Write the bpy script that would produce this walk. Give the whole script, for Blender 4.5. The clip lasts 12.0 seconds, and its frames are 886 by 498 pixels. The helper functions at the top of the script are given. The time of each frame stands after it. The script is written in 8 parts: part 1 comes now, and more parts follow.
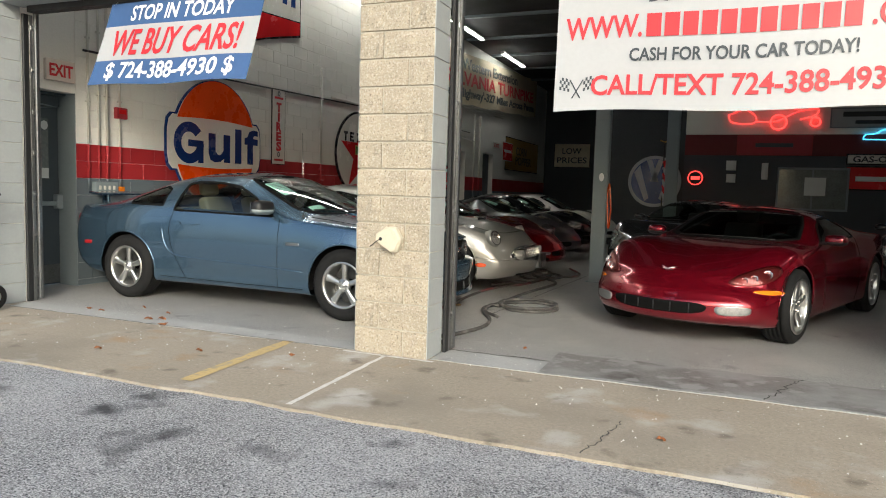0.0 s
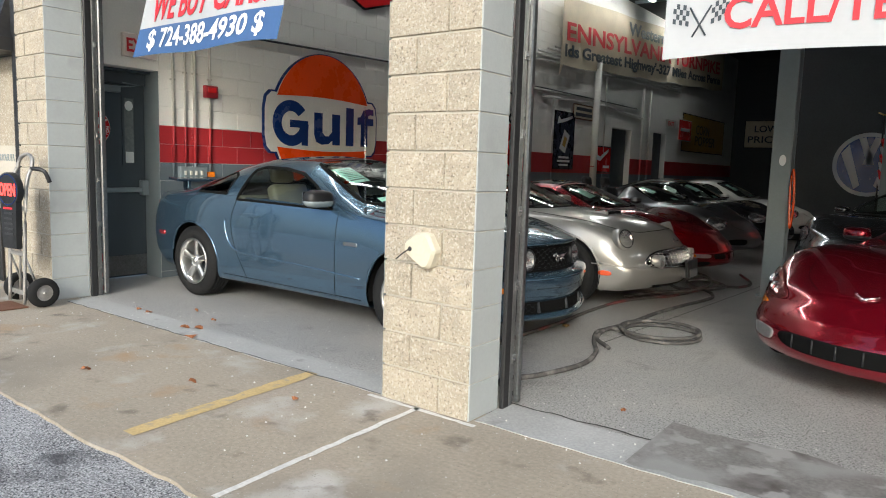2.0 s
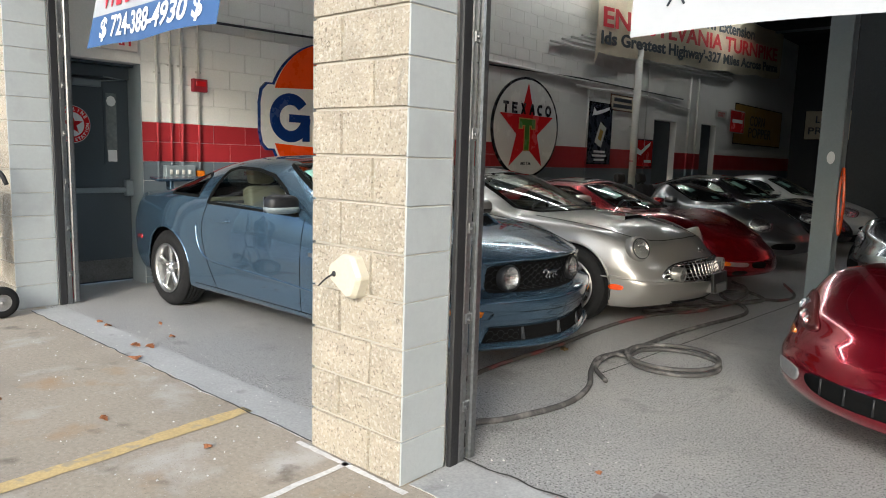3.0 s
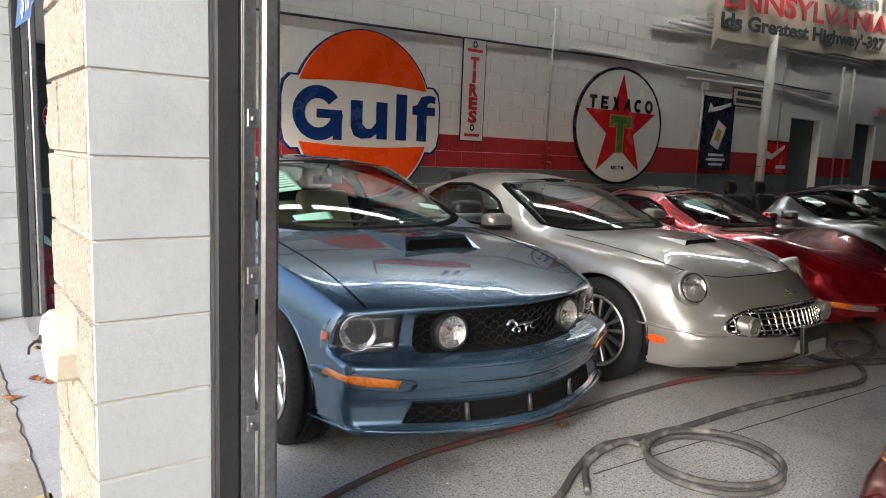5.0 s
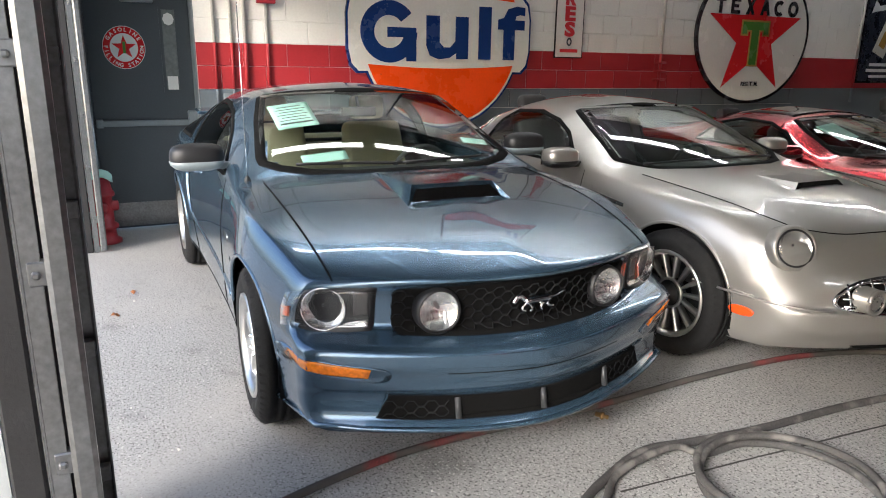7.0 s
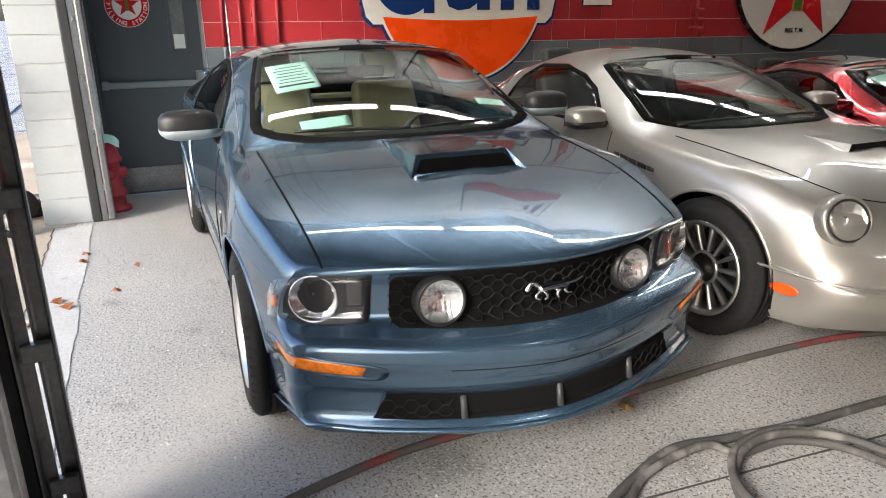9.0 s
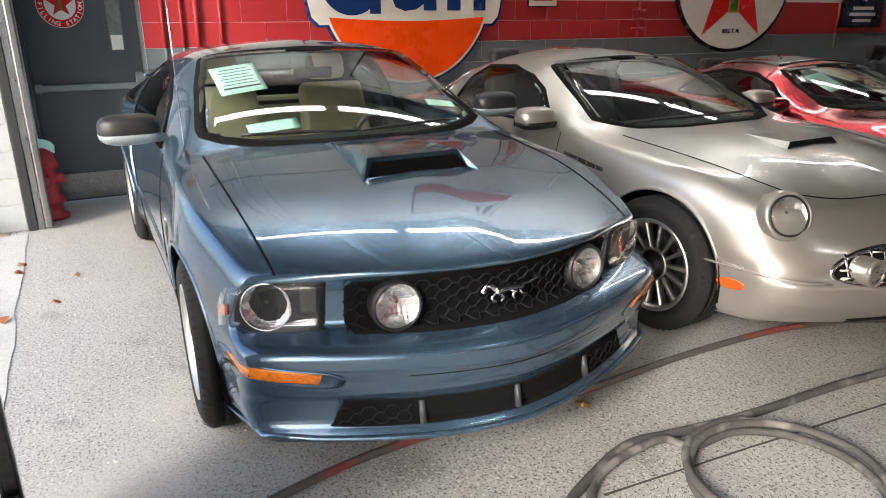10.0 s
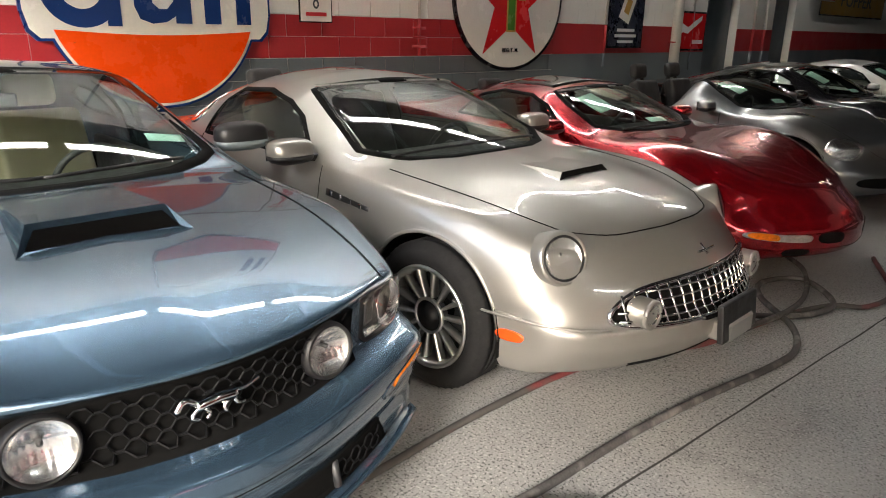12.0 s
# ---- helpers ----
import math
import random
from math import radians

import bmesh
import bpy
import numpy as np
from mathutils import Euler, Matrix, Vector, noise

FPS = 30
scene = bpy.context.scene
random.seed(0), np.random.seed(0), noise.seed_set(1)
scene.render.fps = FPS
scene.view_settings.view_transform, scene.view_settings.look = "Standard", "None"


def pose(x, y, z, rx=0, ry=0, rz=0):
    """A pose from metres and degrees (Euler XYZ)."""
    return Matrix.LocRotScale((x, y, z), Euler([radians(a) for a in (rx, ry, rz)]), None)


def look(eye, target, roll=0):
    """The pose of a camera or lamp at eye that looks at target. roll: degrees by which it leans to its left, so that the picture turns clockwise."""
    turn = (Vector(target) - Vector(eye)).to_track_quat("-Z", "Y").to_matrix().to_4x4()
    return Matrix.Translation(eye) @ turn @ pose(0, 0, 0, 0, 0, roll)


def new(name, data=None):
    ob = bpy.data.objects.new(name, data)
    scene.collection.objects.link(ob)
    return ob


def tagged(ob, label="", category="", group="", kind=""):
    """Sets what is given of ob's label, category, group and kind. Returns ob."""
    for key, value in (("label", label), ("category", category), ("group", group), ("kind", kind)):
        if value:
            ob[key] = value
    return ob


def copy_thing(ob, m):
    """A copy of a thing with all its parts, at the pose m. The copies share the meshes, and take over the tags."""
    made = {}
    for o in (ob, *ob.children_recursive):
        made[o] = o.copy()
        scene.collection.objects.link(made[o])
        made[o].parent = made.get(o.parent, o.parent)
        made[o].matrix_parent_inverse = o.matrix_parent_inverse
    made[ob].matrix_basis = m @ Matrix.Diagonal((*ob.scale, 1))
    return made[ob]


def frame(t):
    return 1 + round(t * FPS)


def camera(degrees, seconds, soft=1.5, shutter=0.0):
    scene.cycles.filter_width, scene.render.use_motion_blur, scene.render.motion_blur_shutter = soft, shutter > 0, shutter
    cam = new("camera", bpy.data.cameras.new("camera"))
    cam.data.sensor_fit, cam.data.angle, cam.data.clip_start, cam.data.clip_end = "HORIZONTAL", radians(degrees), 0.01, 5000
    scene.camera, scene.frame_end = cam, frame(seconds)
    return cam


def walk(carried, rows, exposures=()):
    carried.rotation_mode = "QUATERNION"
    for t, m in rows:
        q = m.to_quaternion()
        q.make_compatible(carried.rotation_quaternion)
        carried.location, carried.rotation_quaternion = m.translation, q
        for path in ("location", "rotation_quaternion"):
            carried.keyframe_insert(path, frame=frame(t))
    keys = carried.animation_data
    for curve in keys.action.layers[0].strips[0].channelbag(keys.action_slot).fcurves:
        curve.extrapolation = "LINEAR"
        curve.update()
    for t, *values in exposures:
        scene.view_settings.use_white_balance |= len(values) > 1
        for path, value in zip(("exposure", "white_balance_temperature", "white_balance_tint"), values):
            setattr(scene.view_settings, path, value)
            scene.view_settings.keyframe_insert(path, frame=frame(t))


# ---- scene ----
cam = camera(65.4, 12.0, soft=1.0)
PATH = [
    (0, (0.022, 0.387, 1.278), (-0.719, 2.237, 1.108), 1.7),
    (0.5, (0.02, 0.814, 1.278), (-0.926, 2.564, 1.072), 1.4),
    (1, (0.009, 1.214, 1.346), (-1.044, 2.9, 1.133), 1.5),
    (1.5, (0.058, 1.71, 1.365), (-1.075, 3.343, 1.142), 1.7),
    (2, (0.024, 2.152, 1.346), (-1.166, 3.741, 1.109), 1.8),
    (2.5, (-0.01, 2.596, 1.406), (-1.259, 4.137, 1.153), 1.8),
    (3, (0.026, 3.042, 1.431), (-1.281, 4.533, 1.166), 1.7),
    (3.2, (0.029, 3.169, 1.44), (-1.297, 4.641, 1.17), 1.7),
    (4.8, (-0.107, 4.605, 1.47), (-1.656, 5.842, 1.206), 2.2),
    (5, (-0.152, 4.757, 1.463), (-1.731, 5.954, 1.189), 2.3),
    (5.5, (-0.271, 5.053, 1.518), (-1.91, 6.159, 1.217), 2.3),
    (6, (-0.31, 5.294, 1.515), (-1.995, 6.313, 1.163), 2.0),
    (6.1, (-0.314, 5.339, 1.516), (-2.009, 6.335, 1.147), 1.9),
    (6.5, (-0.329, 5.49, 1.527), (-2.049, 6.418, 1.101), 1.5),
    (7, (-0.414, 5.612, 1.522), (-2.153, 6.458, 1.01), 0.8),
    (7.2, (-0.48, 5.657, 1.506), (-2.222, 6.483, 0.976), 0.7),
    (8.8, (-0.656, 5.801, 1.545), (-2.394, 6.557, 0.907), -0.2),
    (9, (-0.645, 5.821, 1.537), (-2.385, 6.572, 0.898), -0.3),
    (9.5, (-0.653, 5.812, 1.536), (-2.373, 6.604, 0.892), -0.3),
    (10, (-0.67, 5.817, 1.541), (-2.348, 6.697, 0.902), -0.2),
    (10.5, (-0.707, 5.922, 1.541), (-2.327, 6.914, 0.917), 0.2),
    (11, (-0.786, 6.131, 1.545), (-2.33, 7.247, 0.938), 0.7),
    (11.5, (-0.845, 6.261, 1.547), (-2.308, 7.485, 0.946), 0.8),
    (12, (-0.981, 6.359, 1.558), (-2.362, 7.675, 0.959), 0.9),
]
walk(cam, [(t, look(eye, target, roll)) for t, eye, target, roll in PATH],
     exposures=[(0.0, 0.7, 6150, 4), (2.5, 0.85, 5800, 5), (3.2, 0.95, 5800, 6), (5.0, 1.35, 5850, 10), (6.0, 1.5, 5800, 10), (7.2, 1.65, 5800, 10), (9.0, 1.7, 6000, 10), (12.0, 1.95, 6200, 10)])

# ---- light ----
world = bpy.data.worlds.new("sky")
scene.world = world
world.use_nodes = True
wn = world.node_tree
sky = wn.nodes.new("ShaderNodeTexSky")
sky.sky_type = "NISHITA"
sky.sun_disc = False
sky.sun_elevation = radians(26)
sky.sun_rotation = radians(152)
sky.dust_density = 4.0
wn.nodes["Background"].inputs["Strength"].default_value = 0.15
wn.links.new(sky.outputs["Color"], wn.nodes["Background"].inputs["Color"])
sun_data = bpy.data.lights.new("sun", "SUN")
sun_data.energy = 1.3
sun_data.angle = radians(14)
sun_data.color = (1.0, 0.95, 0.88)
sun = new("sun", sun_data)
sun.matrix_world = look((4.2, -8, 4.4), (0, 0, 0))

# ---- materials ----
def mat(name, color, rough=0.6, metal=0.0, coat=0.0, var=0.0, scale=4.0, fine=60.0, bump=0.0, bump_scale=80.0, spots=None, spec=0.5, rand=0.0, emit=None):
    """A principled material: colour varied at two scales, with fine relief. spots: (colour, scale, threshold) of stains or grains."""
    m = bpy.data.materials.new(name)
    m.use_nodes = True
    nt = m.node_tree
    p = nt.nodes["Principled BSDF"]
    p.inputs["Roughness"].default_value = rough
    p.inputs["Metallic"].default_value = metal
    p.inputs["Coat Weight"].default_value = coat
    p.inputs["Coat Roughness"].default_value = 0.03
    p.inputs["Specular IOR Level"].default_value = spec
    p.inputs["Base Color"].default_value = (*color, 1)
    if emit:
        p.inputs["Emission Color"].default_value = (*color, 1)
        p.inputs["Emission Strength"].default_value = emit
    tc = nt.nodes.new("ShaderNodeTexCoord")
    geo = nt.nodes.new("ShaderNodeNewGeometry")
    source = geo.outputs["Position"]
    col = None
    if var:
        big = nt.nodes.new("ShaderNodeTexNoise")
        big.inputs["Scale"].default_value = scale
        big.inputs["Detail"].default_value = 6
        big.inputs["Roughness"].default_value = 0.65
        nt.links.new(source, big.inputs["Vector"])
        small = nt.nodes.new("ShaderNodeTexNoise")
        small.inputs["Scale"].default_value = fine
        small.inputs["Detail"].default_value = 4
        nt.links.new(source, small.inputs["Vector"])
        add = nt.nodes.new("ShaderNodeMath")
        add.operation = "ADD"
        nt.links.new(big.outputs["Fac"], add.inputs[0])
        nt.links.new(small.outputs["Fac"], add.inputs[1])
        last = add.outputs[0]
        if rand:
            info = nt.nodes.new("ShaderNodeObjectInfo")
            mr = nt.nodes.new("ShaderNodeMath")
            mr.operation = "MULTIPLY_ADD"
            nt.links.new(info.outputs["Random"], mr.inputs[0])
            mr.inputs[1].default_value = rand
            nt.links.new(last, mr.inputs[2])
            last = mr.outputs[0]
        ramp = nt.nodes.new("ShaderNodeMapRange")
        ramp.inputs["From Min"].default_value = 0.6
        ramp.inputs["From Max"].default_value = 1.4 + rand
        ramp.inputs["To Min"].default_value = 1 - var
        ramp.inputs["To Max"].default_value = 1 + var
        nt.links.new(last, ramp.inputs["Value"])
        mul = nt.nodes.new("ShaderNodeVectorMath")
        mul.operation = "SCALE"
        mul.inputs[0].default_value = color
        nt.links.new(ramp.outputs["Result"], mul.inputs["Scale"])
        col = mul.outputs["Vector"]
        if not metal and not coat:
            rr = nt.nodes.new("ShaderNodeMapRange")
            rr.inputs["From Min"].default_value = 0.35
            rr.inputs["From Max"].default_value = 0.65
            rr.inputs["To Min"].default_value = max(0.05, rough - 0.12)
            rr.inputs["To Max"].default_value = min(1, rough + 0.1)
            nt.links.new(big.outputs["Fac"], rr.inputs["Value"])
            nt.links.new(rr.outputs["Result"], p.inputs["Roughness"])
    for sc, sscale, lo, hi in spots or ():
        vo = nt.nodes.new("ShaderNodeTexNoise")
        vo.inputs["Scale"].default_value = sscale
        vo.inputs["Detail"].default_value = 5
        nt.links.new(source, vo.inputs["Vector"])
        st = nt.nodes.new("ShaderNodeMapRange")
        st.inputs["From Min"].default_value = lo
        st.inputs["From Max"].default_value = hi
        nt.links.new(vo.outputs["Fac"], st.inputs["Value"])
        mx = nt.nodes.new("ShaderNodeMix")
        mx.data_type = "RGBA"
        nt.links.new(st.outputs["Result"], mx.inputs["Factor"])
        if col is None:
            mx.inputs["A"].default_value = (*color, 1)
        else:
            nt.links.new(col, mx.inputs["A"])
        mx.inputs["B"].default_value = (*sc, 1)
        col = mx.outputs["Result"]
    if col is not None:
        nt.links.new(col, p.inputs["Base Color"])
    if bump:
        bn = nt.nodes.new("ShaderNodeTexNoise")
        bn.inputs["Scale"].default_value = bump_scale
        bn.inputs["Detail"].default_value = 8
        bn.inputs["Roughness"].default_value = 0.7
        nt.links.new(source, bn.inputs["Vector"])
        bp = nt.nodes.new("ShaderNodeBump")
        bp.inputs["Strength"].default_value = bump
        bp.inputs["Distance"].default_value = 0.01
        nt.links.new(bn.outputs["Fac"], bp.inputs["Height"])
        nt.links.new(bp.outputs["Normal"], p.inputs["Normal"])
    return m


def glass_mat(name, tint, rough=0.01):
    """Clear or tinted pane: see-through, with Fresnel gloss."""
    m = bpy.data.materials.new(name)
    m.use_nodes = True
    nt = m.node_tree
    nt.nodes.remove(nt.nodes["Principled BSDF"])
    out = nt.nodes["Material Output"]
    tr = nt.nodes.new("ShaderNodeBsdfTransparent")
    tr.inputs["Color"].default_value = (*tint, 1)
    gl = nt.nodes.new("ShaderNodeBsdfGlossy")
    gl.inputs["Roughness"].default_value = rough
    lw = nt.nodes.new("ShaderNodeLayerWeight")
    lw.inputs["Blend"].default_value = 0.5
    pw = nt.nodes.new("ShaderNodeMath")
    pw.operation = "POWER"
    pw.inputs[1].default_value = 4.5
    nt.links.new(lw.outputs["Facing"], pw.inputs[0])
    ma = nt.nodes.new("ShaderNodeMath")
    ma.operation = "MULTIPLY_ADD"
    ma.inputs[1].default_value = 0.90
    ma.inputs[2].default_value = 0.06
    nt.links.new(pw.outputs[0], ma.inputs[0])
    mx = nt.nodes.new("ShaderNodeMixShader")
    nt.links.new(ma.outputs[0], mx.inputs["Fac"])
    nt.links.new(tr.outputs["BSDF"], mx.inputs[1])
    nt.links.new(gl.outputs["BSDF"], mx.inputs[2])
    nt.links.new(mx.outputs["Shader"], out.inputs["Surface"])
    return m


def glow_mat(name, color, strength):
    m = bpy.data.materials.new(name)
    m.use_nodes = True
    p = m.node_tree.nodes["Principled BSDF"]
    p.inputs["Base Color"].default_value = (*color, 1)
    p.inputs["Emission Color"].default_value = (*color, 1)
    p.inputs["Emission Strength"].default_value = strength
    return m


M_ASPHALT = mat("asphalt", (0.16, 0.162, 0.17), 0.9, var=0.3, scale=0.9, fine=90, bump=1.0, bump_scale=75,
                spots=[((0.30, 0.302, 0.312), 1.1, 0.38, 0.60), ((0.52, 0.525, 0.54), 130, 0.49, 0.57), ((0.04, 0.041, 0.046), 95, 0.56, 0.62), ((0.045, 0.046, 0.052), 2.1, 0.58, 0.70)])
M_APRON = mat("apron_concrete", (0.33, 0.285, 0.225), 0.85, var=0.25, scale=1.1, fine=45, bump=0.25, bump_scale=160,
              spots=[((0.24, 0.21, 0.17), 0.9, 0.5, 0.68), ((0.44, 0.42, 0.39), 2.1, 0.56, 0.7), ((0.34, 0.22, 0.12), 1.5, 0.62, 0.74), ((0.17, 0.145, 0.115), 3.6, 0.62, 0.72), ((0.16, 0.14, 0.11), 120, 0.63, 0.68), ((0.48, 0.46, 0.42), 100, 0.64, 0.69)])
M_SLAB = mat("floor_concrete", (0.31, 0.305, 0.295), 0.5, var=0.2, scale=0.7, fine=38, bump=0.2, bump_scale=160,
             spots=[((0.35, 0.34, 0.32), 1.3, 0.50, 0.66), ((0.17, 0.168, 0.162), 2.6, 0.60, 0.74), ((0.07, 0.067, 0.062), 95, 0.565, 0.60), ((0.46, 0.45, 0.43), 80, 0.585, 0.62), ((0.06, 0.056, 0.05), 45, 0.65, 0.68), ((0.40, 0.385, 0.36), 0.45, 0.55, 0.70)])
M_STRIP = mat("threshold_concrete", (0.36, 0.36, 0.35), 0.75, var=0.25, scale=2.5, fine=70, bump=0.2, bump_scale=140,
              spots=[((0.16, 0.15, 0.14), 3.5, 0.60, 0.72)])
M_STAIN = mat("wet_stain_concrete", (0.19, 0.18, 0.17), 0.55, var=0.4, scale=3, fine=60, bump=0.15, bump_scale=140,
              spots=[((0.27, 0.265, 0.255), 1.6, 0.46, 0.58), ((0.08, 0.065, 0.06), 2.3, 0.57, 0.7), ((0.3, 0.29, 0.28), 6, 0.55, 0.62)])
M_BLOCK = mat("split_face_block", (0.36, 0.315, 0.245), 0.95, var=0.28, scale=9, fine=90, bump=1.0, bump_scale=55, rand=0.3,
              spots=[((0.46, 0.42, 0.35), 60, 0.52, 0.62), ((0.22, 0.185, 0.14), 75, 0.58, 0.66)])
M_MORTAR = mat("mortar", (0.44, 0.41, 0.35), 0.95, var=0.12, scale=6, fine=80, bump=0.3, bump_scale=120)
M_JAMB = mat("painted_block_grey", (0.34, 0.36, 0.36), 0.6, var=0.06, scale=2.2, fine=40, bump=0.25, bump_scale=60, rand=0.1,
             spots=[((0.30, 0.315, 0.315), 3.0, 0.56, 0.7)])
M_WHITE = mat("painted_block_white", (0.82, 0.80, 0.75), 0.55, var=0.07, scale=1.4, fine=50, bump=0.18, bump_scale=70, rand=0.12)
M_RED = mat("painted_block_red", (0.36, 0.022, 0.028), 0.5, var=0.12, scale=1.6, fine=50, bump=0.18, bump_scale=70, rand=0.15)
M_GREY = mat("painted_block_slate", (0.12, 0.145, 0.165), 0.5, var=0.12, scale=1.6, fine=50, bump=0.18, bump_scale=70, rand=0.12)
# near-black stands for the unlit depth of the room, not for a paint
M_GLOOM_WALL = mat("wall_in_painted_gloom", (0.035, 0.04, 0.045), 0.7, var=0.2, scale=1, fine=30, bump=0.1)
M_CEIL = mat("dark_ceiling", (0.035, 0.035, 0.036), 0.8, var=0.15, scale=1, fine=20, bump=0.1)
M_STEEL = mat("grey_painted_steel", (0.20, 0.235, 0.25), 0.45, var=0.08, scale=2, fine=60, bump=0.05)
M_DOOR = mat("slate_door_paint", (0.055, 0.070, 0.082), 0.42, var=0.1, scale=2, fine=60, bump=0.06)
M_BLACK = mat("black_rubber_seal", (0.012, 0.012, 0.013), 0.6, var=0.3, scale=8, fine=90, bump=0.15)
M_TRACK = mat("galvanised_track", (0.22, 0.225, 0.23), 0.34, metal=0.9, var=0.3, scale=6, fine=60, bump=0.08)
M_PIPE_W = mat("white_painted_pipe", (0.60, 0.58, 0.53), 0.5, var=0.08, scale=4, fine=60)
M_PIPE_R = mat("red_painted_pipe", (0.34, 0.02, 0.025), 0.5, var=0.1, scale=4, fine=60)
M_CHROME = mat("chrome", (0.75, 0.75, 0.76), 0.08, metal=1.0)
M_SEALANT = mat("white_joint_sealant", (0.62, 0.60, 0.57), 0.8, var=0.25, scale=5, fine=60)
M_YELLOW = mat("worn_yellow_line", (0.50, 0.37, 0.17), 0.8, var=0.25, scale=5, fine=70, spots=[((0.36, 0.30, 0.2), 14, 0.56, 0.66)])
M_CRACK = mat("joint_dirt", (0.05, 0.047, 0.043), 0.95, var=0.3, scale=8, fine=80)
M_VINYL_W = mat("white_vinyl", (0.39, 0.40, 0.415), 0.45, var=0.04, scale=2, fine=30)
M_VINYL_B = mat("navy_vinyl", (0.045, 0.10, 0.24), 0.45, var=0.06, scale=2, fine=30)
M_INK_RED = mat("red_print", (0.55, 0.02, 0.03), 0.5, var=0.05)
M_INK_DARK = mat("charcoal_print", (0.035, 0.045, 0.055), 0.5, var=0.05)
M_INK_WHITE = mat("white_print", (0.8, 0.8, 0.8), 0.5, var=0.04)
M_CANVAS = mat("aged_canvas", (0.62, 0.54, 0.40), 0.85, var=0.18, scale=2.5, fine=60, bump=0.1)
M_ENAMEL_W = mat("white_enamel", (0.75, 0.73, 0.68), 0.22, var=0.05, scale=3, fine=40, spots=[((0.10, 0.07, 0.05), 13, 0.74, 0.76)])
M_ENAMEL_O = mat("orange_enamel", (0.80, 0.068, 0.003), 0.3, spec=0.25, var=0.06, scale=3, fine=40, spots=[((0.10, 0.07, 0.05), 13, 0.74, 0.76)])
M_ENAMEL_B = mat("blue_enamel", (0.010, 0.035, 0.16), 0.22, var=0.06, scale=3, fine=40)
M_ENAMEL_R = mat("red_enamel", (0.62, 0.018, 0.022), 0.22, var=0.06, scale=3, fine=40)
M_ENAMEL_G = mat("green_enamel", (0.08, 0.22, 0.04), 0.25, var=0.06, scale=3, fine=40)
M_ENAMEL_K = mat("black_enamel", (0.015, 0.015, 0.018), 0.25, var=0.2, scale=6, fine=60, spots=[((0.35, 0.3, 0.25), 30, 0.70, 0.74)])
M_GOLD = mat("gold_sign_paint", (0.42, 0.24, 0.035), 0.45, var=0.15, scale=4, fine=40)
M_LAMP = glow_mat("fluorescent_tube", (1.0, 0.955, 0.88), 20.0)
M_NEON_R = glow_mat("red_neon", (1.0, 0.05, 0.04), 1.6)
M_NEON_B = glow_mat("blue_neon", (0.1, 0.6, 1.0), 1.6)
M_EXIT = mat("exit_sign_face", (0.62, 0.55, 0.50), 0.4, var=0.05)
M_PAPER = mat("mint_paper", (0.45, 0.72, 0.66), 0.8, var=0.04)
M_PAPER_W = mat("white_paper", (0.7, 0.72, 0.7), 0.8, var=0.04)
M_HOSE = mat("dusty_black_hose", (0.055, 0.052, 0.050), 0.75, var=0.4, scale=12, fine=120, bump=0.2, spots=[((0.16, 0.15, 0.14), 9, 0.52, 0.66)])
M_HOSE_R = mat("worn_red_hose", (0.15, 0.03, 0.03), 0.75, var=0.4, scale=12, fine=120, bump=0.2, spots=[((0.06, 0.055, 0.05), 3, 0.40, 0.50)])
M_LEAF = mat("dry_leaf", (0.23, 0.085, 0.03), 0.8, var=0.3, scale=40, fine=200)
M_RUST = mat("rusty_steel", (0.15, 0.07, 0.04), 0.8, metal=0.3, var=0.3, scale=10, fine=100, bump=0.2)
# wall slate and red darkened: the dimness at the back is in the colour
M_SHADED_SLATE = mat("shaded_slate_paint", (0.045, 0.052, 0.060), 0.6, var=0.15, scale=1.2, fine=40, bump=0.1)
M_SHADED_RED = mat("shaded_red_paint", (0.13, 0.012, 0.014), 0.6, var=0.15, scale=1.2, fine=40, bump=0.1)
M_TOBACCO = mat("midnight_enamel", (0.010, 0.014, 0.030), 0.3, var=0.2, scale=6, fine=60, spots=[((0.3, 0.3, 0.3), 40, 0.66, 0.70)])
M_CREAM = mat("cream_plastic", (0.52, 0.48, 0.38), 0.5, var=0.08, scale=6, fine=60)
M_HYDRANT = mat("red_cast_iron", (0.33, 0.02, 0.03), 0.45, var=0.15, scale=8, fine=60, bump=0.1)

# ---- helpers of this scene ----
def link_mesh(name, verts, faces, material, parent=None, label="", smooth=False):
    me = bpy.data.meshes.new(name)
    me.from_pydata([tuple(v) for v in verts], [], faces)
    me.update()
    if smooth:
        me.polygons.foreach_set("use_smooth", [True] * len(me.polygons))
    if material:
        me.materials.append(material)
    ob = new(name, me)
    ob.parent = parent
    return tagged(ob, label)


def part(name, bm, material, parent=None, label="", smooth=False):
    """Links a bmesh as one mesh object under a thing or under a part."""
    me = bpy.data.meshes.new(name)
    bm.normal_update()
    bm.to_mesh(me)
    bm.free()
    if smooth:
        me.polygons.foreach_set("use_smooth", [True] * len(me.polygons))
    if material:
        me.materials.append(material)
    ob = new(name, me)
    ob.parent = parent
    return tagged(ob, label)


def box_bm(x0, x1, y0, y1, z0, z1, bevel=0.0, seg=1):
    bm = bmesh.new()
    bmesh.ops.create_cube(bm, size=1)
    for v in bm.verts:
        v.co = Vector(((x0 + x1) / 2 + v.co.x * (x1 - x0), (y0 + y1) / 2 + v.co.y * (y1 - y0), (z0 + z1) / 2 + v.co.z * (z1 - z0)))
    if bevel:
        bmesh.ops.bevel(bm, geom=list(bm.edges), offset=bevel, segments=seg, affect="EDGES", profile=0.5)
    return bm


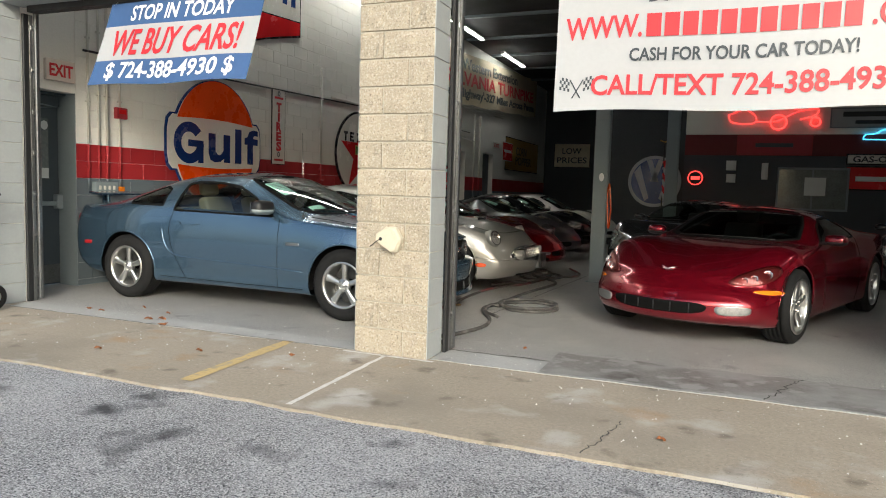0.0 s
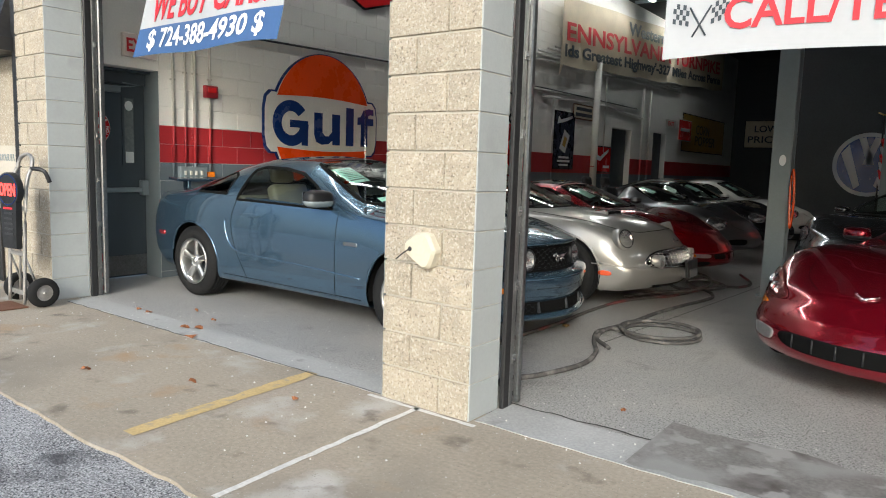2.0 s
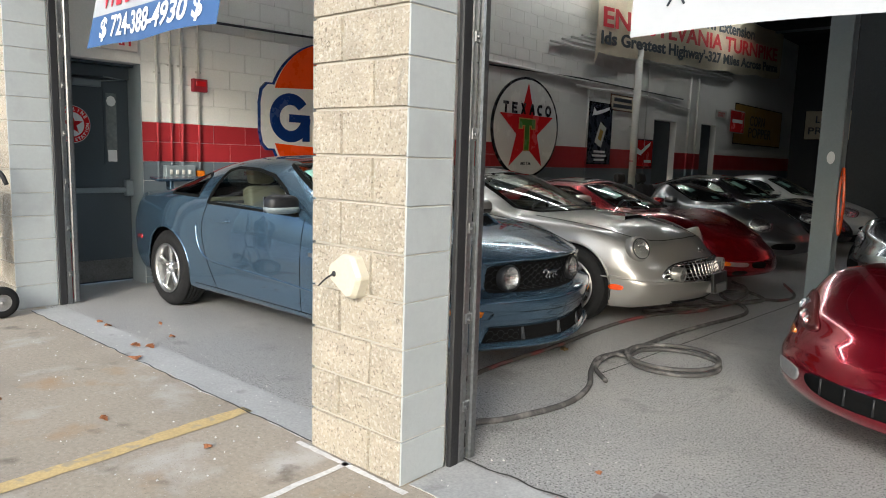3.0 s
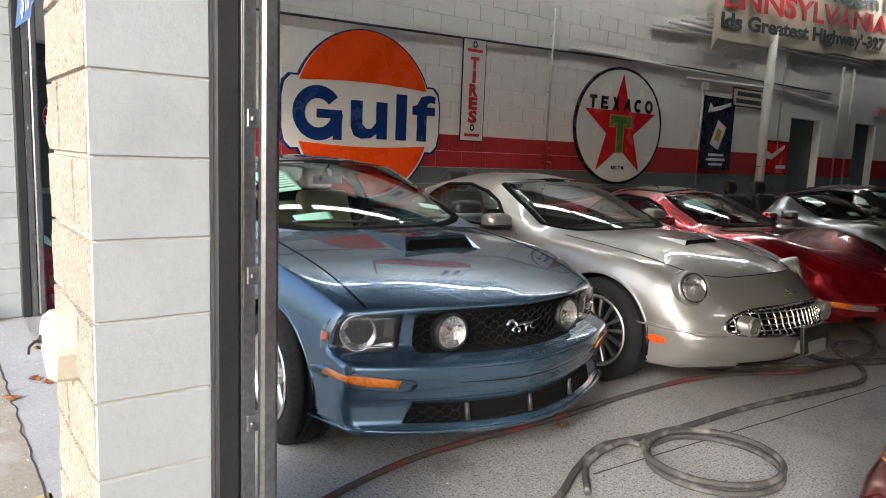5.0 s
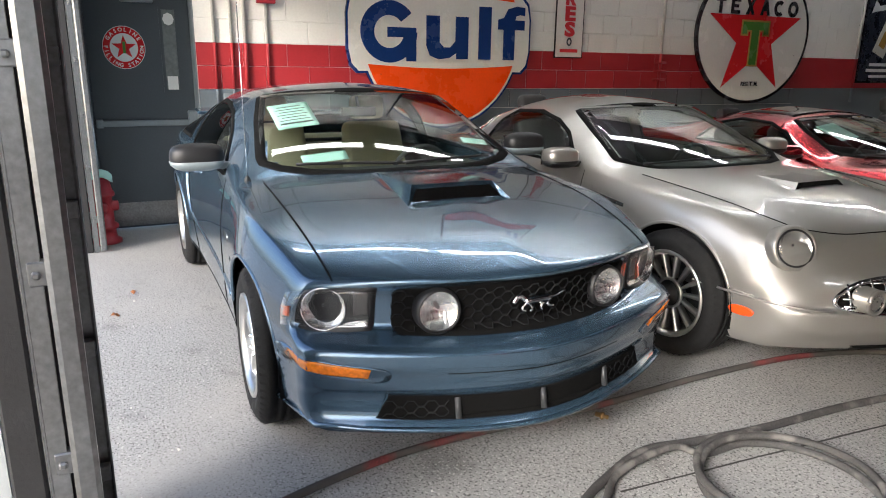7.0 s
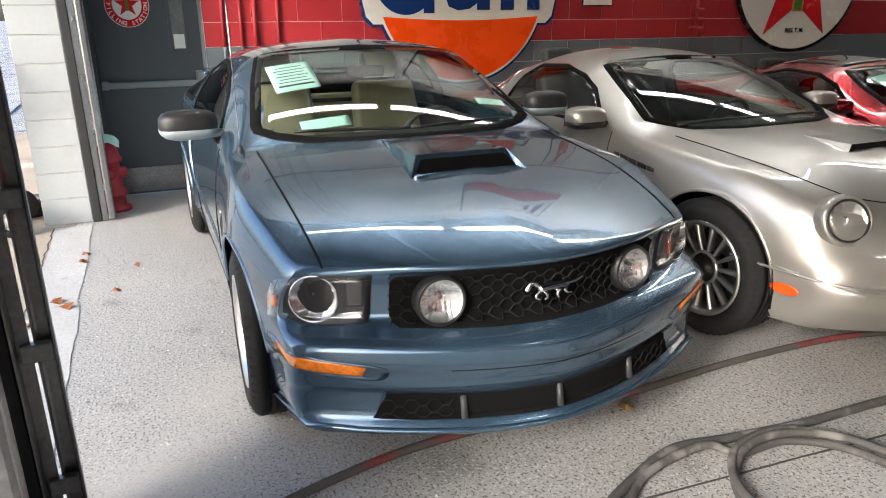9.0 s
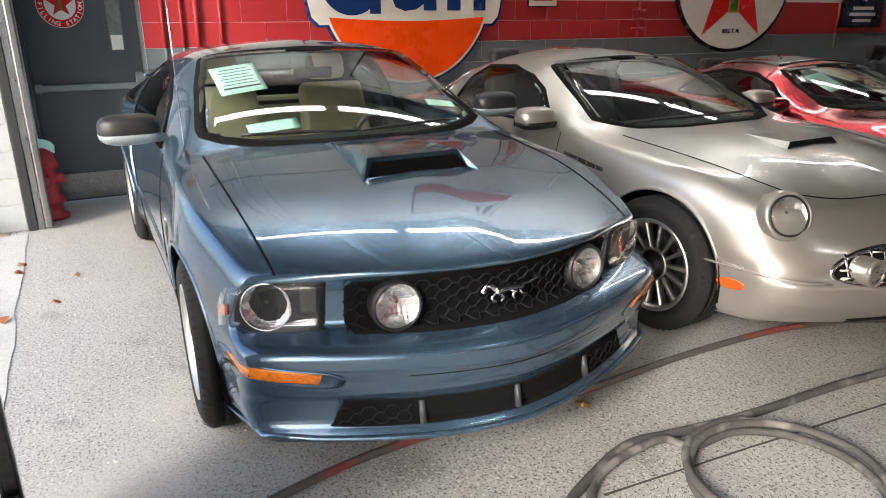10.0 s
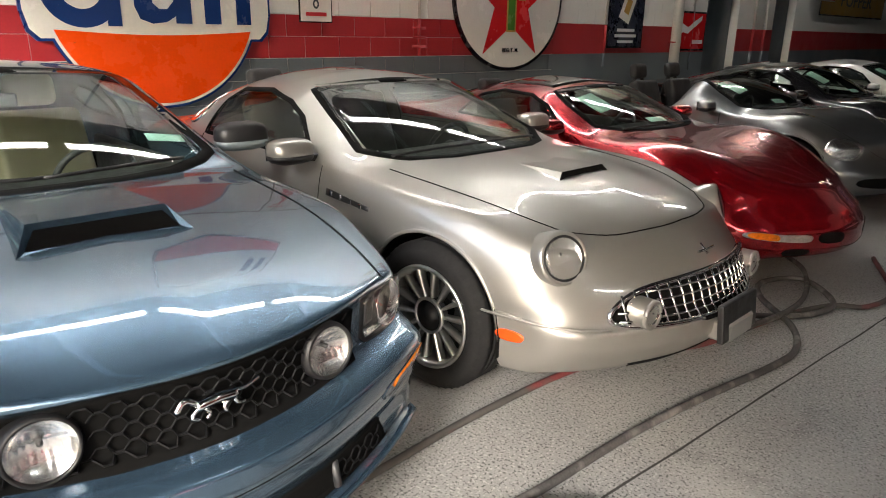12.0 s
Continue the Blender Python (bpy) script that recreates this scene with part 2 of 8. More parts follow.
def box(name, x0, x1, y0, y1, z0, z1, material, parent=None, label="", bevel=0.0, seg=1):
    return part(name, box_bm(x0, x1, y0, y1, z0, z1, bevel, seg), material, parent, label)


def thing(name, x, y, z, label, category, rz=0.0, group=""):
    """An Empty at a thing's base, to parent its parts."""
    ob = new(name)
    ob.matrix_world = pose(x, y, z, 0, 0, rz)
    ob.empty_display_size = 0.1
    return tagged(ob, label, category, group)


def setting(ob, label="", category=""):
    return tagged(ob, label, category, kind="structure")


def tube_data(points, radius, n=8, closed=False):
    """Rings of a round tube along points."""
    pts = [Vector(p) for p in points]
    verts, faces = [], []
    up = Vector((0, 0, 1))
    count = len(pts)
    for i, p in enumerate(pts):
        a = pts[(i - 1) % count] if closed or i else pts[i]
        b = pts[(i + 1) % count] if closed or i < count - 1 else pts[i]
        d = (b - a).normalized()
        s = d.cross(up)
        if s.length < 0.05:
            s = d.cross(Vector((0, 1, 0)))
        s.normalize()
        t = s.cross(d)
        for k in range(n):
            a2 = 2 * math.pi * k / n
            verts.append(p + (s * math.cos(a2) + t * math.sin(a2)) * radius)
    for i in range(count if closed else count - 1):
        j = (i + 1) % count
        for k in range(n):
            k2 = (k + 1) % n
            faces.append((i * n + k, i * n + k2, j * n + k2, j * n + k))
    if not closed:
        faces.append(tuple(range(n - 1, -1, -1)))
        faces.append(tuple((count - 1) * n + k for k in range(n)))
    return verts, faces


def tube(name, points, radius, material, parent=None, label="", n=8, closed=False):
    v, f = tube_data(points, radius, n, closed)
    return link_mesh(name, v, f, material, parent, label, smooth=True)


def spline(points, per=10, closed=False):
    """Catmull-Rom through points."""
    pts = [Vector(p) for p in points]
    out, n = [], len(pts)
    for i in range(n if closed else n - 1):
        p0 = pts[(i - 1) % n] if closed or i > 0 else pts[i] * 2 - pts[i + 1]
        p1, p2 = pts[i], pts[(i + 1) % n]
        p3 = pts[(i + 2) % n] if closed or i + 2 < n else p2 * 2 - p1
        for k in range(per):
            t = k / per
            out.append(0.5 * ((2 * p1) + (p2 - p0) * t + (2 * p0 - 5 * p1 + 4 * p2 - p3) * t * t + (3 * p1 - p0 - 3 * p2 + p3) * t ** 3))
    if not closed:
        out.append(pts[-1])
    return out


def lathe(name, profile, material, parent=None, label="", n=32, axis="z"):
    """A turned solid: profile of (radius, along)."""
    verts, faces = [], []
    for r, h in profile:
        for k in range(n):
            a = 2 * math.pi * k / n
            c, s = r * math.cos(a), r * math.sin(a)
            verts.append((c, s, h) if axis == "z" else (c, h, s) if axis == "y" else (h, c, s))
    for i in range(len(profile) - 1):
        for k in range(n):
            k2 = (k + 1) % n
            f = (i * n + k, i * n + k2, (i + 1) * n + k2, (i + 1) * n + k)
            faces.append(f if axis != "y" else f[::-1])
    return link_mesh(name, verts, faces, material, parent, label, smooth=True)


def plate(name, outline, thick, material, parent=None, label="", at=None):
    """A flat plate in its own x-z plane, its face towards -y, from an outline of (x, z)."""
    bm = bmesh.new()
    front = [bm.verts.new((x, -thick, z)) for x, z in outline]
    back = [bm.verts.new((x, 0, z)) for x, z in outline]
    n = len(outline)
    bm.faces.new(front)
    bm.faces.new(back[::-1])
    for i in range(n):
        j = (i + 1) % n
        bm.faces.new((front[j], front[i], back[i], back[j]))
    bmesh.ops.recalc_face_normals(bm, faces=bm.faces)
    ob = part(name, bm, material, parent, label)
    if at is not None:
        ob.matrix_basis = at
    return ob


def text(name, words, size, material, parent, at, width=None, bold=0.0, shear=0.0, depth=0.002):
    """Lettering in the built-in font as a mesh, in its own x-z plane, face towards -y, centred on its place."""
    cu = bpy.data.curves.new(name, "FONT")
    cu.body, cu.size, cu.align_x, cu.align_y = words, size, "CENTER", "CENTER"
    cu.extrude, cu.offset, cu.shear = depth, bold, shear
    cu.resolution_u = 3
    ob = bpy.data.objects.new(name, cu)
    scene.collection.objects.link(ob)
    bpy.context.view_layer.update()
    me = bpy.data.meshes.new_from_object(ob.evaluated_get(bpy.context.evaluated_depsgraph_get()))
    bpy.data.objects.remove(ob)
    co = np.empty(len(me.vertices) * 3)
    me.vertices.foreach_get("co", co)
    co = co.reshape(-1, 3)
    if len(co):
        k = width / (co[:, 0].max() - co[:, 0].min()) if width else 1.0
        mid = (co[:, :2].max(0) + co[:, :2].min(0)) / 2
        co = np.stack([(co[:, 0] - mid[0]) * k, -co[:, 2], co[:, 1] - mid[1]], 1)
        me.vertices.foreach_set("co", co.ravel())
    me.materials.clear()
    me.materials.append(material)
    me.update()
    ob = new(name, me)
    ob.parent = parent
    ob.matrix_basis = at
    return ob


def ellipse(rx, rz, n=64, cx=0.0, cz=0.0, a0=0.0, a1=360.0):
    full = a1 - a0 >= 360
    m = n if full else n + 1
    return [(cx + rx * math.cos(radians(a0 + (a1 - a0) * k / n)), cz + rz * math.sin(radians(a0 + (a1 - a0) * k / n))) for k in range(m)]


def ring_plate(name, outer, inner, thick, material, parent, label="", at=None):
    """A flat ring between two outlines with the same number of points."""
    n = len(outer)
    verts = [(x, -thick, z) for x, z in outer] + [(x, -thick, z) for x, z in inner] + [(x, 0, z) for x, z in outer] + [(x, 0, z) for x, z in inner]
    faces = []
    for i in range(n):
        j = (i + 1) % n
        faces += [(i, j, n + j, n + i), (2 * n + j, 2 * n + i, 3 * n + i, 3 * n + j), (j, i, 2 * n + i, 2 * n + j), (n + i, n + j, 3 * n + j, 3 * n + i)]
    ob = link_mesh(name, verts, faces, material, parent, label)
    if at is not None:
        ob.matrix_basis = at
    return ob

# ---- structure ----
WALL_X = -7.1
FRONT, INNER = 5.07, 5.36
DOOR_TOP = 2.92


def sheet(name, x0, x1, y0, y1, z, material, label, category, step=0.0, wob=0.0, thick=0.0):
    """A level sheet; wob lets its outline wander a little."""
    n = max(2, int((x1 - x0) / step)) if step else 1
    verts, faces = [], []
    for i in range(n + 1):
        x = x0 + (x1 - x0) * i / n
        w = wob * noise.noise((x * 2.3, y0, 0.0)) + wob * 0.5 * noise.noise((x * 9.0, y0, 4.0))
        w2 = wob * noise.noise((x * 2.3, y1, 7.0)) + wob * 0.5 * noise.noise((x * 9.0, y1, 9.0))
        verts += [(x, y0 + w, z), (x, y1 + w2, z), (x, y0 + w, z - thick), (x, y1 + w2, z - thick)]
    for i in range(n):
        a, b = i * 4, i * 4 + 4
        faces.append((a, b, b + 1, a + 1))
        if thick:
            faces += [(a + 2, b + 2, b, a), (a + 1, b + 1, b + 3, a + 3)]
    return setting(link_mesh(name, verts, faces, material), label, category)


sheet("ground", -600, 600, -600, 600, -0.05, M_ASPHALT, "worn grey asphalt lot running to the horizon", "ground")
sheet("road", -40, 40, -30, 3.72, -0.018, M_ASPHALT, "coarse weathered asphalt with pale stone grains", "asphalt", step=0.12, wob=0.0)
sheet("pavement", -12, 12, 3.68, 5.24, 0.0, M_APRON, "tan stained concrete apron in front of the bays", "apron", step=0.08, wob=0.035, thick=0.08)
sheet("floor", -12, 12, 5.24, 30, 0.0, M_SLAB, "pale grey speckled concrete showroom floor", "floor")
sheet("trim_threshold_left_bay", -6.5, -2.6, 5.10, 5.36, 0.004, M_STRIP, "pale worn concrete threshold strip", "threshold", step=0.06, wob=0.018, thick=0.004)
sheet("trim_threshold_right_bay", -1.95, 2.4, 5.12, 5.46, 0.004, M_STRIP, "pale worn concrete threshold strip", "threshold", step=0.06, wob=0.018, thick=0.004)
sheet("trim_stain", -1.12, 1.9, 5.16, 5.80, 0.008, M_STAIN, "dark damp patch of patched concrete", "stain", step=0.05, wob=0.06)


def strip(name, points, width, z, material, label, category):
    """A thin flat line along points on the ground."""
    pts = [Vector((x, y, z)) for x, y in points]
    verts, faces = [], []
    for i, p in enumerate(pts):
        d = (pts[min(i + 1, len(pts) - 1)] - pts[max(i - 1, 0)]).normalized()
        s = Vector((-d.y, d.x, 0)) * width / 2 * (1 + 0.35 * noise.noise(p * 7))
        verts += [p + s, p - s]
    for i in range(len(pts) - 1):
        faces.append((2 * i, 2 * i + 1, 2 * i + 3, 2 * i + 2))
    return setting(link_mesh(name, verts, faces, material), label, category)


def line(a, b, n=40, wander=0.01):
    return [(a[0] + (b[0] - a[0]) * k / n + wander * noise.noise((k * 0.4, a[0], 1)), a[1] + (b[1] - a[1]) * k / n + wander * noise.noise((k * 0.4, a[1], 5))) for k in range(n + 1)]


strip("trim_yellow_line", line((-3.13, 3.84), (-3.21, 5.12), wander=0.004), 0.10, 0.004, M_YELLOW, "faded yellow painted parking line", "line")
strip("trim_sealant", line((-2.26, 3.72), (-2.30, 5.07), wander=0.008), 0.035, 0.004, M_SEALANT, "white sealant in a concrete joint", "joint")
strip("trim_sealant_pillar", line((-2.66, 5.05), (-1.90, 5.045), wander=0.008), 0.03, 0.004, M_SEALANT, "white sealant round the pillar foot", "joint")
strip("trim_joint_deep", line((-1.78, 12.6), (-2.14, 7.2), wander=0.006), 0.010, 0.004, M_CRACK, "saw-cut joint in the floor", "joint")
strip("trim_joint_threshold", line((-1.95, 5.48), (2.3, 5.52), n=80, wander=0.02), 0.014, 0.006, M_CRACK, "dirty crack along the threshold", "joint")
strip("trim_joint_threshold_left", line((-6.5, 5.09), (-2.6, 5.10), n=80, wander=0.02), 0.010, 0.006, M_CRACK, "dirty crack along the threshold", "joint")
strip("trim_crack_apron", line((-0.55, 3.72), (-0.42, 4.3), wander=0.04), 0.006, 0.004, M_CRACK, "fine crack in the apron", "crack")
strip("trim_crack_stain", line((0.35, 5.14), (0.62, 5.82), wander=0.05), 0.008, 0.011, M_CRACK, "fine crack in the floor", "crack")


# sign wall: painted concrete blocks on a backing wall
def wall_x(name, x0, x1, y0, y1, z0, z1, material, label):
    return setting(box(name, x0, x1, y0, y1, z0, z1, material), label, "wall")


COURSE, BAND0, BAND1 = 0.2033, 1.295, 1.7016
wall_west = wall_x("wall_west", WALL_X - 0.3, WALL_X - 0.006, 6.40, 18.5, 0, 5.6, M_WHITE, "white, red and slate painted block wall hung with signs")
wall_x("wall_west_middle", WALL_X - 0.3, WALL_X - 0.006, 19.75, 21.35, 0, 5.6, M_WHITE, "white painted block wall between doorways")
wall_x("wall_west_deep", WALL_X - 0.3, WALL_X - 0.006, 22.4, 29.5, 0, 5.6, M_WHITE, "white painted block wall at the dark end")
wall_x("wall_west_lintel", WALL_X - 0.3, WALL_X - 0.006, 18.5, 19.75, 2.44, 5.6, M_WHITE, "white painted block above a doorway")
wall_x("wall_west_lintel_deep", WALL_X - 0.3, WALL_X - 0.006, 21.35, 22.4, 2.5, 5.6, M_WHITE, "white painted block above a doorway")
wall_x("wall_west_corner", WALL_X - 0.3, WALL_X - 0.003, 5.4, 6.40, 2.28, 5.6, M_WHITE, "white painted block above the door recess")
wall_x("wall_west_end", WALL_X - 0.3, WALL_X - 0.006, 5.38, 5.50, 0, 2.28, M_WHITE, "white painted block beside the door recess")
for k, (a, b) in enumerate(((18.5, 19.75), (21.35, 22.4))):
    setting(box("door_%d" % (k + 2), WALL_X - 0.22, WALL_X - 0.16, a, b, 0, 2.5, M_DOOR), "slate grey steel door in a deep opening", "door")

for nm, za, zb, mt in (("wall_west_skirt", 0, BAND0, M_GREY), ("wall_west_band", BAND0, BAND1, M_RED)):
    for a, b in ((14.2, 18.5), (19.75, 21.35), (22.4, 29.5)):
        setting(box(nm, WALL_X - 0.006, WALL_X + 0.001, a, b, za, zb, mt), "painted band on block wall", "wall")

setting(box("trim_door_reveal", WALL_X - 0.29, WALL_X - 0.002, 6.392, 6.399, 0, 2.28, M_STEEL), "grey painted reveal beside the door", "trim")
block_mesh = {}


def block_data(key, w, h, d, material, rough=0.0, seed=0):
    """One concrete block, face towards +x, bevelled; rough gives a split face."""
    if key in block_mesh:
        return block_mesh[key]
    verts, faces = [], []
    nu, nv = (6, 4) if rough else (1, 1)
    b = 0.0035
    for j in range(nv + 1):
        for i in range(nu + 1):
            y, z = -w / 2 + b + (w - 2 * b) * i / nu, -h / 2 + b + (h - 2 * b) * j / nv
            edge = i in (0, nu) or j in (0, nv)
            x = d + (0 if not rough else rough * (noise.noise((y * 14, z * 14, seed * 3.7)) + 0.2) * (0.35 if edge else 1.0))
            verts.append((x, y, z))
    for j in range(nv):
        for i in range(nu):
            a = j * (nu + 1) + i
            faces.append((a, a + 1, a + nu + 2, a + nu + 1))
    c = len(verts)
    verts += [(0, -w / 2, -h / 2), (0, w / 2, -h / 2), (0, w / 2, h / 2), (0, -w / 2, h / 2)]
    rim = [0, nu, (nu + 1) * (nv + 1) - 1, (nu + 1) * nv]
    lows = [list(range(0, nu + 1)), [nu + k * (nu + 1) for k in range(nv + 1)], [(nu + 1) * nv + nu - k for k in range(nu + 1)], [(nu + 1) * (nv - k) for k in range(nv + 1)]]
    for k in range(4):
        faces.append(tuple(lows[k][::-1]) + (c + k, c + (k + 1) % 4))
    me = bpy.data.meshes.new("block")
    me.from_pydata(verts, [], faces)
    me.materials.append(material)
    block_mesh[key] = me
    return me


wall_blocks, rest_v, rest_f = 0, [], []
row = 0
z = BAND0 - 7 * COURSE
while z < 5.4:
    y = 6.40 - (0.2 if row % 2 else 0.0)
    while y < 18.4:
        a, b = max(y, 6.402), min(y + 0.4064, 18.49)
        za, zb = max(z, 0.001), z + COURSE
        m = M_RED if BAND0 - 0.01 < z < BAND1 - 0.01 else M_GREY if z < BAND0 - 0.01 else M_WHITE
        if b - a > 0.05 and zb - za > 0.03:
            if 6.3 < y < 14.0 and za > 0.9 and za < 3.4 and b - a > 0.39:
                me = block_data(("w", m.name), 0.4064 - 0.003, COURSE - 0.003, 0.006, m)
                ob = new("block", me)
                ob.parent = wall_west
                ob.location = (WALL_X - 0.006, (a + b) / 2, (za + zb) / 2)
            else:
                block_key = len(rest_v)
                e = 0.0015
                x0, x1 = WALL_X - 0.007, WALL_X
                rest_v += [(x1, a + e, za + e), (x1, b - e, za + e), (x1, b - e, zb - e), (x1, a + e, zb - e), (x0, a + e, za + e), (x0, b - e, za + e), (x0, b - e, zb - e), (x0, a + e, zb - e)]
                rest_f.append((m, [(block_key, block_key + 1, block_key + 2, block_key + 3), (block_key + 4, block_key + 5, block_key + 1, block_key), (block_key + 7, block_key + 3, block_key + 2, block_key + 6),
                                   (block_key + 5, block_key + 6, block_key + 2, block_key + 1), (block_key + 4, block_key, block_key + 3, block_key + 7)]))
        y += 0.4064
    z += COURSE
    row += 1
rest = link_mesh("wall_west_blocks", rest_v, [f for m, fs in rest_f for f in fs], None, wall_west)
for m in (M_WHITE, M_RED, M_GREY):
    rest.data.materials.append(m)
slot = {"painted_block_white": 0, "painted_block_red": 1, "painted_block_slate": 2}
rest.data.polygons.foreach_set("material_index", [slot[m.name] for m, fs in rest_f for f in fs])
tagged(rest, "painted concrete blocks", kind="stuff")

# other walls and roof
# deep end: its lack of light is put into the wall colour
setting(box("wall_north_deep", WALL_X - 0.3, -3.0, 29.5, 29.8, 0, 5.6, M_GLOOM_WALL), "far wall of the showroom, coloured near-black for the gloom", "wall")
setting(box("wall_partition", -3.1, -2.9, 18.6, 29.5, 0, 5.6, M_GLOOM_WALL), "partition wall coloured near-black for the gloom", "wall")
# lower back wall and band take the paints with shade mixed in
setting(box("wall_north", -2.9, 9.2, 18.6, 18.9, 0, 2.32, M_SHADED_SLATE), "slate painted lower back wall with the room's dimness in its colour", "wall")
setting(box("wall_north_band", -2.9, 9.2, 18.598, 18.9, 2.32, 2.82, M_SHADED_RED), "red painted band on the back wall with the room's dimness in its colour", "wall")
setting(box("wall_north_top", -0.9, 9.2, 18.6, 18.9, 2.82, 5.6, M_WHITE), "white upper back wall", "wall")
# flat panel, the corner's shade given as near-black colour
setting(box("wall_north_corner", -2.9, -0.9, 18.59, 18.9, 0, 5.6, M_GLOOM_WALL), "flat near-black panel standing for the shade beside the back wall", "wall")
setting(box("wall_east", 9.2, 9.5, 5.4, 18.9, 0, 5.6, M_WHITE), "white painted side wall", "wall")
setting(box("ceiling", -7.6, 9.5, 5.1, 29.8, 5.6, 5.8, M_CEIL), "dark roof deck over the showroom", "ceiling")
setting(box("wall_south_lintel", -6.61, 2.4, 5.14, 5.40, DOOR_TOP + 0.06, 5.6, M_JAMB), "painted block above the bay openings", "wall")
setting(box("wall_south_east", 3.0, 9.5, 5.1, 5.4, 0, 5.6, M_BLOCK), "split-face block facade", "wall")
setting(box("wall_south_corner", -7.4, -6.62, 5.35, 5.38, 0, 5.6, M_WHITE), "white painted inner face of the facade", "wall")
for k in range(9):
    setting(box("trim_joist", -7.0, 9.2, 7.2 + k * 2.4, 7.32 + k * 2.4, 5.54, 5.6, M_STEEL), "steel roof joist", "joist")


def pillar(name, x0, x1, y0, y1, top, label, rough_front=True):
    """A pillar: split-face blocks in front, smooth painted blocks on the jamb."""
    core = setting(box(name, x0 + 0.012, x1 - 0.006, y0 + 0.014, y1, 0, top, M_MORTAR), label, "pillar")
    r, zz = 0, 0.0
    full, half = (x1 - x0) * 2 / 3, (x1 - x0) / 3
    while zz < top - 0.1:
        spans = ((x0, x0 + full), (x0 + full, x1)) if r % 2 == 0 else ((x0, x0 + half), (x0 + half, x1))
        for k, (a, b) in enumerate(spans):
            w = b - a
            me = block_data((name, round(w, 3), (r * 2 + k) % 5), w - 0.009, COURSE - 0.010, 0.014, M_BLOCK, rough=0.018, seed=(r * 2 + k) % 5)
            ob = new("block", me)
            ob.parent = core
            ob.matrix_basis = pose((a + b) / 2, y0 + 0.016, zz + COURSE / 2, 0, 0, -90)
        for side, xs, turn in ((1, x1 - 0.006, 0), (-1, x0 + 0.006, 180)):
            me = block_data((name, "jamb"), y1 - y0 - 0.003, COURSE - 0.004, 0.006, M_JAMB)
            ob = new("block", me)
            ob.parent = core
            ob.matrix_basis = pose(xs, (y0 + y1) / 2, zz + COURSE / 2, 0, 0, turn)
        zz += COURSE
        r += 1
    return core


pillar("wall_pillar_middle", -2.58, -1.96, FRONT, INNER, 4.6, "tan split-face block pillar with grey painted jambs")
pillar("wall_pillar_left", -7.21, -6.61, 5.02, INNER, 4.6, "tan split-face block pillar with grey painted jamb")
setting(box("wall_pillar_right", 2.4, 3.0, FRONT, 5.4, 0, 5.6, M_BLOCK), "tan split-face block pillar", "pillar")
setting(box("wall_south_west", -12, -7.215, 5.16, 5.4, 0, 5.6, M_BLOCK), "tan block facade beside the bays", "wall")
for nm, a, b in (("wall_pillar_core_middle", -2.55, -1.99), ("wall_pillar_core_left", -7.1, -6.64)):
    setting(box(nm, a, b, INNER + 0.001, 5.40, 0, 5.6, M_WHITE), "white painted inner face of the pillar", "wall")


# bay door hardware: black seals, tracks, headers
def bay_track(x, side):
    """Door seal and galvanised track at a jamb; side +1 when the opening lies towards +x."""
    root = setting(thing("trim_door_track", x, INNER, 0, "galvanised overhead-door track with black seal", "door track"))
    s = side
    lo, hi = min(0.004 * s, 0.032 * s), max(0.004 * s, 0.032 * s)
    part("seal", box_bm(lo, hi, 0.002, 0.066, 0, DOOR_TOP, 0.006), M_BLACK, root)
    lo, hi = min(-0.02 * s, 0.028 * s), max(-0.02 * s, 0.028 * s)
    part("angle", box_bm(lo, hi, 0.070, 0.076, 0, DOOR_TOP, 0.001), M_TRACK, root)
    lo, hi = min(0.022 * s, 0.028 * s), max(0.022 * s, 0.028 * s)
    part("flange", box_bm(lo, hi, 0.076, 0.11, 0, DOOR_TOP, 0.001), M_TRACK, root)
    bm = bmesh.new()
    prof = [(0.026, 0.118), (0.046, 0.118), (0.053, 0.128), (0.053, 0.158), (0.046, 0.168), (0.026, 0.168), (0.026, 0.163), (0.044, 0.163), (0.048, 0.156), (0.048, 0.130), (0.044, 0.123), (0.026, 0.123)]
    low = [bm.verts.new((px * s, py, 0.02)) for px, py in prof]
    high = [bm.verts.new((px * s, py, DOOR_TOP + 0.1)) for px, py in prof]
    for i in range(len(prof)):
        j = (i + 1) % len(prof)
        bm.faces.new((low[i], low[j], high[j], high[i]))
    bmesh.ops.recalc_face_normals(bm, faces=bm.faces)
    part("rail", bm, M_TRACK, root)
    for k in range(7):
        zb = 0.25 + k * 0.42
        lo, hi = min(0.0, 0.034 * s), max(0.0, 0.034 * s)
        part("bracket", box_bm(lo, hi, 0.085, 0.16, zb, zb + 0.05, 0.003), M_TRACK, root)
        lo, hi = min(0.028 * s, 0.044 * s), max(0.028 * s, 0.044 * s)
        part("bolt", box_bm(lo, hi, 0.092, 0.108, zb + 0.016, zb + 0.032, 0.004), M_TRACK, root)
    return root


bay_track(-1.96, 1)
bay_track(-2.58, -1)
bay_track(-6.61, 1)
bay_track(2.4, -1)
for nm, a, b in (("trim_header_left_bay", -6.5, -2.62), ("trim_header_right_bay", -1.92, 2.38)):
    setting(box(nm, a, b, 5.345, 5.46, DOOR_TOP, DOOR_TOP + 0.12, M_BLACK, bevel=0.005), "black steel door header", "header")

# ---- cars: a lofted shell, with panes, lamps and grilles laid on it ----
from mathutils.bvhtree import BVHTree


def paint(name, color, rough=0.28, metal=0.75):
    m = mat(name, color, rough, metal=metal, coat=1.0, var=0.03, scale=300, fine=900)
    return m


